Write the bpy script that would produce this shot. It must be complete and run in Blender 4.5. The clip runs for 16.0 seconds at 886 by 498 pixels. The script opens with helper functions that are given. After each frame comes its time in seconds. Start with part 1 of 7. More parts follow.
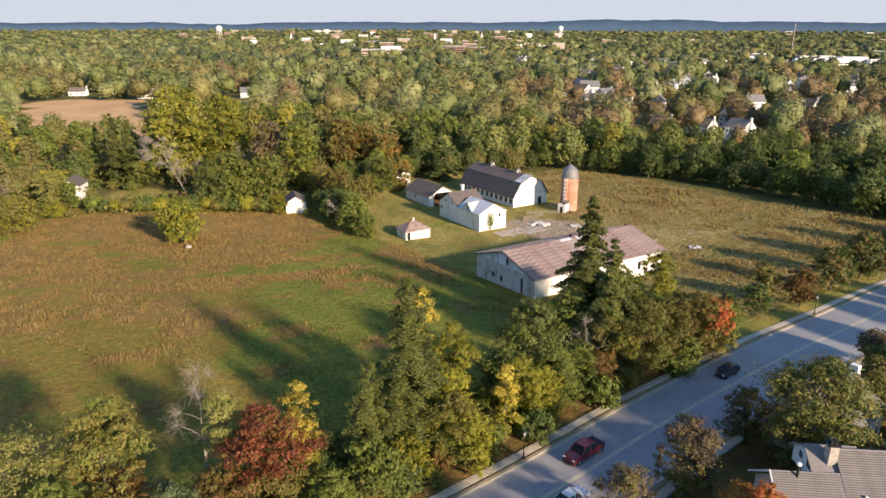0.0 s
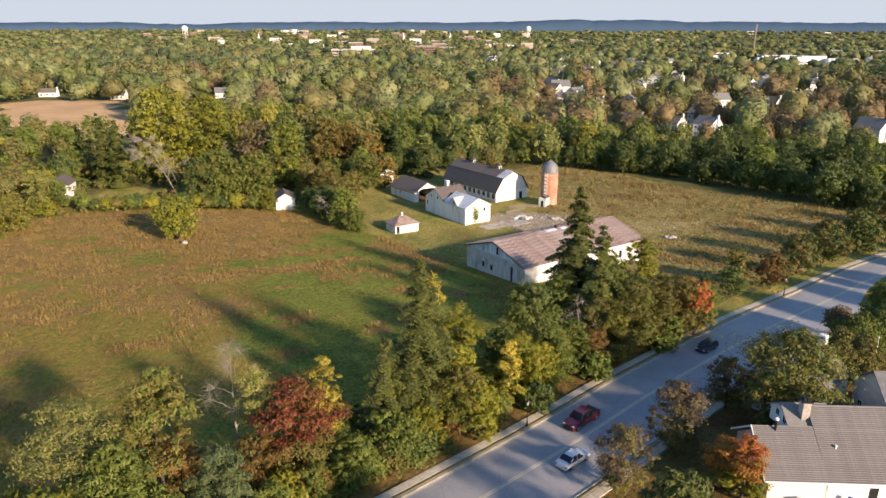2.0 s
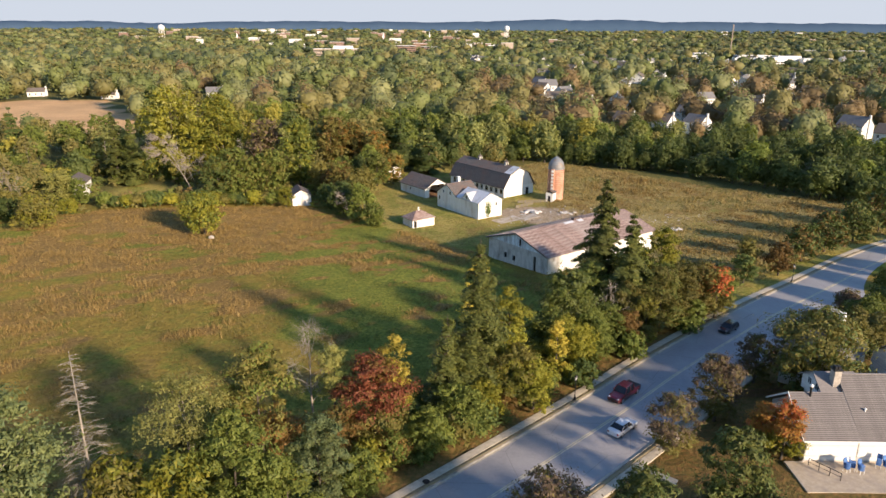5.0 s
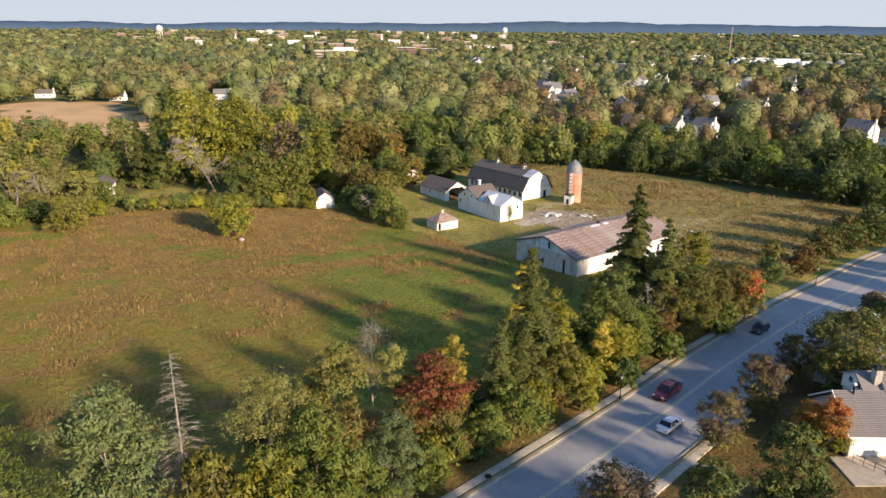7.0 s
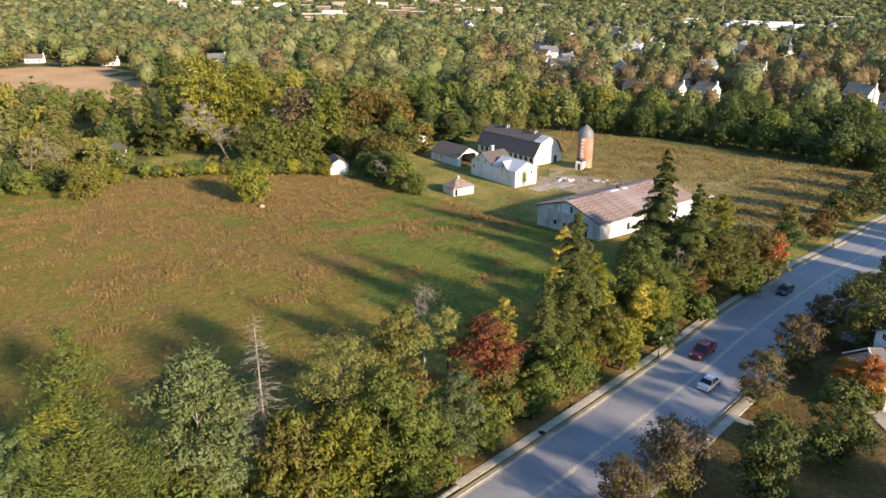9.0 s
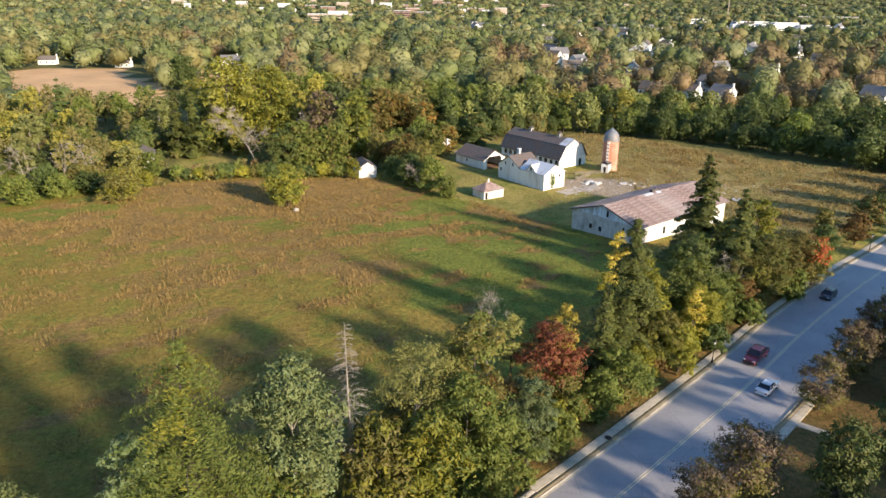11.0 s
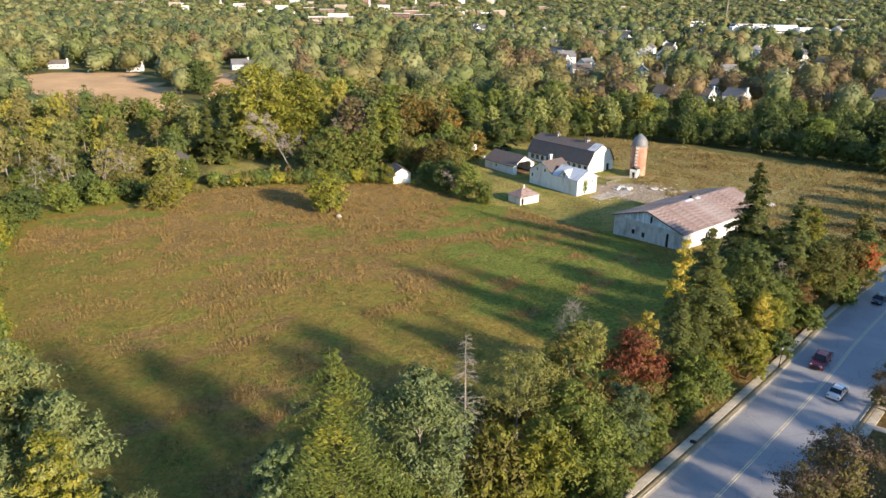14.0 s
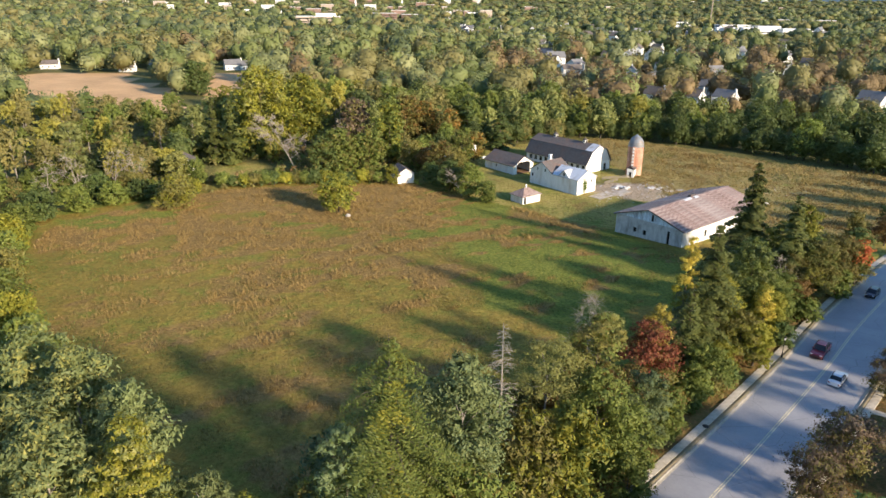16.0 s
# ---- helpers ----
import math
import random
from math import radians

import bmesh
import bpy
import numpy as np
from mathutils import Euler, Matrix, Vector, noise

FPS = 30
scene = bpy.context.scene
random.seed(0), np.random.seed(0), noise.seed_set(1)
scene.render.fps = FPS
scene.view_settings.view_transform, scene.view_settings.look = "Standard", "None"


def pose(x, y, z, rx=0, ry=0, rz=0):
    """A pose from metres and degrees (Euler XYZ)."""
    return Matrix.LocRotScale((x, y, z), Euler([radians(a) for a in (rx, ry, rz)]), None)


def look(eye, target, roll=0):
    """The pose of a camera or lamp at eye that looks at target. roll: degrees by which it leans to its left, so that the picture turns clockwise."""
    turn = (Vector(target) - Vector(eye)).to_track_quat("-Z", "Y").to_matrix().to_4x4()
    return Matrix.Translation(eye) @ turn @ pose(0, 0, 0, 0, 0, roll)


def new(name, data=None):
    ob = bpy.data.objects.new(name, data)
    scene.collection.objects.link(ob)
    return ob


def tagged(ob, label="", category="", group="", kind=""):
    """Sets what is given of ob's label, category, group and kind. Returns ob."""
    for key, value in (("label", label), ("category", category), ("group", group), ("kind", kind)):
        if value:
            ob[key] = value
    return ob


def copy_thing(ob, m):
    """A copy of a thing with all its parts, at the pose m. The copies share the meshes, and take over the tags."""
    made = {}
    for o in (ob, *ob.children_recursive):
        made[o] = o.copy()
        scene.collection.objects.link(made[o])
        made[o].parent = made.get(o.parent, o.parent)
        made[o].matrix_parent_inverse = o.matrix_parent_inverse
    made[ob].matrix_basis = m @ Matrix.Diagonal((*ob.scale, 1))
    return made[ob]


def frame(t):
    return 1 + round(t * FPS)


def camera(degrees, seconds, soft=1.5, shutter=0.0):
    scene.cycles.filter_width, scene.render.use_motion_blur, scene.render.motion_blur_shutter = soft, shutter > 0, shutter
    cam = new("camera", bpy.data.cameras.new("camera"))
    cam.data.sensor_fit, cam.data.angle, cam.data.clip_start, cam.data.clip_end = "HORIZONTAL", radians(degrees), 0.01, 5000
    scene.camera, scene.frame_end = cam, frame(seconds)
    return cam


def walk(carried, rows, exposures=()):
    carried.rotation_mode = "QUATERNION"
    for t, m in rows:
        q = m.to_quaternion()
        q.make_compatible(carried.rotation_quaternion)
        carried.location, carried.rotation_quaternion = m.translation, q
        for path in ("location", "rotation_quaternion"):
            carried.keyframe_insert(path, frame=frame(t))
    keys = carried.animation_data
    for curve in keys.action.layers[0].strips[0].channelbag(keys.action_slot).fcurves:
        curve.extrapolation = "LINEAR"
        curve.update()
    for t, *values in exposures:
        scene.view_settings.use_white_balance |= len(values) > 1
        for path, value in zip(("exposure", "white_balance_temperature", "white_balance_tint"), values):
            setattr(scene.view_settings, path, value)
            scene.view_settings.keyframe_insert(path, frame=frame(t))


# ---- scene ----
cam = camera(64.9, 16.0)
PATH = [
    (0, (9.667, 7.576, 48.372), (9.574, 9.481, 47.771), 0.1),
    (0.5, (8.687, 5.676, 48.492), (8.594, 7.581, 47.891), 0.1),
    (1, (7.733, 3.787, 48.609), (7.646, 5.693, 48.007), 0.1),
    (1.5, (6.614, 1.985, 48.654), (6.577, 3.892, 48.053), 0.1),
    (2, (5.262, 0.405, 48.666), (5.254, 2.312, 48.065), 0.1),
    (2.5, (3.863, -1.001, 48.653), (3.857, 0.906, 48.051), 0.1),
    (3, (2.293, -2.204, 48.616), (2.345, -0.297, 48.015), 0.2),
    (3.5, (0.562, -3.281, 48.554), (0.615, -1.374, 47.952), 0.2),
    (4, (-1.229, -4.272, 48.531), (-1.175, -2.366, 47.929), 0.2),
    (6.5, (-10.795, -8.394, 50.017), (-10.739, -6.488, 49.416), 0.3),
    (7, (-12.771, -8.931, 50.188), (-12.705, -7.024, 49.589), 0.4),
    (7.5, (-14.838, -9.377, 50.306), (-14.740, -7.471, 49.708), 0.4),
    (8, (-16.903, -9.718, 50.429), (-16.802, -7.812, 49.831), 0.5),
    (8.5, (-18.947, -10.078, 50.442), (-18.847, -8.199, 49.763), 0.3),
    (9, (-20.973, -10.317, 50.557), (-20.872, -8.443, 49.866), 0.4),
    (11.5, (-31.260, -10.500, 51.884), (-31.162, -8.625, 51.193), 0.4),
    (12, (-33.356, -10.339, 52.149), (-33.257, -8.464, 51.459), 0.4),
    (12.5, (-35.404, -10.282, 52.427), (-35.306, -8.407, 51.737), 0.3),
    (13, (-37.368, -10.475, 52.749), (-37.263, -8.601, 52.060), 0.3),
    (13.5, (-39.369, -10.819, 53.139), (-39.253, -8.944, 52.452), 0.3),
    (14, (-41.231, -11.539, 53.281), (-41.117, -9.664, 52.594), 0.4),
    (14.5, (-42.887, -12.456, 53.392), (-42.774, -10.581, 52.704), 0.4),
    (15, (-44.376, -13.565, 53.573), (-44.263, -11.691, 52.883), 0.4),
    (15.5, (-45.718, -14.699, 54.081), (-45.585, -12.827, 53.391), 0.5),
    (16, (-47.053, -15.888, 54.622), (-46.898, -14.017, 53.934), 0.6),
]
walk(cam, [(t, look(eye, target, roll)) for t, eye, target, roll in PATH], [(0, 1.31, 6500, 16), (8, 1.31, 6460, 15), (9, 1.43, 6280, 14), (12, 1.51, 6140, 12), (16, 1.51, 6060, 11)])

# ---- world, sun ----
SUN_AZ, SUN_EL = radians(136.0), radians(18.5)
world = bpy.data.worlds.new("sky")
scene.world = world
world.use_nodes = True
wn = world.node_tree.nodes
sky = wn.new("ShaderNodeTexSky")
sky.sky_type, sky.sun_disc = "NISHITA", False
sky.sun_elevation, sky.sun_rotation = SUN_EL, SUN_AZ
sky.air_density, sky.dust_density, sky.ozone_density = 0.75, 0.0, 3.0
# The pale haze over the horizon is no brighter than this.
haze = wn.new("ShaderNodeMix")
haze.data_type, haze.blend_type = "RGBA", "DARKEN"
haze.inputs[0].default_value, haze.inputs[7].default_value = 1.0, (1.96, 2.20, 2.42, 1)
world.node_tree.links.new(sky.outputs[0], haze.inputs[6])
world.node_tree.links.new(haze.outputs[2], wn["Background"].inputs[0])
wn["Background"].inputs[1].default_value = 0.130
sun_lamp = bpy.data.lights.new("sun", "SUN")
sun_lamp.energy, sun_lamp.angle, sun_lamp.color = 3.85, radians(3.6), (1.0, 0.80, 0.57)
sun = new("sun", sun_lamp)
sun.matrix_world = look((0, 0, 60), (-math.sin(SUN_AZ) * math.cos(SUN_EL), -math.cos(SUN_AZ) * math.cos(SUN_EL), 60 - math.sin(SUN_EL)))

# ---- materials ----
def node_mat(name):
    m = bpy.data.materials.new(name)
    m.use_nodes = True
    nt = m.node_tree
    return m, nt, nt.nodes["Principled BSDF"]


def ramp_node(nt, colours, source, spread=(0.0, 1.0)):
    r = nt.nodes.new("ShaderNodeValToRGB")
    el = r.color_ramp.elements
    while len(el) < len(colours):
        el.new(0.5)
    for i, c in enumerate(colours):
        el[i].position = spread[0] + (spread[1] - spread[0]) * i / max(1, len(colours) - 1)
        el[i].color = (*c, 1)
    nt.links.new(source, r.inputs[0])
    return r.outputs[0]


def noise_node(nt, scale, detail=4.0, rough=0.6, coords="Object", squash=None):
    tc = nt.nodes.new("ShaderNodeTexCoord")
    out = tc.outputs[coords]
    if squash:
        mp = nt.nodes.new("ShaderNodeMapping")
        mp.inputs["Scale"].default_value = squash
        nt.links.new(out, mp.inputs[0])
        out = mp.outputs[0]
    n = nt.nodes.new("ShaderNodeTexNoise")
    n.inputs["Scale"].default_value, n.inputs["Detail"].default_value, n.inputs["Roughness"].default_value = scale, detail, rough
    nt.links.new(out, n.inputs["Vector"])
    return n.outputs[0]


def mix_node(nt, fac, a, b, kind="MIX"):
    x = nt.nodes.new("ShaderNodeMix")
    x.data_type, x.blend_type = "RGBA", kind
    for sock, v in ((x.inputs[0], fac), (x.inputs[6], a), (x.inputs[7], b)):
        if isinstance(v, (int, float)):
            sock.default_value = v
        elif isinstance(v, tuple):
            sock.default_value = (*v, 1)
        else:
            nt.links.new(v, sock)
    return x.outputs[2]


def math_node(nt, op, a, b=0.0, c=0.0):
    x = nt.nodes.new("ShaderNodeMath")
    x.operation, x.use_clamp = op, False
    for sock, v in zip(x.inputs, (a, b, c)):
        if isinstance(v, (int, float)):
            sock.default_value = v
        else:
            nt.links.new(v, sock)
    return x.outputs[0]


def step_node(nt, v, lo, hi):
    x = nt.nodes.new("ShaderNodeMapRange")
    x.inputs[1].default_value, x.inputs[2].default_value = lo, hi
    nt.links.new(v, x.inputs[0])
    return x.outputs[0]


def bump_node(nt, bsdf, height, strength, distance):
    b = nt.nodes.new("ShaderNodeBump")
    b.inputs["Strength"].default_value, b.inputs["Distance"].default_value = strength, distance
    nt.links.new(height, b.inputs["Height"])
    nt.links.new(b.outputs[0], bsdf.inputs["Normal"])


def surface(name, colours, fine=6.0, stain=None, stain_scale=0.5, rough=0.85, bump=0.3, metal=0.0, squash=None, spread=(0.3, 0.7), depth=0.02):
    """Colour by fine noise, broken by larger stains, with relief."""
    m, nt, b = node_mat(name)
    f = noise_node(nt, fine, 6, 0.65, squash=squash)
    col = ramp_node(nt, colours, f, spread)
    if stain:
        s = step_node(nt, noise_node(nt, stain_scale, 5, 0.7, squash=squash), 0.48, 0.7)
        col = mix_node(nt, s, col, stain)
    info = nt.nodes.new("ShaderNodeObjectInfo")
    v = math_node(nt, "MULTIPLY_ADD", info.outputs["Random"], 0.16, 0.92)
    col = mix_node(nt, 1.0, col, v, "MULTIPLY")
    nt.links.new(col, b.inputs["Base Color"])
    b.inputs["Roughness"].default_value, b.inputs["Metallic"].default_value = rough, metal
    b.inputs["Specular IOR Level"].default_value = 0.3
    if bump:
        bump_node(nt, b, f, bump, depth)
    return m


def striped(name, colours, pitch, axis, dark=0.6, **kw):
    """A surface with joints every pitch metres along axis (0 x, 1 y, 2 z)."""
    m = surface(name, colours, **kw)
    nt = m.node_tree
    b = nt.nodes["Principled BSDF"]
    tc = nt.nodes.new("ShaderNodeTexCoord")
    sp = nt.nodes.new("ShaderNodeSeparateXYZ")
    nt.links.new(tc.outputs["Object"], sp.inputs[0])
    fr = math_node(nt, "FRACT", math_node(nt, "DIVIDE", sp.outputs[axis], pitch))
    line = step_node(nt, math_node(nt, "ABSOLUTE", math_node(nt, "SUBTRACT", fr, 0.5)), 0.42, 0.47)
    idx = math_node(nt, "FLOOR", math_node(nt, "DIVIDE", sp.outputs[axis], pitch))
    wn_ = nt.nodes.new("ShaderNodeTexWhiteNoise")
    wn_.noise_dimensions = "1D"
    nt.links.new(idx, wn_.inputs["W"])
    tone = math_node(nt, "MULTIPLY_ADD", wn_.outputs[0], 0.25, 0.85)
    old = b.inputs["Base Color"].links[0].from_socket
    c = mix_node(nt, 1.0, old, tone, "MULTIPLY")
    c = mix_node(nt, math_node(nt, "MULTIPLY", line, 1 - dark), c, (0.03, 0.03, 0.03))
    nt.links.new(c, b.inputs["Base Color"])
    return m


def foliage(name, colours, through_light=0.27, leafy=0.6, patch_scale=0.35, per_tree=False):
    """Leaves: each its own shade of the tree's colours, each tree a little lighter or darker."""
    m, nt, b = node_mat(name)
    geo = nt.nodes.new("ShaderNodeNewGeometry")
    info = nt.nodes.new("ShaderNodeObjectInfo")
    patch = noise_node(nt, patch_scale, 3, 0.6)
    t = math_node(nt, "MULTIPLY_ADD", geo.outputs["Random Per Island"], leafy, math_node(nt, "MULTIPLY", step_node(nt, patch, 0.3, 0.7), 1.0 - leafy))
    if per_tree:
        tone = nt.nodes.new("ShaderNodeAttribute")
        tone.attribute_name = "tone"
        t = math_node(nt, "MULTIPLY_ADD", tone.outputs["Fac"], 0.68, math_node(nt, "MULTIPLY", t, 0.32))
    col = ramp_node(nt, colours, t)
    v = math_node(nt, "MULTIPLY_ADD", info.outputs["Random"], 0.45, 0.78)
    col = mix_node(nt, 1.0, col, v, "MULTIPLY")
    nt.links.new(col, b.inputs["Base Color"])
    b.inputs["Roughness"].default_value, b.inputs["Specular IOR Level"].default_value = 0.6, 0.25
    tr = nt.nodes.new("ShaderNodeBsdfTranslucent")
    nt.links.new(mix_node(nt, 1.0, col, (1.0, 1.0, 0.6), "MULTIPLY"), tr.inputs[0])
    ms = nt.nodes.new("ShaderNodeMixShader")
    ms.inputs[0].default_value = through_light
    nt.links.new(b.outputs[0], ms.inputs[1])
    nt.links.new(tr.outputs[0], ms.inputs[2])
    nt.links.new(ms.outputs[0], nt.nodes["Material Output"].inputs[0])
    return m


LEAF = {
    "green": foliage("leaf_green", [(0.076, 0.108, 0.021), (0.132, 0.163, 0.032), (0.213, 0.226, 0.045)]),
    "dark": foliage("leaf_dark", [(0.054, 0.084, 0.024), (0.091, 0.126, 0.033), (0.144, 0.172, 0.046)]),
    "yellowgreen": foliage("leaf_yellowgreen", [(0.109, 0.129, 0.015), (0.205, 0.205, 0.024), (0.328, 0.281, 0.032)]),
    "olive": foliage("leaf_olive", [(0.090, 0.097, 0.024), (0.152, 0.140, 0.035), (0.222, 0.183, 0.046)]),
    "gold": foliage("leaf_gold", [(0.240, 0.196, 0.028), (0.395, 0.322, 0.048), (0.540, 0.440, 0.085)]),
    "red": foliage("leaf_red", [(0.107, 0.034, 0.018), (0.189, 0.056, 0.028), (0.264, 0.097, 0.045)]),
    "scarlet": foliage("leaf_scarlet", [(0.287, 0.071, 0.024), (0.440, 0.101, 0.037), (0.402, 0.163, 0.046)]),
    "orange": foliage("leaf_orange", [(0.182, 0.117, 0.024), (0.307, 0.163, 0.029), (0.402, 0.167, 0.041)]),
    "rust": foliage("leaf_rust", [(0.108, 0.070, 0.022), (0.177, 0.108, 0.031), (0.240, 0.133, 0.038)]),
    "purple": foliage("leaf_purple", [(0.094, 0.069, 0.047), (0.142, 0.102, 0.067), (0.186, 0.136, 0.090)]),
    "locust": foliage("leaf_locust", [(0.098, 0.124, 0.042), (0.151, 0.181, 0.064), (0.216, 0.245, 0.090)]),
    "teal": foliage("leaf_teal", [(0.078, 0.117, 0.050), (0.124, 0.165, 0.070), (0.186, 0.222, 0.097)]),
    "spruce": foliage("leaf_spruce", [(0.047, 0.062, 0.018), (0.087, 0.102, 0.024), (0.151, 0.155, 0.035)], 0.2),
    "pale": foliage("leaf_pale", [(0.172, 0.186, 0.050), (0.266, 0.265, 0.073), (0.369, 0.343, 0.102)]),
}
LEAF.update({
    "wood_green": foliage("leaf_wood_green", [(0.115, 0.150, 0.032), (0.191, 0.230, 0.048), (0.291, 0.308, 0.073)], 0.42, 0.35, 0.14),
    "wood_pale": foliage("leaf_wood_pale", [(0.191, 0.217, 0.071), (0.288, 0.304, 0.098), (0.403, 0.401, 0.132)], 0.42, 0.35, 0.14),
    "wood_olive": foliage("leaf_wood_olive", [(0.168, 0.165, 0.058), (0.253, 0.225, 0.076), (0.329, 0.279, 0.100)], 0.42, 0.35, 0.14),
    "wood_brown": foliage("leaf_wood_brown", [(0.174, 0.123, 0.055), (0.258, 0.178, 0.076), (0.327, 0.225, 0.099)], 0.42, 0.35, 0.14),
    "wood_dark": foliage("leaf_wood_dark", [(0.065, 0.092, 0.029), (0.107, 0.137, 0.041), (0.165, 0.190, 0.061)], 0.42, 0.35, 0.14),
    "wood_yellow": foliage("leaf_wood_yellow", [(0.230, 0.225, 0.046), (0.336, 0.308, 0.061), (0.444, 0.383, 0.085)], 0.42, 0.35, 0.14),
})
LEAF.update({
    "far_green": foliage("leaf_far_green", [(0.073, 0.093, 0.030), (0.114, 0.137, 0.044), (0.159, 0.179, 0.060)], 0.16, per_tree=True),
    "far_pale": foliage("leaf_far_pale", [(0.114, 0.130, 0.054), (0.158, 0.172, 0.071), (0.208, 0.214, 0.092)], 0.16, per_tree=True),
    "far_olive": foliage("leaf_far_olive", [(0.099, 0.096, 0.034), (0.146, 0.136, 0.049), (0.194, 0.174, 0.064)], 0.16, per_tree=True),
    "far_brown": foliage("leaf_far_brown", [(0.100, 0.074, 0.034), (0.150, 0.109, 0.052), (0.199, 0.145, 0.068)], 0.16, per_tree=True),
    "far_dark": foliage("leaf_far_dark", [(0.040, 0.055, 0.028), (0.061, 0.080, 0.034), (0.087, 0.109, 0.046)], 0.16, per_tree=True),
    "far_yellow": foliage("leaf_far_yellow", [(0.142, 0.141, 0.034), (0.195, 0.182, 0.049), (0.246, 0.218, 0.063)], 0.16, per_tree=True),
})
BARK = surface("bark", [(0.05, 0.04, 0.03), (0.12, 0.10, 0.08)], fine=5, rough=0.95, bump=0.6, squash=(3, 3, 0.6))
BARK_PALE = surface("bark_pale", [(0.20, 0.17, 0.14), (0.36, 0.32, 0.27)], fine=4, rough=0.95, bump=0.4, squash=(3, 3, 0.6))

WHITE_WALL = surface("whitewashed_boards", [(0.68, 0.67, 0.65), (0.86, 0.86, 0.84)], fine=1.4, stain=(0.56, 0.52, 0.46), stain_scale=0.35, squash=(1.6, 1.6, 0.35), bump=0.25)
OLD_WALL = surface("weathered_plaster", [(0.40, 0.39, 0.37), (0.62, 0.60, 0.57)], fine=1.2, stain=(0.26, 0.24, 0.22), stain_scale=0.4, squash=(1.2, 1.2, 0.5), bump=0.35)
GABLE_BOARD = striped("painted_gable_boards", [(0.58, 0.66, 0.74), (0.78, 0.85, 0.91)], 0.45, 1, dark=0.35, fine=2.0, stain=(0.30, 0.30, 0.32), stain_scale=0.6, squash=(1, 1.6, 0.4), bump=0.2)
SHINGLE_GREY = surface("grey_shingle", [(0.050, 0.044, 0.043), (0.100, 0.088, 0.084), (0.190, 0.172, 0.164)], fine=3.0, stain=(0.14, 0.092, 0.075), stain_scale=0.3, bump=0.5, squash=(1, 1, 2))
SHINGLE_PINK = surface("faded_red_shingle", [(0.095, 0.066, 0.058), (0.235, 0.165, 0.145), (0.420, 0.335, 0.300)], fine=2.2, stain=(0.33, 0.29, 0.27), stain_scale=0.25, bump=0.5, squash=(0.35, 1.8, 1.8))
SHINGLE_HOUSE = surface("brown_grey_roof_shingle", [(0.165, 0.152, 0.146), (0.290, 0.268, 0.258)], fine=5.0, stain=(0.19, 0.175, 0.17), stain_scale=0.4, bump=0.3, squash=(1, 1, 1))
# Courses of shingles: the lower edge of each is darker.
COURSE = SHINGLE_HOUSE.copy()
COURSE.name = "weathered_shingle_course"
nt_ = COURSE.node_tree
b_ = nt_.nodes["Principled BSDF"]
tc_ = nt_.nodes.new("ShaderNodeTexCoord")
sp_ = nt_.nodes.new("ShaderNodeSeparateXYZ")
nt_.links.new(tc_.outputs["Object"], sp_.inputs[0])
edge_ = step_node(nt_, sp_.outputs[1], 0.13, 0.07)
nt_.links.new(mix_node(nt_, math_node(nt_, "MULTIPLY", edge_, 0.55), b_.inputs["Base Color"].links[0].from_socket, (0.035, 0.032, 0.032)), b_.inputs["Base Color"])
METAL_ROOF = surface("pale_sheet_metal", [(0.50, 0.53, 0.57), (0.66, 0.68, 0.71)], fine=2.0, stain=(0.36, 0.33, 0.30), stain_scale=0.4, rough=0.55, metal=0.2, bump=0.15)
TILE_BRICK = surface("orange_silo_brick", [(0.320, 0.150, 0.095), (0.480, 0.260, 0.180)], fine=3.0, stain=(0.52, 0.37, 0.29), stain_scale=0.35, bump=0.4)
DOME_METAL = surface("grey_dome_metal", [(0.16, 0.18, 0.20), (0.27, 0.29, 0.31)], fine=2.0, stain=(0.22, 0.17, 0.14), stain_scale=0.5, rough=0.6, metal=0.3, bump=0.2)
# Near-black for sheets in openings: the unlit inside is put into their colour.
DARK_IN = surface("painted_dark_interior", [(0.012, 0.011, 0.010), (0.022, 0.020, 0.018)], fine=1.0, bump=0.1)
RUSTY = surface("rust_brown_boards", [(0.10, 0.055, 0.035), (0.20, 0.11, 0.07)], fine=3.0, bump=0.3)
TRIM = surface("white_trim", [(0.68, 0.68, 0.66), (0.80, 0.80, 0.78)], fine=3.0, bump=0.05, rough=0.6)
SIDING = striped("white_house_siding", [(0.66, 0.66, 0.64), (0.80, 0.80, 0.78)], 0.18, 2, dark=0.75, fine=2.0, bump=0.05)
STONE = surface("pale_stone", [(0.30, 0.27, 0.24), (0.52, 0.48, 0.43)], fine=2.5, stain=(0.24, 0.21, 0.18), stain_scale=0.8, bump=0.5)
CONCRETE = surface("sidewalk_concrete", [(0.41, 0.365, 0.285), (0.57, 0.510, 0.400)], fine=3.0, stain=(0.31, 0.27, 0.21), stain_scale=0.7, bump=0.3)
KERB_MAT = surface("kerb_concrete", [(0.26, 0.235, 0.20), (0.42, 0.385, 0.33)], fine=4.0, stain=(0.16, 0.14, 0.12), stain_scale=1.0, bump=0.3)
PATIO_MAT = surface("patio_concrete", [(0.36, 0.30, 0.22), (0.47, 0.40, 0.31)], fine=2.0, stain=(0.30, 0.26, 0.22), stain_scale=0.4, bump=0.2)
POLE_WOOD = surface("grey_pole_wood", [(0.13, 0.11, 0.09), (0.26, 0.23, 0.19)], fine=4.0, bump=0.4, squash=(3, 3, 0.4))
BLACK_IRON = surface("black_painted_iron", [(0.012, 0.012, 0.013), (0.03, 0.03, 0.03)], fine=8.0, rough=0.45, bump=0.05)
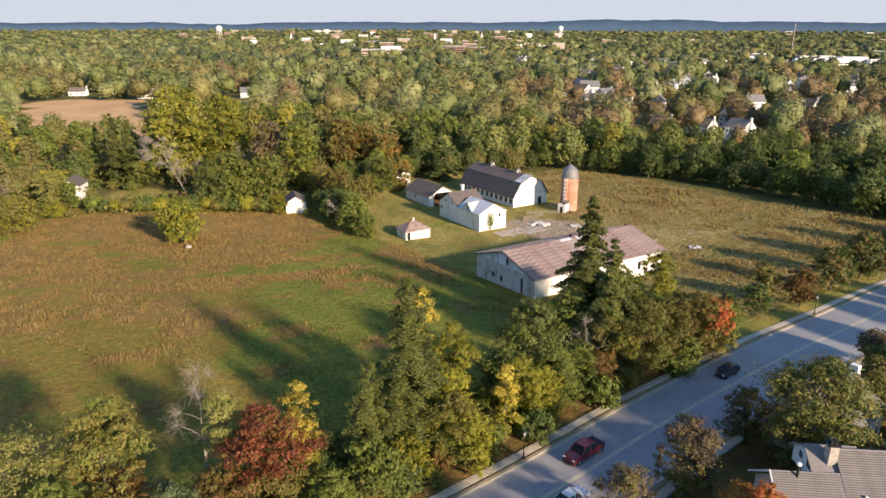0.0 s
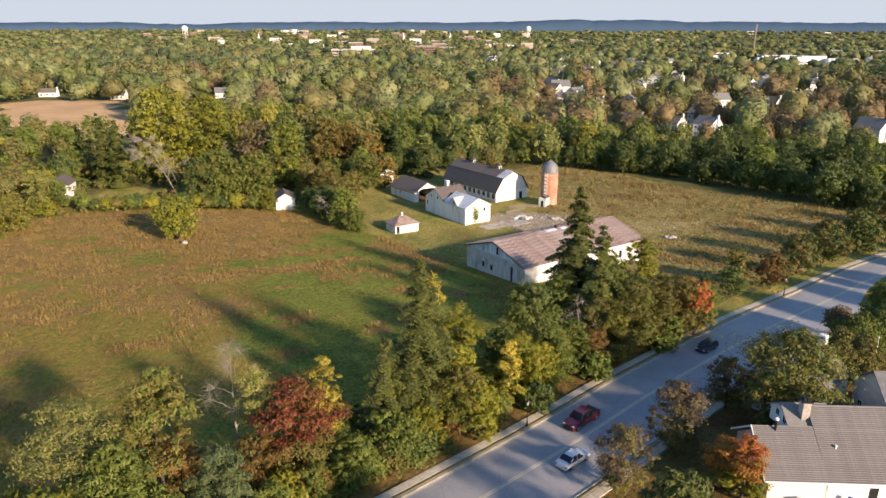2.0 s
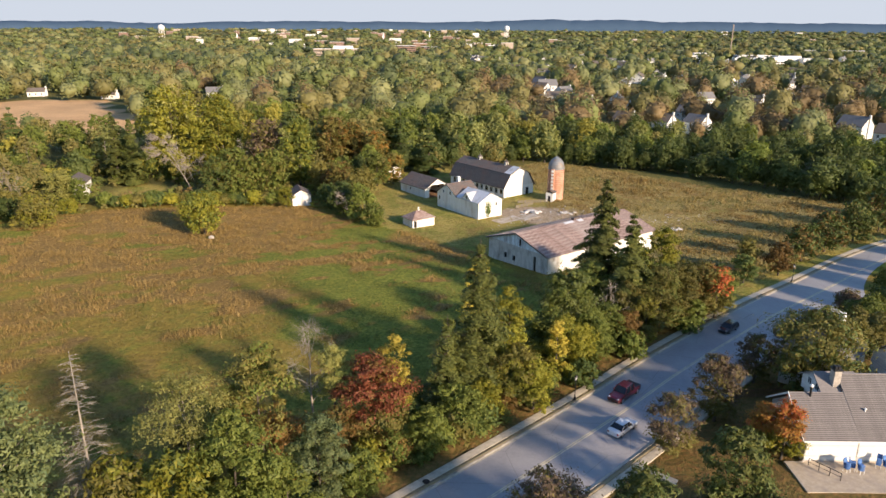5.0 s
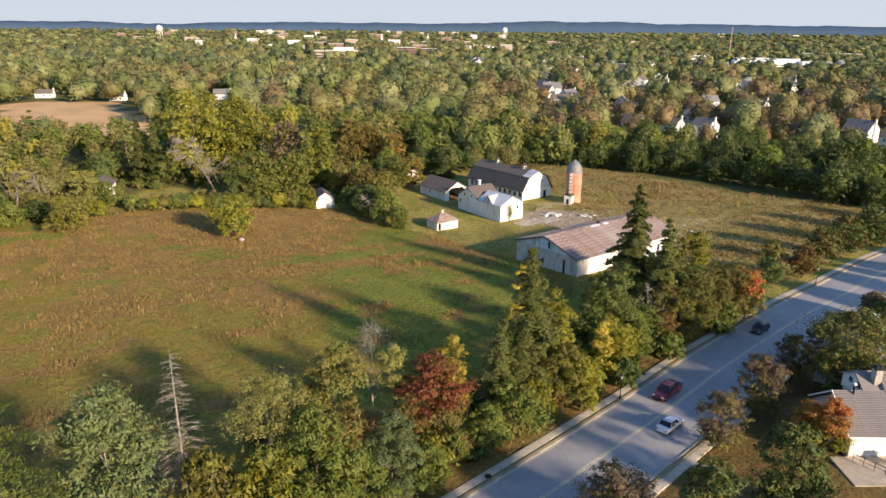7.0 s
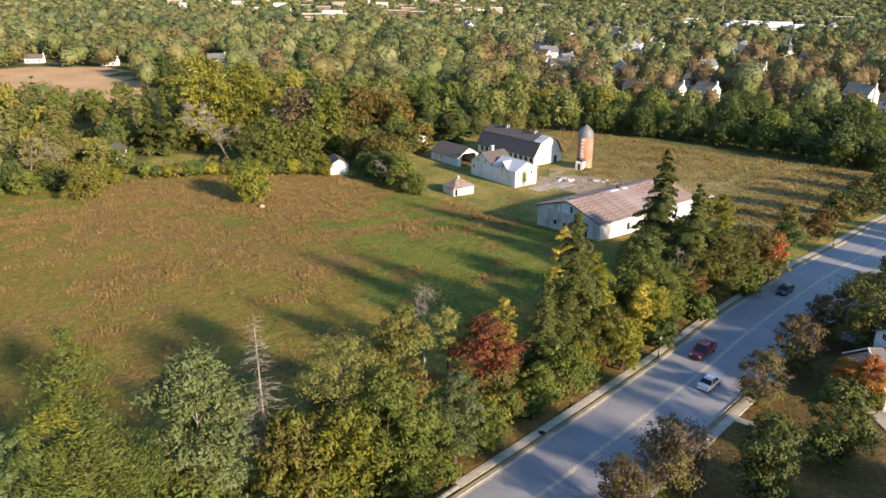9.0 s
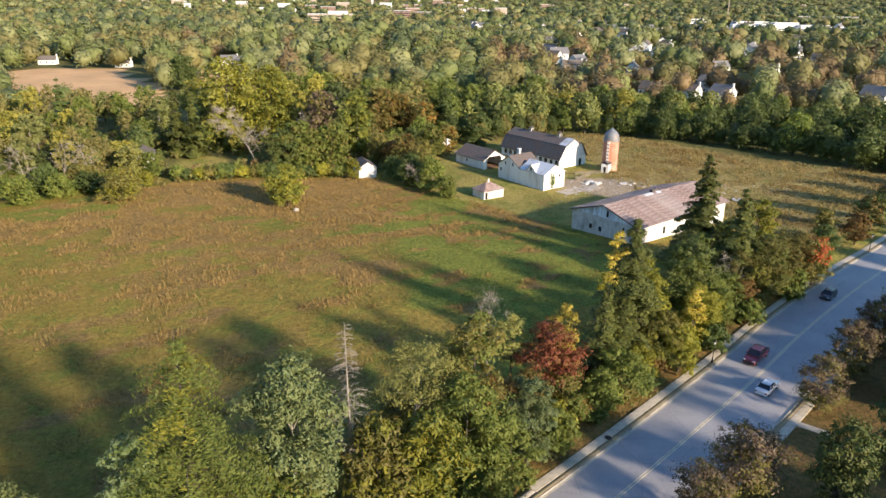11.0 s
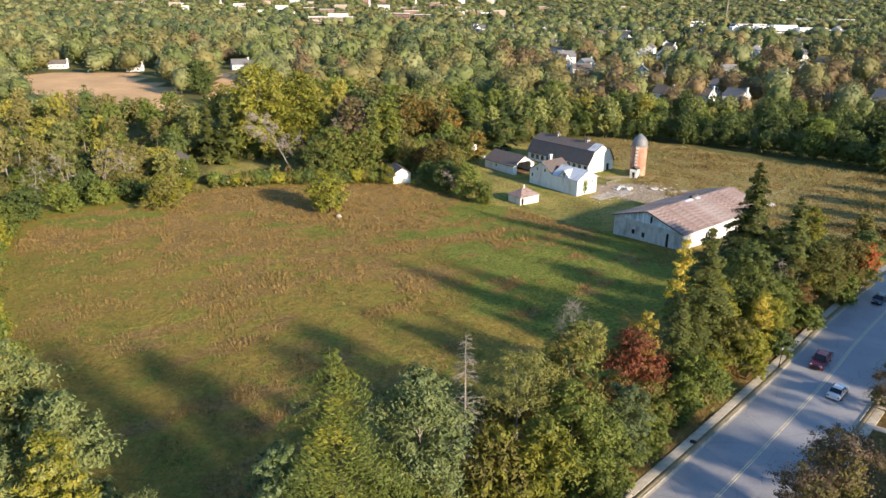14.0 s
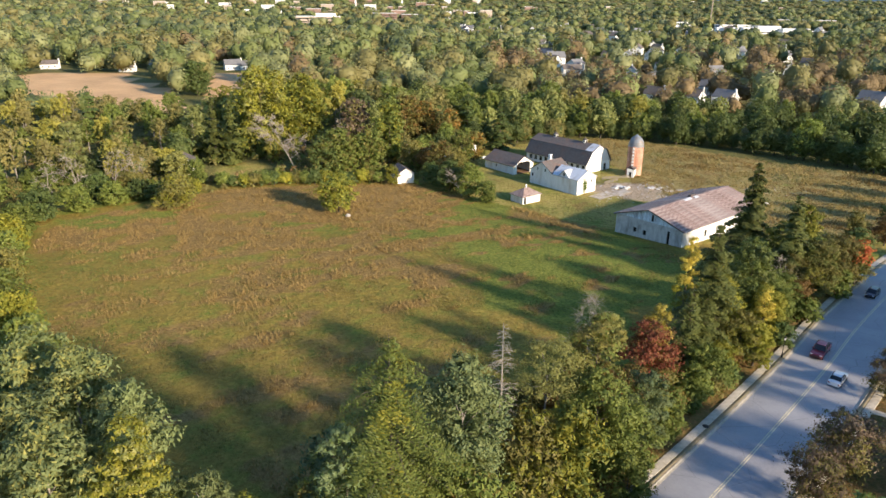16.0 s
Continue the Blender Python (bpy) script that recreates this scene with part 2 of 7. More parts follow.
YELLOW_LINE = surface("worn_yellow_paint", [(0.60, 0.52, 0.32), (0.76, 0.68, 0.46)], fine=6.0, stain=(0.36, 0.33, 0.27), stain_scale=1.2, bump=0.1)
RUBBLE_MAT = surface("broken_concrete", [(0.38, 0.36, 0.34), (0.66, 0.64, 0.61)], fine=2.0, bump=0.4)
TOWN_TAN = surface("tan_wall", [(0.34, 0.27, 0.22), (0.46, 0.39, 0.33)], fine=0.5, bump=0.0)
TOWN_WHITE = surface("white_commercial_wall", [(0.62, 0.62, 0.62), (0.78, 0.78, 0.77)], fine=0.3, bump=0.0)
TOWN_BRICK = surface("brick_wall", [(0.20, 0.13, 0.105), (0.29, 0.20, 0.165)], fine=0.5, bump=0.0)
ROOF_BROWN = surface("brown_house_roof", [(0.10, 0.085, 0.075), (0.17, 0.145, 0.125)], fine=1.5, bump=0.3)
ROOF_GREY = surface("grey_house_roof", [(0.12, 0.12, 0.125), (0.20, 0.20, 0.205)], fine=1.5, bump=0.3)

GLASS_DARK, nt_, b_ = node_mat("dark_window_glass")
b_.inputs["Base Color"].default_value = (0.015, 0.018, 0.022, 1)
b_.inputs["Roughness"].default_value = 0.08


def paint(name, c, rough=0.3, metal=0.0, coat=0.6):
    m, nt, b = node_mat(name)
    f = noise_node(nt, 2.0, 4)
    col = ramp_node(nt, [tuple(v * 0.85 for v in c), c], f)
    nt.links.new(col, b.inputs["Base Color"])
    b.inputs["Roughness"].default_value, b.inputs["Metallic"].default_value, b.inputs["Coat Weight"].default_value = rough, metal, coat
    return m


RED_PAINT = paint("red_car_paint", (0.105, 0.007, 0.014))
NAVY_PAINT = paint("dark_car_paint", (0.014, 0.016, 0.024))
WHITE_PAINT = paint("white_car_paint", (0.74, 0.75, 0.76))
TYRE_MAT = surface("tyre_rubber", [(0.012, 0.012, 0.012), (0.03, 0.03, 0.03)], bump=0.1)
RIM_MAT = paint("alloy_rim", (0.45, 0.46, 0.48), 0.3, 0.8, 0.0)
LAMP_GLASS = paint("clear_lamp_glass", (0.60, 0.61, 0.62), 0.1)
TAIL_GLASS = paint("red_lamp_glass", (0.30, 0.015, 0.012), 0.15)
BLUE_CLOTH = surface("blue_cushion_cloth", [(0.05, 0.13, 0.34), (0.12, 0.25, 0.52)], fine=4.0, bump=0.2)

# Asphalt: blue-grey, paler in the wheel tracks, with fine cracks.
ASPHALT, nt_, b_ = node_mat("worn_asphalt")
c_ = ramp_node(nt_, [(0.246, 0.242, 0.248), (0.306, 0.301, 0.306)], noise_node(nt_, 2.2, 6, 0.7), (0.3, 0.7))
c_ = mix_node(nt_, step_node(nt_, noise_node(nt_, 0.16, 4, 0.6), 0.4, 0.75), c_, (0.345, 0.336, 0.328))
vor = nt_.nodes.new("ShaderNodeTexVoronoi")
vor.feature, vor.inputs["Scale"].default_value = "DISTANCE_TO_EDGE", 0.16
tc_ = nt_.nodes.new("ShaderNodeTexCoord")
nt_.links.new(mix_node(nt_, 0.12, tc_.outputs["Object"], noise_node(nt_, 0.5, 5)), vor.inputs["Vector"])
c_ = mix_node(nt_, math_node(nt_, "MULTIPLY", math_node(nt_, "LESS_THAN", vor.outputs[0], 0.005), 0.28), c_, (0.06, 0.06, 0.062))
nt_.links.new(c_, b_.inputs["Base Color"])
b_.inputs["Roughness"].default_value = 0.5
bump_node(nt_, b_, noise_node(nt_, 30, 4), 0.15, 0.01)

# Ground: rough field, mown grass, dry weeds, gravel yard, ploughed soil, forest floor, lawn.
GROUND, nt_, b_ = node_mat("ground_cover")


def attr_out(key):
    a = nt_.nodes.new("ShaderNodeAttribute")
    a.attribute_name = key
    return a.outputs["Fac"]


n_fine = noise_node(nt_, 1.6, 6, 0.7)
n_mid = noise_node(nt_, 0.22, 5, 0.65)
n_big = noise_node(nt_, 0.045, 4, 0.6)
green_c = ramp_node(nt_, [(0.090, 0.122, 0.020), (0.165, 0.198, 0.034), (0.255, 0.270, 0.052)], n_fine, (0.36, 0.64))
rust_c = ramp_node(nt_, [(0.150, 0.094, 0.034), (0.256, 0.162, 0.060), (0.366, 0.236, 0.094)], n_fine, (0.36, 0.64))
olive_c = ramp_node(nt_, [(0.170, 0.125, 0.026), (0.260, 0.190, 0.042), (0.340, 0.250, 0.062)], n_fine, (0.36, 0.64))
dry_c = ramp_node(nt_, [(0.215, 0.170, 0.056), (0.325, 0.262, 0.096), (0.430, 0.350, 0.150)], n_fine, (0.36, 0.64))
mow_c = ramp_node(nt_, [(0.205, 0.185, 0.045), (0.315, 0.265, 0.070), (0.400, 0.325, 0.115)], n_fine, (0.36, 0.64))
dirt_c = ramp_node(nt_, [(0.200, 0.145, 0.085), (0.390, 0.300, 0.205), (0.580, 0.485, 0.375)], n_fine, (0.36, 0.64))
soil_c = ramp_node(nt_, [(0.560, 0.340, 0.165), (0.700, 0.460, 0.250)], n_fine, (0.36, 0.64))
floor_c = ramp_node(nt_, [(0.075, 0.080, 0.026), (0.135, 0.130, 0.044), (0.190, 0.168, 0.060)], n_fine, (0.36, 0.64))
lawn_c = ramp_node(nt_, [(0.105, 0.092, 0.028), (0.175, 0.122, 0.042), (0.255, 0.140, 0.056)], n_fine, (0.36, 0.64))


def soft(key, amount=0.5):
    v = math_node(nt_, "ADD", attr_out(key), math_node(nt_, "MULTIPLY", math_node(nt_, "SUBTRACT", n_mid, 0.5), amount))
    return step_node(nt_, v, 0.35, 0.65)


c_ = mix_node(nt_, step_node(nt_, n_mid, 0.28, 0.52), green_c, olive_c)
clot = math_node(nt_, "MULTIPLY", step_node(nt_, noise_node(nt_, 0.8, 5, 0.75), 0.50, 0.64), 0.42)
c_ = mix_node(nt_, clot, c_, (0.085, 0.075, 0.018))
c_ = mix_node(nt_, math_node(nt_, "MULTIPLY", soft("green", 1.0), 0.85), c_, green_c)
c_ = mix_node(nt_, math_node(nt_, "MULTIPLY", soft("rust", 1.0), 0.88), c_, mix_node(nt_, clot, rust_c, (0.100, 0.062, 0.022)))
mow_c = mix_node(nt_, step_node(nt_, noise_node(nt_, 0.09, 5, 0.65), 0.48, 0.66), mow_c, green_c)
mow_c = mix_node(nt_, math_node(nt_, "MULTIPLY", step_node(nt_, noise_node(nt_, 0.16, 5, 0.7), 0.54, 0.68), 0.7), mow_c, rust_c)
dry_c = mix_node(nt_, math_node(nt_, "MULTIPLY", step_node(nt_, noise_node(nt_, 0.07, 5, 0.65), 0.56, 0.68), 0.7), dry_c, green_c)
dry_c = mix_node(nt_, math_node(nt_, "MULTIPLY", step_node(nt_, noise_node(nt_, 0.11, 5, 0.7), 0.50, 0.60), 0.75), dry_c, rust_c)
dry_c = mix_node(nt_, clot, dry_c, (0.100, 0.075, 0.028))
for key, col in (("dry", dry_c), ("mow", mow_c), ("dirt", dirt_c), ("soil", soil_c), ("lawn", lawn_c), ("floor", floor_c)):
    c_ = mix_node(nt_, soft(key, 0.9 if key in ("dry", "dirt", "mow") else 0.4), c_, col)
c_ = mix_node(nt_, math_node(nt_, "MULTIPLY", step_node(nt_, n_big, 0.35, 0.7), 0.25), c_, (0.05, 0.045, 0.015))
nt_.links.new(c_, b_.inputs["Base Color"])
b_.inputs["Roughness"].default_value, b_.inputs["Specular IOR Level"].default_value = 0.95, 0.1
bump_node(nt_, b_, math_node(nt_, "MULTIPLY_ADD", noise_node(nt_, 0.5, 4, 0.6), 1.6, n_fine), 0.9, 0.35)

GRASS = {
    "green": foliage("grass_green", [(0.069, 0.094, 0.020), (0.125, 0.144, 0.033), (0.188, 0.188, 0.050)]),
    "olive": foliage("grass_olive", [(0.125, 0.106, 0.033), (0.200, 0.156, 0.050), (0.263, 0.206, 0.077)]),
    "rust": foliage("grass_rust", [(0.160, 0.108, 0.036), (0.258, 0.176, 0.062), (0.356, 0.250, 0.096)]),
    "dry": foliage("grass_dry", [(0.240, 0.185, 0.064), (0.345, 0.270, 0.104), (0.440, 0.345, 0.156)]),
}
# The ridge's blue is distance haze put into the base colour.
HILL, nt_, b_ = node_mat("haze_blue_ridge")
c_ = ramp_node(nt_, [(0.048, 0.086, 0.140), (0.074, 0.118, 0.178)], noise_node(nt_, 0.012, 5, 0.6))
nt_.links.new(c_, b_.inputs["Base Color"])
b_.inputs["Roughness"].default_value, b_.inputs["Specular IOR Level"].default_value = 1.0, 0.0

# ---- mesh helpers ----
RNG = np.random.default_rng(7)


def mesh_from(name, verts, faces, mats, index=None, smooth=False):
    """A mesh from arrays; faces is one array (n, k) or a list of such arrays."""
    groups = [np.asarray(f, dtype=np.int32) for f in (faces if isinstance(faces, list) else [faces]) if len(f)]
    me = bpy.data.meshes.new(name)
    verts = np.asarray(verts, dtype=np.float32)
    me.vertices.add(len(verts))
    me.vertices.foreach_set("co", verts.ravel())
    loops = np.concatenate([g.ravel() for g in groups])
    sizes = np.concatenate([np.full(len(g), g.shape[1], dtype=np.int32) for g in groups])
    me.loops.add(len(loops))
    me.loops.foreach_set("vertex_index", loops)
    me.polygons.add(len(sizes))
    me.polygons.foreach_set("loop_start", np.concatenate([[0], np.cumsum(sizes)[:-1]]).astype(np.int32))
    for m in (mats if isinstance(mats, (list, tuple)) else [mats]):
        me.materials.append(m)
    if index is not None:
        me.polygons.foreach_set("material_index", np.asarray(index, dtype=np.int32))
    if smooth:
        me.polygons.foreach_set("use_smooth", np.ones(len(sizes), dtype=bool))
    me.update(calc_edges=True)
    return me


def part(name, bm, material, parent, label=""):
    """Links a bmesh (or a mesh) as one mesh object under a thing or a part."""
    if isinstance(bm, bmesh.types.BMesh):
        me = bpy.data.meshes.new(name)
        bmesh.ops.recalc_face_normals(bm, faces=bm.faces)
        bm.to_mesh(me)
        bm.free()
        me.materials.append(material)
    else:
        me = bm
    ob = new(name, me)
    ob.parent = parent
    if label:
        tagged(ob, label)
    return ob


def thing(name, label, category, m=None, group="", kind=""):
    ob = new(name)
    ob.empty_display_size = 0.2
    if m is not None:
        ob.matrix_basis = m
    return tagged(ob, label, category, group, kind)


def solid(name, bm, material, label, category, m=None, group="", kind=""):
    """A thing that is one mesh."""
    ob = part(name, bm, material, None)
    if m is not None:
        ob.matrix_basis = m
    return tagged(ob, label, category, group, kind)


def add_box(bm, x0, x1, y0, y1, z0, z1, bevel=0.0):
    vs = [bm.verts.new((x, y, z)) for z in (z0, z1) for x, y in ((x0, y0), (x1, y0), (x1, y1), (x0, y1))]
    for q in ((3, 2, 1, 0), (4, 5, 6, 7), (0, 1, 5, 4), (1, 2, 6, 5), (2, 3, 7, 6), (3, 0, 4, 7)):
        bm.faces.new([vs[i] for i in q])
    if bevel:
        es = {e for v in vs for e in v.link_edges}
        bmesh.ops.bevel(bm, geom=list(es), offset=bevel, segments=1, affect="EDGES")
    return bm


def boxes(*dims, bevel=0.0):
    bm = bmesh.new()
    for d in dims:
        add_box(bm, *d, bevel=bevel)
    return bm


def prism(outline, y0, y1, axis="y"):
    """Extrudes an outline of (a, z) pairs along y (or x) from y0 to y1."""
    bm = bmesh.new()
    put_at = (lambda a, z, s: (a, s, z)) if axis == "y" else (lambda a, z, s: (s, a, z))
    front = [bm.verts.new(put_at(a, z, y0)) for a, z in outline]
    back = [bm.verts.new(put_at(a, z, y1)) for a, z in outline]
    bm.faces.new(front)
    bm.faces.new(back[::-1])
    n = len(outline)
    for i in range(n):
        j = (i + 1) % n
        bm.faces.new([front[i], back[i], back[j], front[j]])
    return bm


def wall_holes(length, z0, z1, holes, thick):
    """A straight wall along x from 0, its outer face at y=0, with rectangular holes (a0, a1, b0, b1) right through it."""
    xs = sorted({0.0, length, *[h[0] for h in holes], *[h[1] for h in holes]})
    zs = sorted({z0, z1, *[h[2] for h in holes], *[h[3] for h in holes]})
    full = {(i, k) for i in range(len(xs) - 1) for k in range(len(zs) - 1) if not any(h[0] <= xs[i] and xs[i + 1] <= h[1] and h[2] <= zs[k] and zs[k + 1] <= h[3] for h in holes)}
    bm = bmesh.new()
    made = {}

    def vert(i, k, s):
        if (i, k, s) not in made:
            made[i, k, s] = bm.verts.new((xs[i], thick * s, zs[k]))
        return made[i, k, s]

    for i, k in full:
        for s in (0, 1):
            bm.faces.new([vert(i, k, s), vert(i + 1, k, s), vert(i + 1, k + 1, s), vert(i, k + 1, s)])
        for di, dk, a, b in ((-1, 0, (i, k), (i, k + 1)), (1, 0, (i + 1, k), (i + 1, k + 1)), (0, -1, (i, k), (i + 1, k)), (0, 1, (i, k + 1), (i + 1, k + 1))):
            if (i + di, k + dk) not in full:
                bm.faces.new([vert(*a, 0), vert(*b, 0), vert(*b, 1), vert(*a, 1)])
    return bm


def lathe(profile, n=20):
    """A closed surface of revolution from (r, z) pairs, bottom to top."""
    bm = bmesh.new()
    rings = []
    for r, z in profile:
        rings.append([bm.verts.new((r * math.cos(2 * math.pi * i / n), r * math.sin(2 * math.pi * i / n), z)) for i in range(n)])
    for a, b in zip(rings, rings[1:]):
        for i in range(n):
            bm.faces.new([a[i], a[(i + 1) % n], b[(i + 1) % n], b[i]])
    bm.faces.new(rings[0][::-1])
    bm.faces.new(rings[-1])
    return bm


def tube(points, radii, sides=6):
    """Vertices and quads of a tapering tube along points."""
    p = np.asarray(points, float)
    t = np.gradient(p, axis=0)
    t /= np.linalg.norm(t, axis=1)[:, None] + 1e-9
    up = np.where(np.abs(t[:, 2:3]) > 0.9, [[1.0, 0, 0]], [[0, 0, 1.0]])
    a = np.cross(t, up)
    a /= np.linalg.norm(a, axis=1)[:, None] + 1e-9
    b = np.cross(t, a)
    ang = np.arange(sides) * 2 * np.pi / sides
    r = np.asarray(radii, float)[:, None, None]
    v = p[:, None] + r * (a[:, None] * np.cos(ang)[None, :, None] + b[:, None] * np.sin(ang)[None, :, None])
    i, j = np.meshgrid(np.arange(len(p) - 1), np.arange(sides), indexing="ij")
    k = (j + 1) % sides
    f = np.stack([i * sides + j, i * sides + k, (i + 1) * sides + k, (i + 1) * sides + j], -1).reshape(-1, 4)
    return v.reshape(-1, 3), f


def merge(pieces):
    vs, fs, n = [], [], 0
    for v, f in pieces:
        vs.append(v)
        fs.append(f + n)
        n += len(v)
    return np.concatenate(vs), np.concatenate(fs)


def smooth01(a):
    a = np.clip(a, 0, 1)
    return a * a * (3 - 2 * a)


def value_noise(x, y, cell, seed):
    """Smooth noise from 0 to 1 on the plan."""
    x, y = np.asarray(x, float) / cell, np.asarray(y, float) / cell
    i, j = np.floor(x).astype(np.int64), np.floor(y).astype(np.int64)
    u, v = smooth01(x - i), smooth01(y - j)

    def h(a, b):
        n = (a * 374761393 + b * 668265263 + seed * 974711) & 0xFFFFFFFF
        n = ((n ^ (n >> 13)) * 1274126177) & 0xFFFFFFFF
        return ((n ^ (n >> 16)) & 0xFFFF) / 65535.0

    return (h(i, j) * (1 - u) + h(i + 1, j) * u) * (1 - v) + (h(i, j + 1) * (1 - u) + h(i + 1, j + 1) * u) * v


def fbm(x, y, cell, seed):
    return (value_noise(x, y, cell, seed) * 4 + value_noise(x, y, cell / 2.1, seed + 1) * 2 + value_noise(x, y, cell / 4.3, seed + 2)) / 7


# ---- plan: the road's line and the lie of the land ----
ROAD_KEYS = [(-140, -58), (-95, -18), (-55, 17.5), (-20, 48.4), (-5.2, 61.3), (15.2, 79.6), (30.2, 93.8), (51, 111.8), (71, 127.8), (97, 150.0), (119.5, 165.8), (150, 183), (200, 204), (300, 236), (480, 280)]


def road_samples(step):
    k = [Vector(p) for p in ROAD_KEYS]
    dense = []
    for i in range(1, len(k) - 2):
        for s in range(40):
            t = s / 40
            a, b, c, d = k[i - 1], k[i], k[i + 1], k[i + 2]
            dense.append(0.5 * (2 * b + (c - a) * t + (2 * a - 5 * b + 4 * c - d) * t * t + (3 * b - a - 3 * c + d) * t ** 3))
    p = np.array([tuple(v) for v in dense])
    s = np.concatenate([[0], np.cumsum(np.linalg.norm(np.diff(p, axis=0), axis=1))])
    q = np.arange(0, s[-1], step)
    p = np.stack([np.interp(q, s, p[:, 0]), np.interp(q, s, p[:, 1])], 1)
    t = np.gradient(p, axis=0)
    t /= np.linalg.norm(t, axis=1)[:, None]
    return p, np.stack([t[:, 1], -t[:, 0]], 1)


ROAD_P, ROAD_N = road_samples(3.0)


def road_offset(x, y):
    """Metres to the right of the near sidewalk's outer edge."""
    q = np.stack([np.ravel(x), np.ravel(y)], 1).astype(float)
    out = np.empty(len(q))
    for s in range(0, len(q), 20000):
        d = q[s:s + 20000, None] - ROAD_P[None]
        i = np.argmin((d ** 2).sum(2), 1)
        out[s:s + 20000] = (d[np.arange(len(i)), i] * ROAD_N[i]).sum(1)
    return out.reshape(np.shape(x))


def land(x, y):
    """The lie of the land: it falls away from the road towards the farm."""
    x, y = np.asarray(x, float), np.asarray(y, float)
    return -3.2 * smooth01((y - 113) / 70) * smooth01((x + 103) / 119) + 34 * smooth01((y - 1500) / 3200)


def ground_z(x, y):
    off = road_offset(x, y)
    z = land(x, y) + 0.10 + 1.0 * smooth01((off - 18) / 12) * smooth01((120 - np.asarray(y, float)) / 30)
    return z


def gz(x, y):
    return float(ground_z(np.array([x]), np.array([y]))[0])


FIELD = np.array([(-114, 100), (-128, 142), (-129, 157), (-113, 171), (-94, 187), (-68, 192), (-40, 197), (-20, 178), (-10, 172), (8, 150), (20, 128), (14, 108), (4, 88), (-10, 78), (-22, 70), (-40, 58), (-60, 50), (-78, 66), (-96, 84)], float)
FAR_FIELDS = [np.array([(-310, 485), (-228, 497), (-174, 412), (-145, 337), (-156, 318), (-230, 362)], float), np.array([(-172, 504), (-144, 505), (-119, 344), (-138, 340)], float), np.array([(-80, 392), (-60, 395), (-46, 318), (-68, 316)], float)]
DRY_FIELD = np.array([(36, 214), (28, 262), (42, 276), (66, 262), (88, 234), (120, 213), (160, 200), (150, 186), (120, 170), (97, 154), (72, 134), (52, 122), (44, 150), (52, 166), (30, 190)], float)
YARD = np.array([(-38, 199), (-18, 178), (-8, 172), (6, 152), (10, 150), (46, 168), (40, 205), (34, 240), (30, 270), (0, 262), (-14, 252), (-34, 236)], float)


def inside(x, y, poly):
    x, y = np.asarray(x, float), np.asarray(y, float)
    hit = np.zeros(np.shape(x), bool)
    for (ax, ay), (bx, by) in zip(poly, np.roll(poly, -1, 0)):
        c = (ay > y) != (by > y)
        hit ^= c & (x < (bx - ax) * (y - ay) / (by - ay + 1e-12) + ax)
    return hit


def rust_amount(x, y):
    """Where the field's tall brown grass stands."""
    x, y = np.asarray(x, float), np.asarray(y, float)
    u, w = x * 0.92 + y * 0.39, (y * 0.92 - x * 0.39) * 2.1
    n = fbm(x, y, 40, 11) * 0.38 + fbm(u, w, 13, 21) * 0.46 + fbm(u, w, 4, 29) * 0.36
    swath = smooth01((-14 - x) / 34) * smooth01((y - 96) / 26)
    n = n + 0.055 * swath - 0.05 * (1 - swath) + 0.24 * (fbm(u, w * 0.7, 7, 33) - 0.5)
    away = smooth01((np.asarray(y, float) + 0.35 * np.asarray(x, float) - 78) / 50) * smooth01((16 - np.asarray(x, float)) / 40 + 0.35)
    dx, dy = np.asarray(x, float) + 4, np.asarray(y, float) - 158
    band = np.exp(-((dx * 0.457 - dy * 0.889) / 19) ** 2 - ((dx * 0.889 + dy * 0.457 + 2 * np.sin(dy * 0.3)) / 4.5) ** 2)
    dull = 0.45 * np.exp(-((x + 52) / 30) ** 2 - ((y - 80) / 22) ** 2)
    return np.clip(smooth01((n - 0.525) / 0.13) * (0.5 + 0.5 * away) + 0.9 * band + dull, 0, 1)

# ---- ground: one sheet to the horizon ----
def axis_lines(lo, hi, step, far_lo, far_hi):
    mid = np.arange(lo, hi + 0.1, step)
    up = [hi]
    while up[-1] < far_hi:
        up.append(up[-1] + max(step, (up[-1] - hi) * 0.16 + step))
    dn = [lo]
    while dn[-1] > far_lo:
        dn.append(dn[-1] - max(step, (lo - dn[-1]) * 0.16 + step))
    return np.concatenate([dn[:0:-1], mid, up[1:]])


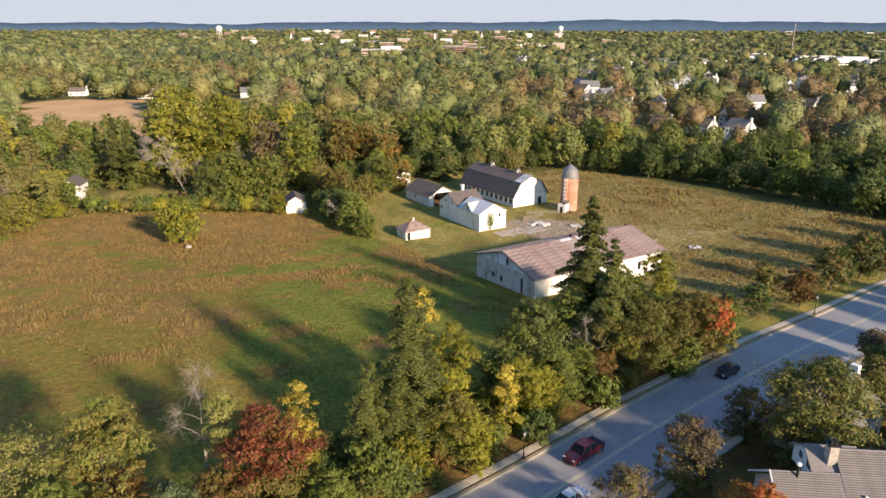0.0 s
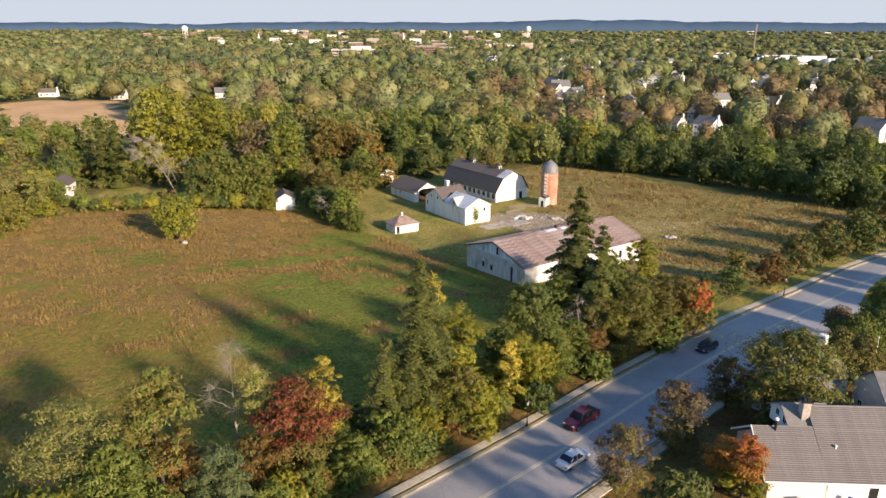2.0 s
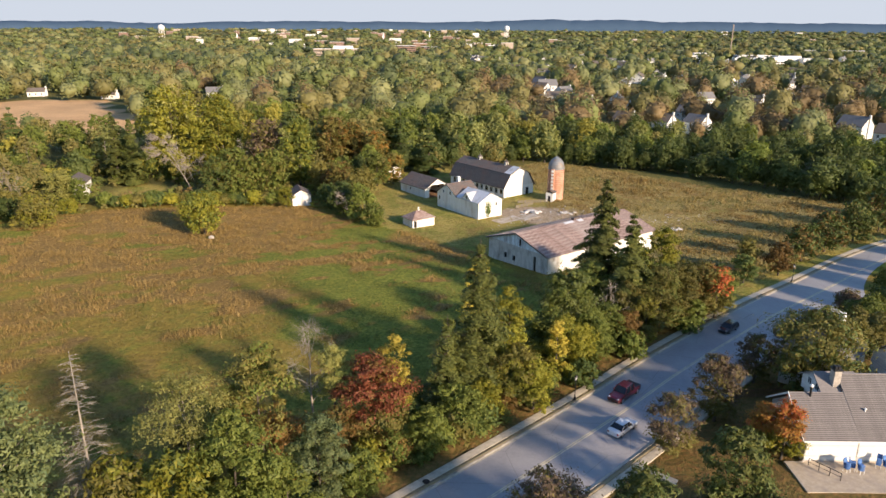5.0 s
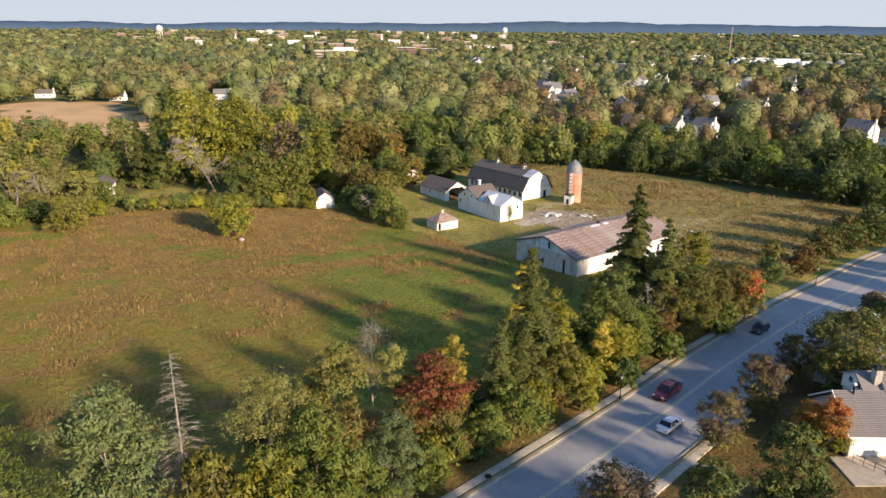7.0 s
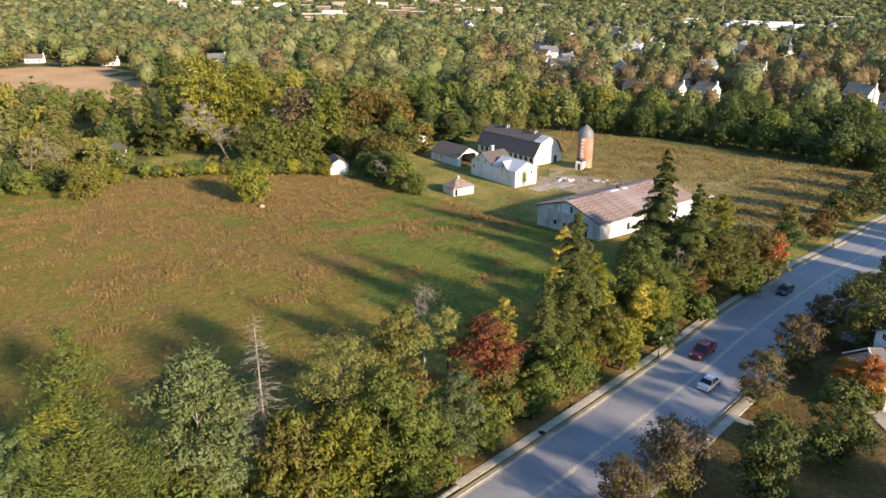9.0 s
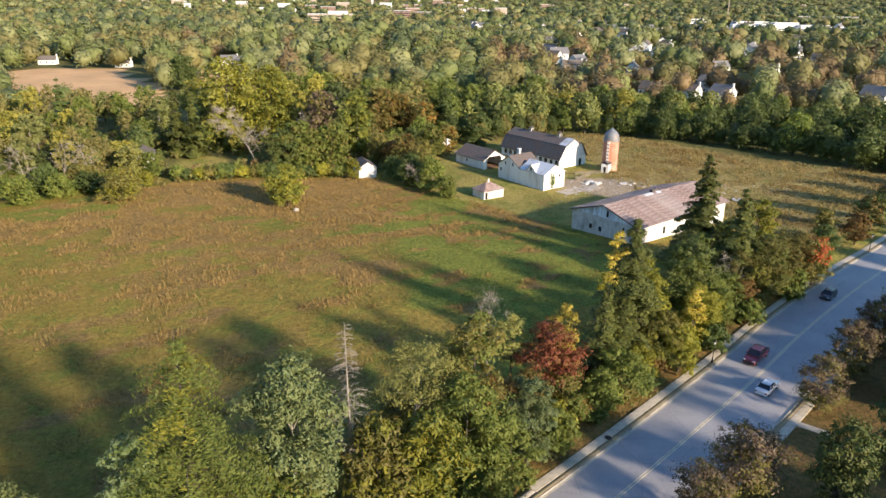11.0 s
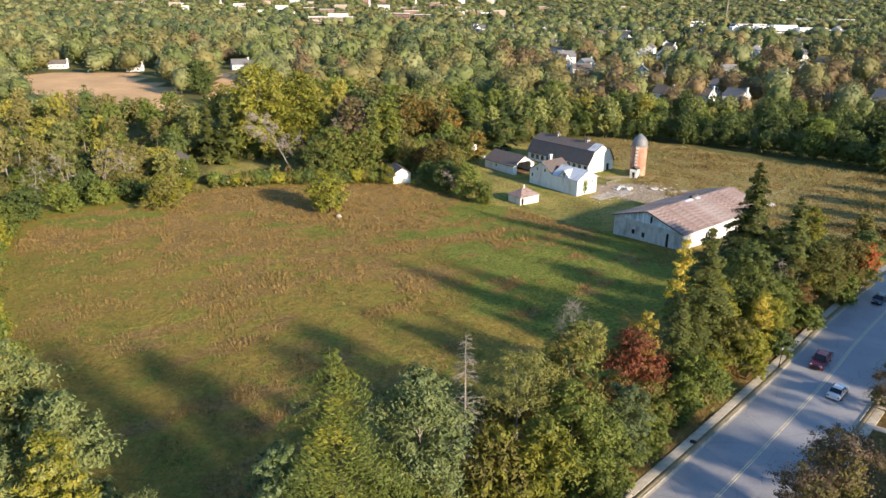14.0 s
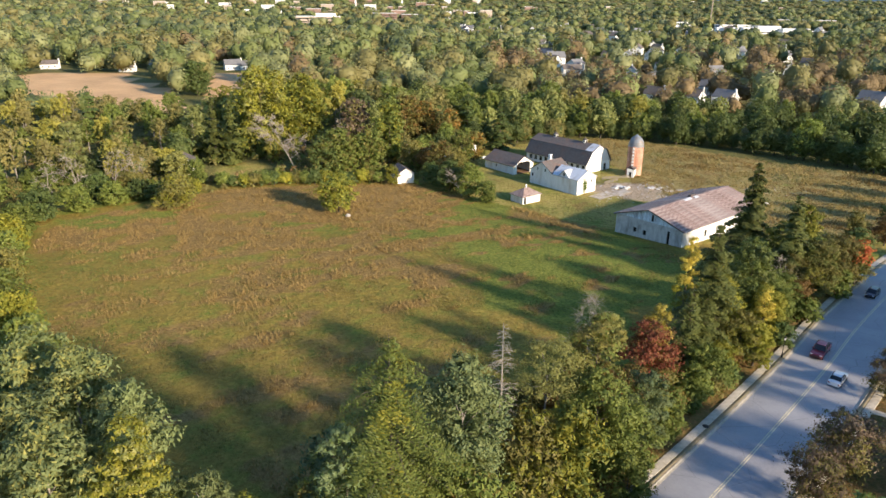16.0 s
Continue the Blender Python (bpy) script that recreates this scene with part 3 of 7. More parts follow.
def build_ground():
    gx, gy = axis_lines(-140, 150, 2.0, -5200, 5200), axis_lines(10, 290, 2.0, -2500, 5200)
    x, y = np.meshgrid(gx, gy, indexing="ij")
    off = road_offset(x, y)
    z = ground_z(x, y)
    z = z + (fbm(x, y, 7, 3) - 0.5) * 0.25 * (np.abs(off - 8) > 11)
    z = np.where((off > -0.1) & (off < 15.7), land(x, y) - 0.35, z)
    n, m = len(gx), len(gy)
    i, j = np.meshgrid(np.arange(n - 1), np.arange(m - 1), indexing="ij")
    f = np.stack([i * m + j, (i + 1) * m + j, (i + 1) * m + j + 1, i * m + j + 1], -1).reshape(-1, 4)
    me = mesh_from("ground", np.stack([x, y, z], -1).reshape(-1, 3), f, GROUND, smooth=True)
    fx, fy = x.ravel(), y.ravel()
    infield, indry, inyard = inside(fx, fy, FIELD), inside(fx, fy, DRY_FIELD), inside(fx, fy, YARD)
    soil = inside(fx, fy, FAR_FIELDS[0]) | inside(fx, fy, FAR_FIELDS[1]) | inside(fx, fy, FAR_FIELDS[2])
    o = off.ravel()
    dirt = np.exp(-(((fx - 28) / 15) ** 2 + ((fy - 193) / 9) ** 2) ** 1.5) + 0.42 * np.exp(-(((fx - 66) / 17) ** 2 + ((fy - 187) / 6) ** 2) ** 1.5) + 0.8 * np.exp(-(((fx - 33) / 8) ** 2 + ((fy - 182) / 4) ** 2) ** 1.5)
    green = np.clip(1.0 - rust_amount(fx, fy) * 2, 0, 1) * smooth01((fbm(fx, fy, 18, 51) - 0.33) / 0.2) * np.clip(smooth01((fx + 66) / 50) + smooth01((fy - 132) / 30), 0.3, 1) + np.exp(-(((fx - 58) / 9) ** 2 + ((fy - 158) / 7) ** 2)) + 0.9 * np.exp(-(((fx - 56) / 8) ** 2 + ((fy - 212) / 5) ** 2)) + 0.9 * np.exp(-(((fx - 8) / 14) ** 2 + ((fy - 122) / 14) ** 2))
    lawn = (o > 15.9) & (fy < 130) & (o < 110)
    mx, my = -40.0 - fx, 120.0 - fy
    away = np.hypot(mx, my) + 1e-6
    byfield = inside(fx + mx / away * 14, fy + my / away * 14, FIELD)
    floor = ~(byfield | infield | indry | inyard | soil | lawn | ((o > -4.5) & (o < 20))) & (fy > -10)
    clearing = np.clip(0.95 * np.exp(-(((fx + 94) / 11) ** 2 + ((fy - 211) / 13) ** 2)), 0, 1)
    for key, val in (("green", green), ("rust", rust_amount(fx, fy) * infield), ("dry", indry * 1.0), ("mow", (((o > -9) & (o < 0.5) & (fy >= 116)) | (inyard & ~indry)) + clearing), ("dirt", dirt), ("soil", soil * 1.0), ("lawn", lawn | ((o > -5) & (o < 0.5) & (fy < 116))), ("floor", floor * (1.0 - clearing))):
        me.attributes.new(key, "FLOAT", "POINT").data.foreach_set("value", np.asarray(val, dtype=np.float32))
    tagged(new("ground", me), "rough autumn grassland with patches of mown grass, gravel and soil", "ground", kind="structure")


build_ground()


# ---- road, kerbs, sidewalks ----
def sweep(name, offs, step=2.0, lo=0, hi=None):
    """Extrudes a cross-section of (offset, height) along the road."""
    p, n = road_samples(step)
    p, n = p[lo:hi], n[lo:hi]
    base = land(p[:, 0], p[:, 1])
    k = len(offs)
    v = np.stack([np.stack([p[:, 0] + n[:, 0] * o, p[:, 1] + n[:, 1] * o, base + h], 1) for o, h in offs], 1).reshape(-1, 3)
    i, j = np.meshgrid(np.arange(len(p) - 1), np.arange(k - 1), indexing="ij")
    f = np.stack([i * k + j, i * k + j + 1, (i + 1) * k + j + 1, (i + 1) * k + j], -1).reshape(-1, 4)
    return v, f


def strip(name, offs, material, label, category, kind="structure", parent=None, lo=0, hi=None):
    v, f = sweep(name, offs, lo=lo, hi=hi)
    ob = part(name, mesh_from(name, v, f, material), material, parent)
    return tagged(ob, label, category, kind=kind) if parent is None else tagged(ob, label)


road = strip("road", [(1.76, 0.02), (4.6, 0.07), (7.2, 0.10), (10.5, 0.07), (13.52, 0.02)], ASPHALT, "two-lane road of worn blue-grey asphalt", "road")
for o in (7.06, 7.34):
    strip("centre_line", [(o - 0.075, 0.108), (o + 0.075, 0.108)], YELLOW_LINE, "worn double yellow line", "", parent=road)
strip("gutter", [(1.43, 0.03), (1.78, 0.025)], CONCRETE, "pale concrete gutter beside the road", "gutter")
strip("gutter", [(13.50, 0.025), (13.78, 0.03)], CONCRETE, "pale concrete gutter beside the road", "gutter")
strip("kerb", [(1.27, -0.2), (1.29, 0.15), (1.41, 0.15), (1.445, 0.02)], KERB_MAT, "low concrete kerb along the road", "kerb")
strip("kerb", [(13.76, 0.02), (13.80, 0.15), (13.93, 0.15), (13.95, -0.2)], KERB_MAT, "low concrete kerb along the road", "kerb")
VERGE = surface("worn_verge_grass", [(0.190, 0.155, 0.095), (0.300, 0.240, 0.145), (0.250, 0.230, 0.110)], fine=1.8, bump=0.5)
strip("verge", [(0.60, -0.2), (0.61, 0.12), (1.0, 0.13), (1.28, 0.12), (1.29, -0.2)], VERGE, "narrow strip of worn grass between sidewalk and kerb", "verge")
strip("verge", [(13.94, -0.2), (13.95, 0.12), (14.3, 0.14), (14.58, 0.13), (14.6, -0.2)], VERGE, "narrow strip of worn grass between sidewalk and kerb", "verge")


def sidewalk(label, o0, o1, first, count, joined):
    """A bed with slabs laid on it; a stretch of them are pieces of their own."""
    bed = strip("pavement", [(o0, -0.4), (o0 + 0.02, 0.10), (o1 - 0.02, 0.10), (o1, -0.4)], KERB_MAT, label, "sidewalk")
    p, n = road_samples(1.52)
    me = None
    for i in range(first, first + count):
        q, m = p[i], n[i]
        c = q + m * (o0 + o1) / 2
        rz = math.degrees(math.atan2(-m[0], m[1]))
        tilt = math.degrees(math.atan2(float(land(*(q + [-m[1] * 0.7, m[0] * 0.7])) - land(*(q - [-m[1] * 0.7, m[0] * 0.7]))), 1.4))
        if me is None:
            b = boxes((-0.75, 0.75, -(o1 - o0) / 2, (o1 - o0) / 2, -0.06, 0.05), bevel=0.012)
            ob = part("slab", b, CONCRETE, bed)
            me = ob.data
        else:
            ob = part("slab", me, CONCRETE, bed)
        ob.matrix_basis = pose(c[0], c[1], float(land(q[0], q[1])) + 0.115 + RNG.uniform(-0.006, 0.006), RNG.uniform(-0.3, 0.3), -tilt, rz)


# ---- trees ----
def unit(v):
    return v / (np.linalg.norm(v, axis=1)[:, None] + 1e-9)


def leaf_sprays(rng, centre, normal, size, stretch=1.5, along=None):
    """A narrow spray of leaves at each centre."""
    n = len(centre)
    side = unit(np.cross(normal, rng.normal(size=(n, 3)) if along is None else along))
    fore = unit(np.cross(side, normal))
    s = (size * rng.uniform(0.6, 1.4, n))[:, None]
    v = np.stack([centre - fore * s * stretch * 0.4 + side * s * 0.36, centre - fore * s * stretch * 0.4 - side * s * 0.36, centre + fore * s * stretch * 0.6 + normal * s * 0.15], 1).reshape(-1, 3)
    return v, np.arange(3 * n).reshape(-1, 3)


def crown_blobs(rng, h, r, low, k, lean=0.0):
    """Centres and radii of the masses of leaves that make up a crown."""
    hc = h - low
    out = []
    for i in range(k):
        u = (i + rng.uniform(0.2, 0.8)) / k
        a = i * 2.4 + rng.uniform(-0.5, 0.5)
        wide = math.sin(math.pi * min(1.0, 0.16 + 0.78 * u)) ** 0.75
        d = r * 0.82 * wide * math.sqrt(rng.uniform(0.15, 1.0))
        q = r * rng.uniform(0.18, 0.40) * (0.72 + 0.4 * wide)
        out.append((d * math.cos(a) + lean * u, d * math.sin(a), low + q * 0.5 + u * (hc - q * 1.45), q))
    out.append((lean, 0.0, h - r * 0.33, r * 0.33))
    return np.array(out)


def boughs(rng, h, r, low, k, lean=0.0):
    """Flat leafy boughs, one above another round the trunk: centre and spread."""
    out = []
    for i in range(k):
        u = (i + rng.uniform(0.1, 0.9)) / k
        a = i * 2.4 + rng.uniform(-0.6, 0.6)
        wide = math.sin(math.pi * min(1.0, 0.20 + 0.68 * u)) ** 0.62 * rng.uniform(0.78, 1.12)
        q = r * rng.uniform(0.28, 0.48) * (0.6 + 0.4 * wide)
        d = max(0.0, r * wide - q * 0.7) * math.sqrt(rng.uniform(0.35, 1.0))
        out.append((d * math.cos(a) + lean * u, d * math.sin(a), low + (h - low) * (0.04 + 0.88 * u), q))
    out.append((lean, 0.0, h - r * 0.16, r * 0.30))
    return np.array(out)


def bough_leaves(rng, blobs, n, size, lumps=11, flat=0.62, rough=0.33, stretch=1.5, firm=0.40):
    """Leaves in loose tufts over the upper side of each bough."""
    w = blobs[:, 3] ** 2
    m = max(len(blobs) * 3, int(len(blobs) * lumps))
    b = rng.choice(len(blobs), m, p=w / w.sum())
    d = unit(rng.normal(size=(m, 3)) * np.array([1, 1, 0.9]))
    d[:, 2] = np.abs(d[:, 2]) * np.where(rng.random(m) < 0.25, -0.8, 1)
    q = blobs[b, 3]
    c = blobs[b, :3] + d * (q * rng.uniform(0.45, 1.05, m))[:, None] * np.array([1, 1, flat])
    per = max(2, n // m)
    g = np.repeat(q * np.where(rng.random(m) < 0.2, 0.75, rng.uniform(0.18, 0.40, m)), per)[:, None]
    e = unit(rng.normal(size=(m * per, 3)))
    e[:, 2] = np.abs(e[:, 2]) * np.where(rng.random(m * per) < 0.35, -0.8, 1)
    p = np.repeat(c, per, 0) + e * g * rng.uniform(0.35, 1.2, m * per)[:, None] * np.array([1.2, 1.2, 0.75])
    nn = unit(np.repeat(d, per, 0) * firm + e * (0.95 - firm) + np.array([0, 0, 0.30]) + rng.normal(size=p.shape) * rough)
    return leaf_sprays(rng, p, nn, size, stretch)


def dome(rng, h, r, fine, n, size, lobes=22, sharp=0.055, rough=0.26):
    """A closed crown: a lumpy inner mass under a coat of leaf sprays. Returns vertices, faces and the number of inner
    faces.
    """
    bm = bmesh.new()
    bmesh.ops.create_icosphere(bm, subdivisions=fine, radius=1.0)
    bm.verts.index_update()
    d = np.array([q.co for q in bm.verts])
    f = np.array([[q.index for q in p.verts] for p in bm.faces])
    bm.free()
    lumps = unit(rng.normal(size=(lobes, 3)) + np.array([0, 0, 0.35]))
    high = rng.uniform(0.22, 0.42, lobes)

    def reach(d):
        return 0.70 + (np.exp(-(1 - d @ lumps.T) / sharp) * high).max(1)[:, None]

    shape = np.array([r, r, h * 0.46])
    mid = np.array([0, 0, h * 0.54])
    v = d * reach(d) * shape * 0.84 + mid
    e = unit(rng.normal(size=(n, 3)) + np.array([0, 0, 0.35]))
    near = lumps[(e @ lumps.T).argmax(1)]
    p = e * reach(e) * shape * rng.uniform(0.88, 1.08, (n, 1)) + mid
    lv, lf = leaf_sprays(rng, p, unit(e * 0.5 + (e - near) * 1.1 + np.array([0, 0, 0.15]) + rng.normal(size=e.shape) * rough), size, 1.35)
    return np.concatenate([v, lv]), np.concatenate([f, lf + len(v)]), len(f)


def limbs(rng, h, r, low, blobs, girth, lean=0.0, bare=False):
    """A tapered trunk with limbs that run out to the masses of leaves."""
    top = h * 0.72
    z = np.linspace(0, top, 7)
    wob = np.cumsum(rng.normal(size=(7, 2)) * 0.025 * h / 7, 0)
    t = np.stack([wob[:, 0] + lean * (z / h), wob[:, 1], z], 1)
    pieces = [tube(t, girth * (1 - 0.80 * (z / top)) + girth * 0.35 * np.exp(-z / 0.7), 8)]
    for q in (blobs if bare else blobs[:: max(1, len(blobs) // 10)]):
        s = min(max((q[2] - 0.7 * math.hypot(q[0], q[1])) / top, 0.18), 0.92)
        a = np.array([np.interp(s * top, z, t[:, k]) for k in range(3)])
        e = q[:3]
        m = (a + e) / 2 + np.array([0, 0, 0.08 * np.linalg.norm(e - a)]) + rng.normal(size=3) * 0.1
        g = girth * (1 - 0.8 * s) * 0.55
        pieces.append(tube([a, m, e], [g, g * 0.6, g * 0.2], 5))
    return merge(pieces)


def twigs(rng, blobs, n, size):
    """Bare twigs round the ends of the limbs."""
    pieces = []
    for q in blobs:
        for _ in range(n):
            d = unit(rng.normal(size=(1, 3)) + np.array([[q[0], q[1], 1.2]]) * 0.35)[0]
            e = q[:3] + d * q[3] * rng.uniform(0.8, 1.7)
            m = (q[:3] + e) / 2 + rng.normal(size=3) * 0.15 * q[3]
            pieces.append(tube([q[:3], m, e], [size, size * 0.7, size * 0.25], 3))
            f = e + unit(rng.normal(size=(1, 3)) + d)[0] * q[3] * 0.6
            pieces.append(tube([m, (m + f) / 2, f], [size * 0.6, size * 0.45, size * 0.2], 3))
    return merge(pieces)


def place_tree(name, label, category, x, y, trunk, crown, group="", spin=0.0, kind=""):
    ob = thing(name, label, category, pose(x, y, gz(x, y) - 0.05, 0, 0, spin), group, kind)
    if trunk is not None:
        part("trunk", trunk, None, ob)
    if crown is not None:
        part("crown", crown, None, ob)
    return ob


def broadleaf(label, x, y, h, r, leaf, low=0.22, n=None, size=0.42, k=19, bark=None, lean=0.0, sparse=1.0, name="tree", category="tree", seed=None, group="", grow=1.0, lobed=False, lower=None, most=21000, flat=0.62, fine=False):
    """leaf: one kind of leaf or two that mingle; lower: (kind, share of the height below which it takes over)."""
    rng = np.random.default_rng(int(abs(x * 131 + y * 17 + h * 7)) + 3 if seed is None else seed)
    n = int((n or min(9500, 260 * r * (r + h * 0.35) * 0.55)) * sparse * 1.05)
    near = (fine or (y < 122 and x < 58)) and not lobed
    if not near:
        size *= 0.82
        if y < 115:
            n, size = int(n * 1.45), size * 0.80
        grow *= 1.10
    else:
        low = min(low, 0.1) if low < 0.3 else low
        grow *= 1.14
    r *= grow
    blobs = boughs(rng, h, r, low * h, max(12, int(9 + r * 4.5)) if near else max(8, k), lean)
    if near:
        c = h * (1 - low) / 2
        area = 4.19 * (r * r + 2 * r * c) * 1.55 * sparse
        n = int(min(most, area / 0.0130))
        v, f = bough_leaves(rng, blobs, n, math.sqrt(area / (0.54 * n)), flat=flat)
        inner = 0
    else:
        v, f, inner = dome(rng, h, r, 3 if lobed else 2, int(n * 1.05), size * 1.05, 70 if lobed else 30, 0.022 if lobed else 0.045, 0.42)
        if low > 0.15:
            v = v * np.array([1, 1, 1 - low]) + np.array([0, 0, low * h])
    kinds = [leaf] if isinstance(leaf, str) else list(leaf)
    mid = v[f].mean(1)
    patch = np.sin(mid[:, 0] * 1.3 + h) + np.sin(mid[:, 1] * 1.5 + r * 3) + np.sin(mid[:, 2] * 1.2 + x)
    idx = ((rng.random(len(f)) < 0.12 + 0.45 * (patch > 0.5)) & (np.arange(len(f)) >= inner)).astype(int) * (len(kinds) - 1)
    if lower:
        kinds.append(lower[0])
        idx[mid[:, 2] < h * (lower[1] + 0.05 * patch) + rng.normal(size=len(f)) * 0.03 * h] = len(kinds) - 1
    leaves = mesh_from("crown", v, f, [LEAF[q] for q in kinds], idx)
    tv, tf = limbs(rng, h, r, low * h, blobs, 0.05 + h * 0.013, lean)
    return place_tree(name, label, category, x, y, mesh_from("trunk", tv, tf, bark or BARK, smooth=True), leaves, group)


def conifer(label, x, y, h, r, leaf="spruce", tiers=20, dense=1.0, low=0.05, size=0.5, patches=None, seed=None, name="conifer_tree", group="", slim=0.74):
    """Whorls of drooping boughs on a straight trunk."""
    rng = np.random.default_rng(int(abs(x * 91 + y * 13)) + 5 if seed is None else seed)
    h *= 1.08
    cs, ns, al = [], [], []
    pieces = [tube([(0, 0, 0), (0, 0, h * 0.5), (0, 0, h * 0.98)], [0.018 * h + 0.05, 0.010 * h, 0.02], 7)]
    for t in range(tiers):
        u = (t + rng.uniform(0, 0.6)) / tiers
        z = h * (low + (0.97 - low) * u)
        reach = r * (1 - u) ** slim * (0.72 + 0.28 * math.sin(t * 2.1)) + 0.25
        for b in range(int(13 - 5 * u)):
            a = rng.uniform(0, 2 * math.pi)
            l = reach * rng.uniform(0.65, 1.15)
            m = max(3, int(l * (40 if y < 100 else 26) * dense))
            s = 0.12 + 0.88 * rng.random(m) ** 0.75
            rise = 0.10 * l * np.sin(s * 2.4) - 0.26 * l * s ** 2
            fan = rng.normal(size=m) * (0.10 + 0.26 * l * s * (1.15 - s))
            c = np.stack([np.cos(a) * l * s - np.sin(a) * fan, np.sin(a) * l * s + np.cos(a) * fan, z + rise - 0.35 * np.abs(fan) - np.abs(rng.normal(size=m)) * 0.16], 1) + rng.normal(size=(m, 3)) * 0.08
            d = np.tile([math.cos(a), math.sin(a), -0.35], (m, 1)) + rng.normal(size=(m, 3)) * 0.40 + np.stack([-np.sin(a) * fan, np.cos(a) * fan, -np.abs(fan)], 1) * 0.7 / (0.3 + l * 0.2)
            cs.append(c)
            al.append(unit(d))
            ns.append(unit(np.tile([math.cos(a) * 0.5, math.sin(a) * 0.5, 0.85], (m, 1)) + rng.normal(size=(m, 3)) * 0.35))
            if u < 0.9:
                e = c[-1]
                pieces.append(tube([(0, 0, z), ((e[0]) / 2, e[1] / 2, z + 0.06 * l), tuple(e)], [0.05 * (1 - u) + 0.015, 0.03, 0.01], 4))
    c, nn, a = np.concatenate(cs), np.concatenate(ns), np.concatenate(al)
    v, f = leaf_sprays(rng, c, nn, size * (0.42 if y < 100 else 0.60), 2.0, np.cross(a, nn))
    mats, idx = [LEAF[leaf]], None
    # Patches of another leaf kind: sunlit sprays put into the colour.
    if patches:
        mats.append(LEAF[patches])
        side = np.sin(c[:, 0] * 0.9 + 1.0) + np.sin(c[:, 1] * 1.1) + np.sin(c[:, 2] * 0.55 + 2.0) + rng.normal(size=len(c)) * 0.5
        idx = (side > 1.35).astype(int)
    tv, tf = merge(pieces)
    return place_tree(name, label, "tree", x, y, mesh_from("trunk", tv, tf, BARK, smooth=True), mesh_from("crown", v, f, mats, idx), group)


def bare_tree(label, x, y, h, r, lean=0.0, size=0.03, n=9, bark=None):
    rng = np.random.default_rng(int(abs(x * 71 + y * 29)))
    blobs = crown_blobs(rng, h, r, h * 0.3, 13, lean)
    pieces = [limbs(rng, h, r, h * 0.3, blobs, 0.05 + h * 0.009, lean, True), twigs(rng, blobs, n, size)]
    v, f = merge(pieces)
    return place_tree("bare_tree", label, "tree", x, y, mesh_from("trunk", v, f, bark or BARK_PALE), None)


def dead_spire(label, x, y, h, r):
    rng = np.random.default_rng(77)
    pieces = [tube([(0, 0, 0), (0.1, 0, h * 0.5), (0, 0.1, h)], [0.20, 0.12, 0.02], 7)]
    for i in range(210):
        u = rng.uniform(0.30, 0.98)
        a, l = rng.uniform(0, 2 * math.pi), r * (1.05 - u) ** 0.6 * rng.uniform(0.4, 1.1)
        z = h * u
        m = (math.cos(a) * l * 0.5, math.sin(a) * l * 0.5, z + 0.05 * l)
        e = (math.cos(a) * l, math.sin(a) * l, z - 0.12 * l)
        pieces.append(tube([(0, 0, z), m, e], [0.022, 0.013, 0.005], 4))
        for s in range(5):
            b = a + rng.uniform(-0.9, 0.9)
            q = (m[0] + math.cos(b) * l * 0.35, m[1] + math.sin(b) * l * 0.35, m[2] - 0.1 * l)
            pieces.append(tube([m, q], [0.011, 0.004], 3))
    v, f = merge(pieces)
    return place_tree("dead_tree", label, "tree", x, y, mesh_from("trunk", v, f, BARK_PALE), None)


def shrub(label, x, y, h, r, leaf, size=0.36, n=None, group=""):
    return broadleaf(label, x, y, h, r, leaf, low=0.05, size=size, k=7, n=n or int(170 * r * r + 260), most=2000, name="shrub", category="shrub", group=group)

# ---- the belt of trees between field and road ----
broadleaf("tall olive-green tree turning brown beneath", -22.0, 57.8, 19.2, 4.0, ("olive", "green"), lower=("rust", 0.58))
broadleaf("pale yellow-green tree with an open flat crown", -28.5, 55.2, 17.2, 4.5, "pale", low=0.55, sparse=0.36, bark=BARK_PALE, flat=0.36)
dead_spire("dead grey conifer with bare drooping branches", -35.3, 48.6, 22.6, 4.2)
broadleaf("tall blue-green locust with pale forked trunk", -40.2, 44.0, 21.2, 4.7, ("locust", "teal"), low=0.30, bark=BARK_PALE, flat=0.5)
conifer("tall yellow-green conifer with layered boughs", -47.2, 38.0, 25.6, 11.5, "green", patches="yellowgreen", tiers=28, slim=0.54, dense=1.0, size=0.38)
broadleaf("feathery bright green tree tipped with yellow", -23.2, 52.0, 14.9, 4.6, "green", lower=("green", 0.8), flat=0.5)
broadleaf("small dense blue-green tree by the sidewalk", -15.9, 55.8, 12.0, 3.0, ("teal", "locust"))
broadleaf("blue-green tree beside the tall conifer", -51.4, 36.4, 19.0, 3.0, ("teal", "dark"), most=16000)
bare_tree("leafless grey tree with fine twigs", -18.9, 71.2, 15.8, 3.3, n=30, size=0.014)
broadleaf("thin olive tree with sparse leaves", -16.0, 69.6, 13.2, 2.2, "pale", sparse=0.5, low=0.4)
broadleaf("dark red maple in autumn leaf", -11.3, 68.0, 12.4, 4.3, ("red", "rust"), lower=("olive", 0.52), low=0.1)
broadleaf("narrow golden autumn tree", -8.6, 71.4, 13.6, 2.2, "gold", lower=("yellowgreen", 0.45), low=0.1, most=12000)
broadleaf("low rust-red tree beneath the maple", -14.8, 63.0, 8.4, 2.8, ("rust", "olive"), most=10000)
conifer("large dark spruce beside the field", 2.3, 79.0, 22.2, 7.8, "spruce", tiers=28, size=0.48, slim=0.82, dense=1.5)
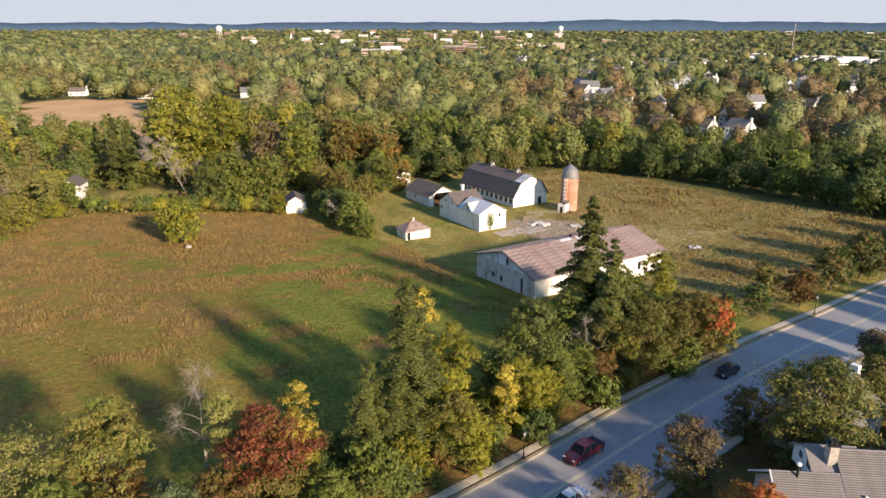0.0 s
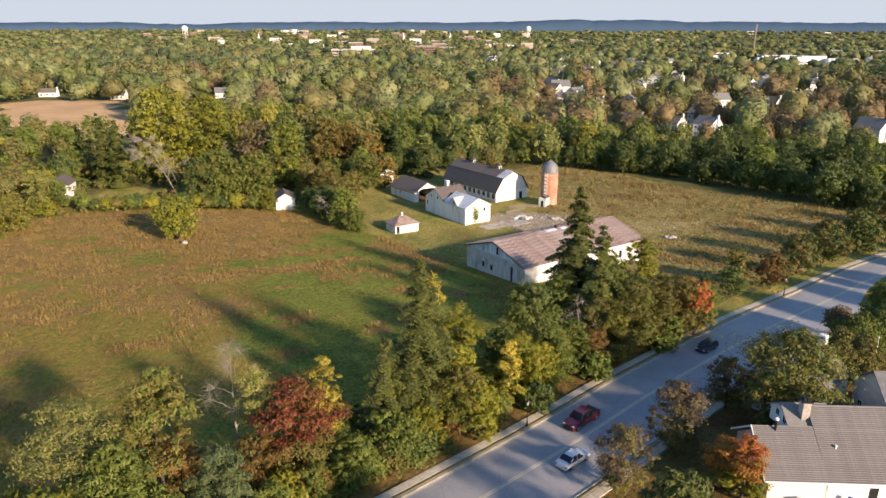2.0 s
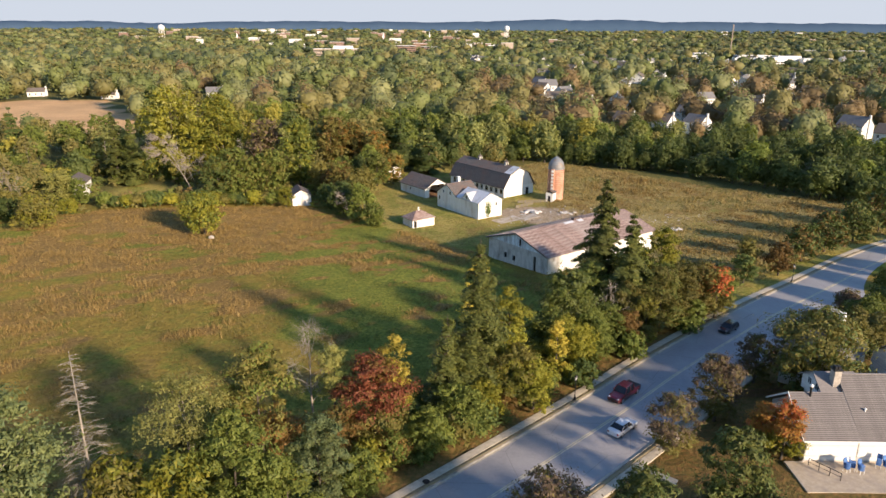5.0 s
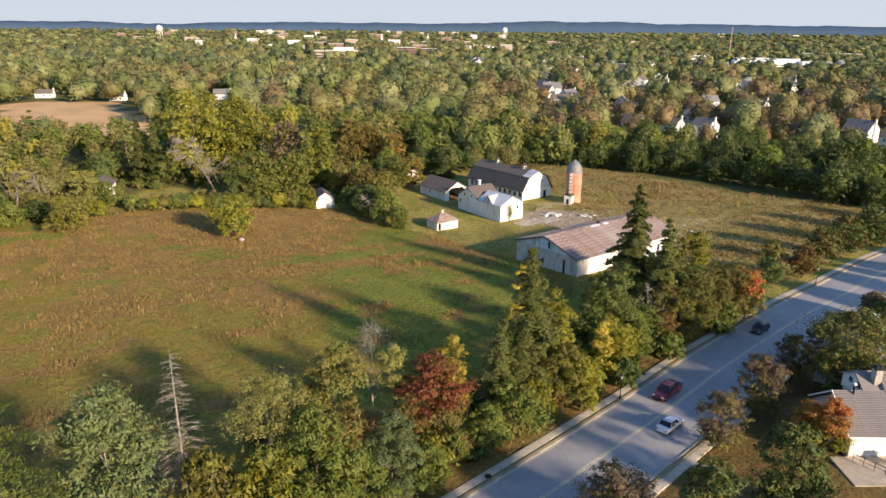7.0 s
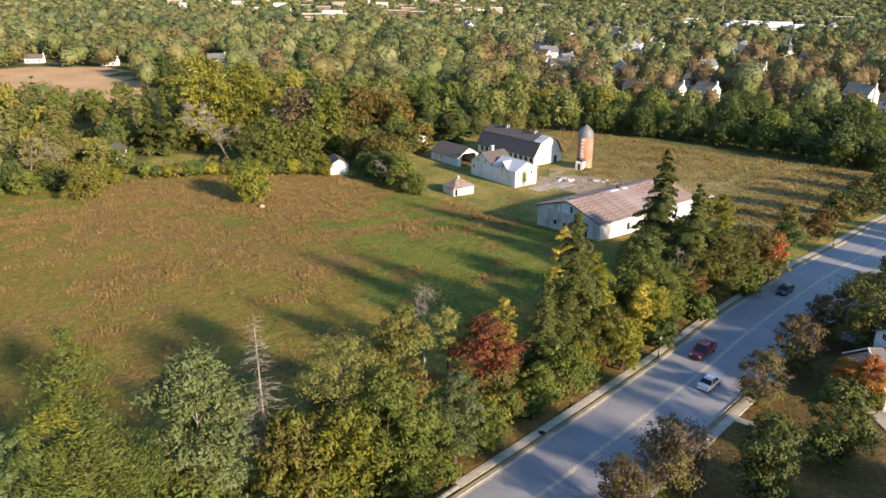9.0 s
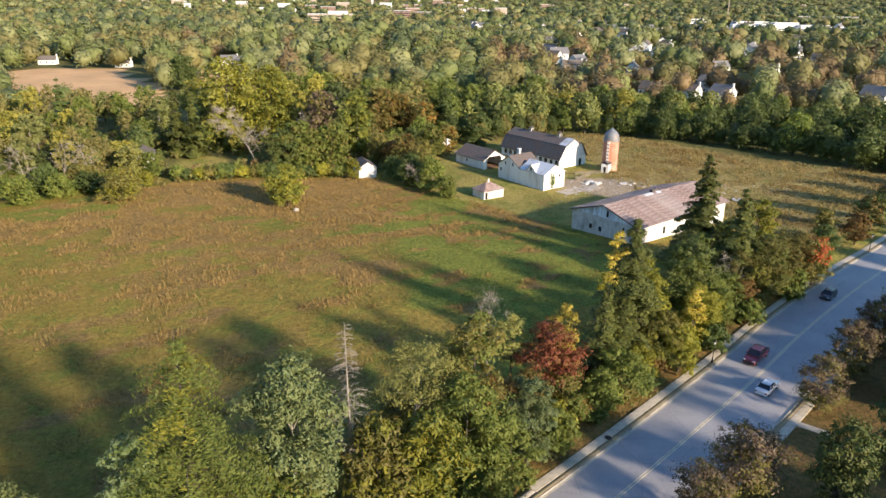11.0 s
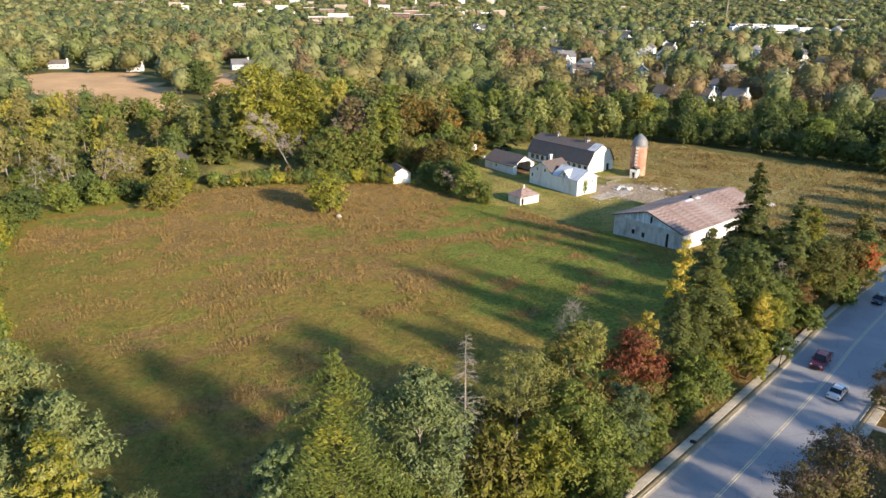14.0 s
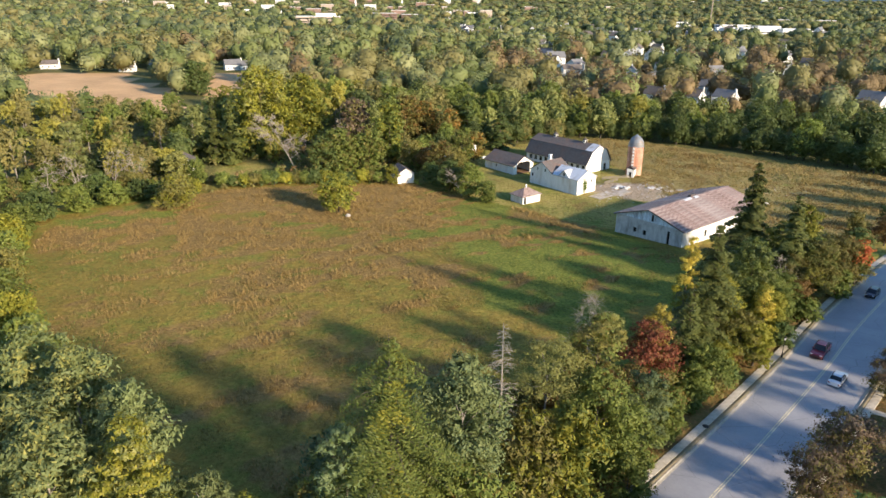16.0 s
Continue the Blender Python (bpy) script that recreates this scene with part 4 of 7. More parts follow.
conifer("smaller spruce against the large one", -2.0, 75.8, 13.5, 4.8, "spruce", tiers=17, dense=1.2)
broadleaf("golden-yellow tree behind the spruce", 2.8, 88.4, 17.4, 2.5, "gold", lower=("yellowgreen", 0.6), low=0.1, most=14000)
broadleaf("yellow-green tree behind the spruce", 7.2, 86.2, 14.0, 2.8, "yellowgreen", size=0.4)
broadleaf("narrow golden tree near the road", 13.6, 82.6, 10.2, 1.8, "gold", lower=("yellowgreen", 0.5), most=9000)
broadleaf("bright yellow-green tree near the road", 15.2, 85.6, 9.6, 3.3, "yellowgreen", size=0.38)
broadleaf("olive tree near the road", 7.4, 77.6, 9.0, 3.2, ("olive", "yellowgreen"), size=0.38)
broadleaf("round green tree beside the long shed", 17.2, 94.0, 13.6, 4.8, ("green", "locust"))
broadleaf("low green tree near the road", 20.4, 91.4, 8.4, 3.4, "green", size=0.4)
bare_tree("tangle of bare branches between evergreens", 25.6, 99.0, 10.0, 3.0, n=7)
conifer("tall dark spruce in front of the long shed", 28.4, 117.2, 22.4, 8.2, "spruce", tiers=30, size=0.52, dense=1.4, slim=0.92)
conifer("dark spruce by the road", 29.6, 103.6, 19.4, 7.0, "spruce", tiers=25, size=0.50, dense=1.2, slim=0.82)
broadleaf("yellow-green tree behind the spruces", 38.6, 114.4, 14.8, 3.4, "yellowgreen", most=12000)
broadleaf("dense green tree by the road", 34.6, 101.6, 11.4, 3.8, ("olive", "green"), size=0.42)
broadleaf("olive tree by the road", 38.6, 104.6, 11.0, 3.6, "olive", size=0.42)
broadleaf("olive-brown tree by the road", 43.8, 107.8, 10.2, 3.2, ("olive", "rust"), size=0.4)
broadleaf("scarlet maple by the road", 46.6, 107.2, 9.4, 2.7, ("scarlet", "green"), lower=("olive", 0.58), low=0.1, most=9000)
broadleaf("green tree beside the scarlet maple", 49.2, 110.4, 8.2, 2.4, "green", size=0.38)
broadleaf("rust-brown low tree beneath the spruces", 27.0, 94.6, 6.6, 2.6, "rust", size=0.36)
broadleaf("green tree low by the road", 31.0, 97.6, 8.0, 2.9, ("olive", "yellowgreen"), size=0.38)
for x, y, h, r, leaf in ((59.9, 125.3, 7.0, 2.7, "dark"), (64.0, 133.5, 8.6, 3.2, "olive"), (69.6, 130.4, 8.4, 3.4, "rust"), (80.5, 141.6, 10.0, 4.2, ("dark", "rust")), (91.0, 150.6, 11.5, 5.0, ("dark", "rust")), (104.0, 160.8, 12.0, 5.4, ("dark", "olive")), (117.6, 171.6, 12.5, 5.4, ("dark", "rust")), (133, 181, 12.5, 5.4, ("dark", "olive")), (54.4, 124.0, 5.2, 2.3, "dark")):
    broadleaf("round street tree, brown-green in early autumn", x, y, h * 0.9, r * 0.84, leaf, fine=True, most=4500, group="street trees on the farm side", low=0.25)

# Undergrowth of the belt.
for i, (x, y, h, r, leaf) in enumerate(((-32.6, 46.6, 13.2, 3.6, ("olive", "yellowgreen")), (-27.6, 47.4, 13.0, 4.0, ("yellowgreen", "green")), (-18.4, 52.0, 9.0, 2.8, "green"), (-39.4, 38.0, 12.5, 3.8, ("green", "olive")), (-12.0, 58.2, 6.0, 2.4, "green"), (-8.6, 63.8, 4.6, 2.2, ("green", "rust")), (-4.6, 66.8, 6.2, 2.4, "green"), (-1.6, 71.0, 7.0, 2.6, "green"), (3.0, 73.6, 6.0, 2.4, "yellowgreen"), (-30.6, 60.6, 8.0, 2.8, "olive"), (-26.0, 66.0, 6.0, 2.4, "rust"), (-36.0, 56.4, 7.0, 2.6, "green"), (-42.6, 50.8, 6.8, 2.5, "dark"), (-53.4, 45.0, 12.5, 3.2, "teal"), (-56.6, 43.4, 8.0, 2.6, "olive"), (-50.4, 33.6, 11.0, 3.2, "olive"), (-58.0, 35.0, 9.0, 2.8, "yellowgreen"), (10.6, 85.6, 6.0, 2.4, "green"), (13.0, 91.4, 6.4, 2.6, "dark"), (23.0, 96.0, 6.2, 2.5, "olive"), (36.0, 108.6, 8.4, 3.0, "dark"), (41.6, 112.6, 8.0, 2.8, "green"), (-7.0, 75.6, 5.0, 2.0, "dark"), (-20.8, 46.6, 7.0, 2.4, "green"), (-62.0, 41.0, 8.0, 2.6, "yellowgreen"), (-45.0, 31.5, 9.5, 3.0, "green"))):
    broadleaf("shrubby young tree in the belt by the road", x, y, h, r, leaf, low=0.08, size=0.36, k=9, most=6500, group="undergrowth of the tree belt", name="young_tree")
for x, y, h, r in ((-87, 56.5, 19.6, 5.2), (-80.0, 50.6, 20.4, 5.0), (-72.6, 44.2, 19.4, 4.3), (-78.0, 38.4, 19.4, 5.0), (-84.0, 44.0, 18.6, 5.2), (-65.4, 40.8, 11.4, 3.0)):
    broadleaf("pale grey-green locust with feathery crown", x, y, h, r, ("locust", "pale") if x < -77 else "locust", low=0.05, bark=BARK_PALE, group="locusts at the field's corner", flat=0.5, most=15000)
broadleaf("yellow-leaved young tree among the locusts", -69.8, 36.8, 20.2, 3.3, ("yellowgreen", "pale"), low=0.1, most=14000)

rng_ = np.random.default_rng(88)
for i in range(46):
    u = i / 45
    bx, by = -64 + 112 * u, 18 + 94 * u + (6 if u < 0.35 else 0)
    side = rng_.uniform(-4.5, 4.5)
    shrub("tangled shrub in the belt by the road", bx - 0.66 * side - 1.2, by + 0.75 * side + 1.4, rng_.uniform(2.2, 4.8), rng_.uniform(1.6, 2.7), ["green", "olive", "dark", "yellowgreen", "rust", "green"][i % 6], n=800, group="shrubs of the tree belt")

# Trees round the head of the field.
broadleaf("bushy tree standing alone in the field", -60.3, 164.4, 10.8, 5.0, ("yellowgreen", "green"), low=0.08, fine=True, most=6000)
broadleaf("rounded shrubby tree at the hedge", -103.4, 168.0, 9.0, 5.0, ("olive", "yellowgreen"), low=0.05, fine=True, most=6000)
broadleaf("pale green tree by the white house", -109.5, 193.0, 10.0, 4.2, "pale", fine=True, most=6000)
broadleaf("green tree by the white house", -110.4, 196.4, 9.0, 3.4, ("green", "olive"), fine=True, most=6000)
broadleaf("green tree by the white house", -104.4, 192.6, 7.6, 3.2, "green", fine=True, most=6000)
broadleaf("very tall spreading yellow-green tree", -91.0, 236.0, 31.0, 9.2, ("yellowgreen", "pale"), low=0.1, fine=True, most=9000)
broadleaf("very tall spreading yellow-green tree", -77.5, 243.0, 28.0, 8.6, ("yellowgreen", "green"), low=0.1, fine=True, most=9000)
bare_tree("half-dead leaning tree with pale limbs", -76.0, 207.0, 20.0, 7.0, lean=-9.0, size=0.06, n=20)
bare_tree("tall dead tree with pale trunk", -62.6, 214.0, 17.0, 2.6, size=0.05, n=6)
bare_tree("leafless pale tree in the woods by the hedge", -124.0, 181.0, 14.0, 4.0, lean=2.5, size=0.05, n=7)
bare_tree("leafless pale tree in the woods by the hedge", -131.0, 177.0, 13.0, 4.2, lean=-2.5, size=0.05, n=7)
broadleaf("dense dark green tree behind the hedge", -63.0, 207.0, 15.0, 6.2, ("green", "olive"), fine=True, most=6000)
broadleaf("dense green tree behind the hedge", -53.0, 210.0, 14.4, 5.8, ("green", "olive"), fine=True, most=6000)
broadleaf("dense green tree behind the hedge", -67.5, 203.0, 13.0, 4.6, ("dark", "olive"), fine=True, most=6000)
broadleaf("tall green tree behind the small shed", -46.2, 225.0, 23.0, 5.8, ("green", "yellowgreen"), fine=True, most=6000)
broadleaf("greyish brown tree thin of leaf", -58.0, 232.0, 21.0, 6.4, ("purple", "olive"), fine=True, most=6000)
broadleaf("tall brown-green autumn tree", -40.0, 258.0, 20.0, 6.6, ("olive", "rust"), fine=True, most=6000)
broadleaf("orange and olive autumn tree behind the farm", -31.8, 262.0, 17.2, 5.2, ("olive", "orange"), fine=True, most=6000)
broadleaf("orange-green tree behind the farm", -22.6, 256.0, 15.0, 6.0, ("olive", "orange"), fine=True, most=6000)
broadleaf("small yellow-leaved tree by the shed", -45.6, 195.0, 6.0, 2.3, "yellowgreen", fine=True, most=6000)
conifer("dark spruce at the clearing's edge", -98.5, 219.0, 21.0, 4.2, "spruce", tiers=22, dense=0.8, size=0.8)
conifer("dark spruce at the clearing's edge", -104.5, 221.0, 22.5, 4.4, "spruce", tiers=22, dense=0.8, size=0.8)
conifer("tall feathery pine behind the garage", -3.0, 252.0, 19.0, 6.0, "dark", tiers=13, dense=0.6, size=0.95)
conifer("tall pine behind the barn", -14.0, 268.0, 21.0, 6.4, "dark", tiers=13, dense=0.55, size=0.95)
conifer("tall pine behind the barn", 10.0, 272.0, 19.0, 6.0, "dark", tiers=13, dense=0.55, size=0.95)
conifer("big pine far back in the woods by the hedge", -160, 262.0, 20.0, 6.0, "dark", tiers=13, dense=0.5, size=1.0)
for x, y, h, r, leaf in ((-28.0, 190.0, 9.5, 4.2, "dark"), (-23.0, 183.6, 10.4, 4.0, "green"), (-18.6, 177.4, 6.4, 3.2, "green"), (-33.4, 196.6, 7.0, 3.4, "dark"), (-26.0, 196.0, 10.5, 4.0, "olive"), (-33.0, 212.0, 9.0, 4.2, "rust"), (-24.0, 214.0, 9.0, 4.0, "olive"), (-38.0, 216.0, 10.0, 4.2, "olive")):
    broadleaf("scrubby tree beside the farmyard", x, y, h, r, leaf, low=0.06, fine=True, most=4500, group="scrub by the farmyard")
for i in range(17):
    x, y = np.interp(i / 16, [0, 0.45, 1], [-96, -74, -50]), np.interp(i / 16, [0, 0.45, 1], [189, 193.5, 197])
    shrub("leafy hedge shrub at the head of the field", float(x) + RNG.uniform(-0.7, 0.7), float(y) + RNG.uniform(-0.8, 0.8), RNG.uniform(3.2, 5.0), RNG.uniform(2.2, 3.2), ["green", "dark", "yellowgreen", "olive"][i % 4], size=0.45, n=620, group="hedge shrubs")
for x, y, h, r, leaf in ((-109, 178, 5, 3.2, "green"), (-115, 176, 6, 3.4, "dark"), (-121, 172, 6.4, 3.8, "green"), (-128, 166, 7.5, 4.2, "green"), (-134, 158, 8, 4.6, "dark"), (-133, 146, 8, 4.4, "green"), (-131, 136, 8.5, 4.4, "yellowgreen"), (-126, 124, 8.5, 4.4, "green"), (-121, 113, 9, 4.4, "olive"), (-115, 102, 9, 4.2, "green"), (-108, 92, 9, 4.0, "yellowgreen"), (-100, 80, 10, 4.2, "green"), (-95, 70, 11, 4.4, "dark"), (-103, 183, 4.2, 2.8, "yellowgreen"), (-119, 182, 6.5, 4.0, "olive"), (-127, 178, 7.0, 4.2, "dark")):
    broadleaf("leafy tree in the hedge round the field", x, y, h, r, leaf, low=0.04, fine=True, most=4000, group="hedge trees")

for x, y, h, r, leaf in ((6.6, 80.6, 10.5, 3.2, "yellowgreen"), (13.4, 88.0, 10.0, 3.2, "green"), (18.4, 88.2, 7.4, 2.8, "yellowgreen"), (23.8, 94.0, 8.4, 3.0, "green"), (28.6, 100.6, 9.4, 3.0, "olive"), (36.8, 106.0, 10.6, 3.4, "green"), (41.4, 109.6, 10.0, 3.2, "olive"), (9.6, 76.6, 7.6, 2.8, "yellowgreen"), (0.6, 70.4, 6.6, 2.6, "green"), (46.2, 110.8, 9.0, 2.8, "rust"), (33.0, 111.6, 12.4, 3.6, "green"), (24.0, 106.0, 11.0, 3.8, "green")):
    broadleaf("leafy tree filling the belt by the road", x, y, h, r, leaf, low=0.06, most=9000, group="trees of the road belt")

for x, y, h, r, leaf in ((-30.0, 203.0, 13.0, 4.4, ("olive", "rust")), (-15.6, 232.0, 11.0, 4.0, ("olive", "orange")), (-21.0, 228.0, 12.0, 4.4, ("green", "olive"))):
    broadleaf("ragged tree between the yard and the small shed", x, y, h, r, leaf, low=0.06, fine=True, most=5500, group="scrub by the farmyard")
bare_tree("broken dead tree with fallen boughs in the scrub", -25.0, 184.5, 8.0, 3.4, lean=-3.0, size=0.05, n=8)

broadleaf("round dark green tree between the ploughed fields", -152.0, 388.0, 19.0, 8.0, "dark", low=0.05, fine=True, most=6000)

# Across the road.
broadleaf("large round green tree by the houses", 48.6, 78.4, 13.0, 6.0, ("olive", "dark"), low=0.02)
for x, y, h, r in ((7.2, 50.4, 8.6, 4.0), (0.2, 45.4, 7.4, 3.4), (24.8, 66.2, 7.6, 3.1), (32.8, 73.2, 9.4, 3.5), (42.8, 83.4, 7.8, 3.1), (50.6, 89.4, 6.6, 2.6), (-12.0, 35.6, 7.0, 3.4), (58.5, 96.0, 5.8, 2.4), (70, 106.5, 5.4, 2.3), (95, 128, 5.6, 2.4), (124, 148.6, 5.8, 2.4), (-26, 22.6, 7.0, 3.4)):
    broadleaf("purple-brown street tree on the house side, green low down", x, y, h, r, ("purple", "olive"), group="street trees on the house side", low=0.1, lower=("olive", 0.42), sparse=0.74, most=12000)
# The row from (-4.6, 30.6) to (-44.0, -3.0) is unseen, added for road shade.
for x, y, h, r, leaf in ((14.2, 45.6, 11.8, 3.2, ("spruce", "dark")), (26.2, 52.6, 10.8, 3.4, ("spruce", "dark")), (60.7, 87.6, 9.0, 4.0, "olive"), (66.5, 95.5, 8.6, 3.6, "green"), (80.6, 110.0, 8.6, 3.6, "green"), (-4.6, 30.6, 12.0, 4.4, "green"), (-14.6, 22.4, 12.0, 4.6, "dark"), (-24.0, 14.0, 12.0, 4.4, "green"), (-33.6, 5.6, 12.0, 4.6, "dark"), (-44.0, -3.0, 12.0, 4.6, "green"), (72.0, 97.5, 9.6, 4.0, "dark"), (86.0, 103.0, 10.0, 4.2, "olive"), (99.0, 111.0, 10.0, 4.2, "dark"), (113.0, 121.0, 10.0, 4.4, "olive"), (121.0, 137.0, 9.6, 4.2, "dark"), (136.0, 146.0, 10.0, 4.4, "green"), (93.0, 118.0, 9.0, 3.8, "olive"), (106.0, 127.0, 9.0, 3.8, "green")):
    broadleaf("garden tree between the houses and the road", x, y, h, r, leaf, group="garden trees", low=0.03, most=8500 if 40 < y < 90 else 4000)
broadleaf("orange and red young tree beside the house", 36.8, 63.4, 7.8, 2.4, ("orange", "scarlet"), lower=("yellowgreen", 0.45), low=0.06, most=14000)
broadleaf("red and orange young tree beside the house", 35.4, 65.6, 6.4, 2.3, ("orange", "scarlet"), lower=("olive", 0.5), low=0.06, most=14000)

# Trees out of sight, added only for the shade on lawn and road.
for x, y, h, r in ((45.0, 32.0, 12.5, 5.4), (34.0, 28.0, 14.5, 5.6)):
    broadleaf("dense unseen tree added to shade the lawn and road", x, y, h, r, "green", n=3200, size=0.7, group="garden trees", low=0.04, lobed=True)
for x, y, h, lean in ((-138.0, 172.0, 12.5, 1.6), (-118.5, 186.0, 12.0, -1.8)):
    bare_tree("leafless pale tree in the woods by the hedge", x, y, h, 3.4, lean=lean, size=0.05, n=7)
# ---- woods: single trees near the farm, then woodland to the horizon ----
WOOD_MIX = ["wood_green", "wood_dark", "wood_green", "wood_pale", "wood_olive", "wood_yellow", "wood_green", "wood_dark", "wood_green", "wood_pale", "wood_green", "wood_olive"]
PROTO = {}
for i, key in enumerate(["wood_green", "wood_dark", "wood_olive", "wood_yellow", "wood_brown", "wood_pale", "rust"]):
    rng_ = np.random.default_rng(100 + i)
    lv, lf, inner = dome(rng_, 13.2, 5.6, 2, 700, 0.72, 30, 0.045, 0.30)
    blobs_ = boughs(rng_, 13.6, 6.2, 1.2, 22)
    bv, bf = bough_leaves(rng_, blobs_, 1000, 0.74, 6, 0.7)
    lf = np.concatenate([lf, bf + len(lv)])
    lv = np.concatenate([lv * np.array([0.93, 0.93, 0.95]), bv])
    tv, tf = limbs(rng_, 13.0, 6.0, 1.0, boughs(rng_, 13.0, 6.0, 1.0, 4), 0.25)
    # Inner faces take wood_dark: shade within the crown put into the leaf colour.
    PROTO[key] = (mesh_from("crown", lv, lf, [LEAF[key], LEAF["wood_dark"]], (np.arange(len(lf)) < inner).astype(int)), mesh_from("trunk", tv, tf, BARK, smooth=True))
    # A taller, thinner tree of the same leaf, its pale trunk and limbs in sight.
    blobs_ = boughs(rng_, 15.5, 4.6, 5.0, 20)
    bv, bf = bough_leaves(rng_, blobs_, 1500, 0.62, 6, 0.6)
    tv, tf = limbs(rng_, 15.5, 4.6, 5.0, blobs_, 0.24)
    PROTO["tall_" + key] = (mesh_from("crown", bv, bf, LEAF[key]), mesh_from("trunk", tv, tf, BARK_PALE, smooth=True))
WOOD_LABEL = {"wood_green": "green broadleaf tree in the woods", "wood_dark": "dark green broadleaf tree in the woods", "wood_olive": "olive-green tree in the woods turning brown", "wood_yellow": "yellow-green tree in the woods", "wood_brown": "brown autumn tree in the woods", "wood_pale": "pale green tree in the woods", "rust": "rust-brown autumn tree in the woods"}
WOODS = [
    np.array([(44, 274), (64, 266), (88, 251), (108, 230), (123, 209), (133, 196), (160, 197), (240, 190), (250, 250), (170, 270), (120, 300), (60, 322), (20, 318)], float),
    np.array([(-60, 250), (-20, 270), (46, 276), (22, 322), (-60, 330)], float),
    np.array([(-150, 100), (-136, 160), (-118, 186), (-122, 215), (-98, 240), (-104, 262), (-66, 262), (-58, 330), (-112, 330), (-120, 292), (-165, 296), (-235, 300), (-250, 230), (-190, 150)], float),
]
KEEP_OUT = [(-92, 212, 12), (-109, 203, 8), (-91, 238, 9), (-75, 244, 9), (-46, 225, 5), (-31, 265, 6), (-20, 262, 5), (-14, 244, 7), (-40, 258, 5), (-58, 232, 5)]
HOUSE_SPOTS = [(138, 356, 12), (121, 352, 10), (104, 365, 10), (212, 340, 12), (212, 316, 12), (69, 530, 10), (92, 505, 12), (101, 470, 12), (132, 488, 10), (255, 590, 12), (350, 690, 12), (222, 618, 10), (225, 690, 12), (172, 452, 10), (180, 640, 10), (-160, 525, 12), (-146, 527, 10), (-215, 533, 10), (-230, 511, 10), (-293, 531, 10), (-151, 620, 14)]
SUBURB = [(94, 584), (106, 553), (140, 579), (134, 447), (242, 734), (242, 676), (278, 650), (308, 682), (373, 727), (195, 494), (160, 640), (139, 692), (308, 562), (205, 650), (219, 467), (330, 640), (176, 545), (268, 520)]
HOUSE_SPOTS += [(x, y, 10) for x, y in SUBURB]


ROOF_SPOTS = []
rng_ = np.random.default_rng(21)
for i in range(70):
    b = rng_.uniform(600, 1250)
    ROOF_SPOTS.append((b * rng_.uniform(0.06, 0.62), b, 9.0))


def scatter(poly, gap, seed, limit):
    rng = np.random.default_rng(seed)
    lo, hi = poly.min(0), poly.max(0)
    got = []
    for _ in range(limit * 30):
        x, y = rng.uniform(lo, hi)
        if len(got) >= limit:
            break
        if inside(np.array([x]), np.array([y]), poly)[0] and all((x - a) ** 2 + (y - b) ** 2 > gap * gap for a, b in got) and all((x - a) ** 2 + (y - b) ** 2 > c * c for a, b, c in KEEP_OUT):
            got.append((x, y))
    return got


FIRST = {}


def wood_tree(key, x, y, s, rng):
    m = pose(x, y, gz(x, y) - 0.1, 0, 0, rng.uniform(0, 360))
    if key not in FIRST:
        ob = thing("woodland_tree", WOOD_LABEL[key] if key in WOOD_LABEL else "tall thin " + WOOD_LABEL[key[5:]], "tree", m, "trees of the woods")
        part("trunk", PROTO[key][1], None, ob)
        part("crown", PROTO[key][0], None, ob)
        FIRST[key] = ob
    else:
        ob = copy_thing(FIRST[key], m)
    ob.scale = (s * rng.uniform(0.9, 1.12), s * rng.uniform(0.9, 1.12), s * rng.uniform(0.92, 1.15))


for w, (poly, gap, limit) in enumerate(zip(WOODS, (6.2, 6.6, 7.0), (105, 55, 122))):
    rng = np.random.default_rng(40 + w)
    for x, y in scatter(poly, gap, 60 + w, limit):
        key = WOOD_MIX[rng.integers(0, 12)] if w == 0 else (["wood_green", "wood_yellow", "wood_olive", "wood_pale", "wood_olive", "wood_green"] if w == 2 else ["wood_green", "wood_dark", "wood_pale", "wood_green", "wood_olive", "wood_pale"])[rng.integers(0, 6)]
        key = "tall_" + key if w == 2 and rng.random() < 0.6 else key
        # Darker kinds to the right: dark green, plus deep shade put into the colour.
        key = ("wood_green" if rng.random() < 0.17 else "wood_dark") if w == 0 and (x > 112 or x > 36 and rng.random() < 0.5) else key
        wood_tree(key, x, y, rng.uniform(0.82, 1.12) if w == 0 else rng.uniform(0.78, 1.02) if x < -115 else rng.uniform(0.9, 1.35), rng)

# A close front row of lower trees along the dry field and behind the hedge.
rng = np.random.default_rng(47)
# The dry field's row is all wood_dark, its edge shade included in the colour.
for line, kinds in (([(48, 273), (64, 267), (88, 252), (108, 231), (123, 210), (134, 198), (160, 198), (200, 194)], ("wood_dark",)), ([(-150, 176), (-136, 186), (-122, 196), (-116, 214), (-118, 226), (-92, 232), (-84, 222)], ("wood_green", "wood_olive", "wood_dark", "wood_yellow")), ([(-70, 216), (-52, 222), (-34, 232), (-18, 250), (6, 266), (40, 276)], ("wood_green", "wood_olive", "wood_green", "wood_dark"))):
    q = np.array(line, float)
    run = np.concatenate([[0], np.cumsum(np.hypot(*np.diff(q, axis=0).T))])
    for s in np.arange(0, run[-1], 5.4):
        x, y = np.interp(s, run, q[:, 0]), np.interp(s, run, q[:, 1])
        wood_tree(kinds[rng.integers(0, len(kinds))], x + rng.uniform(-1.2, 1.2), y + rng.uniform(0, 2.4), rng.uniform(0.5, 0.78), rng)


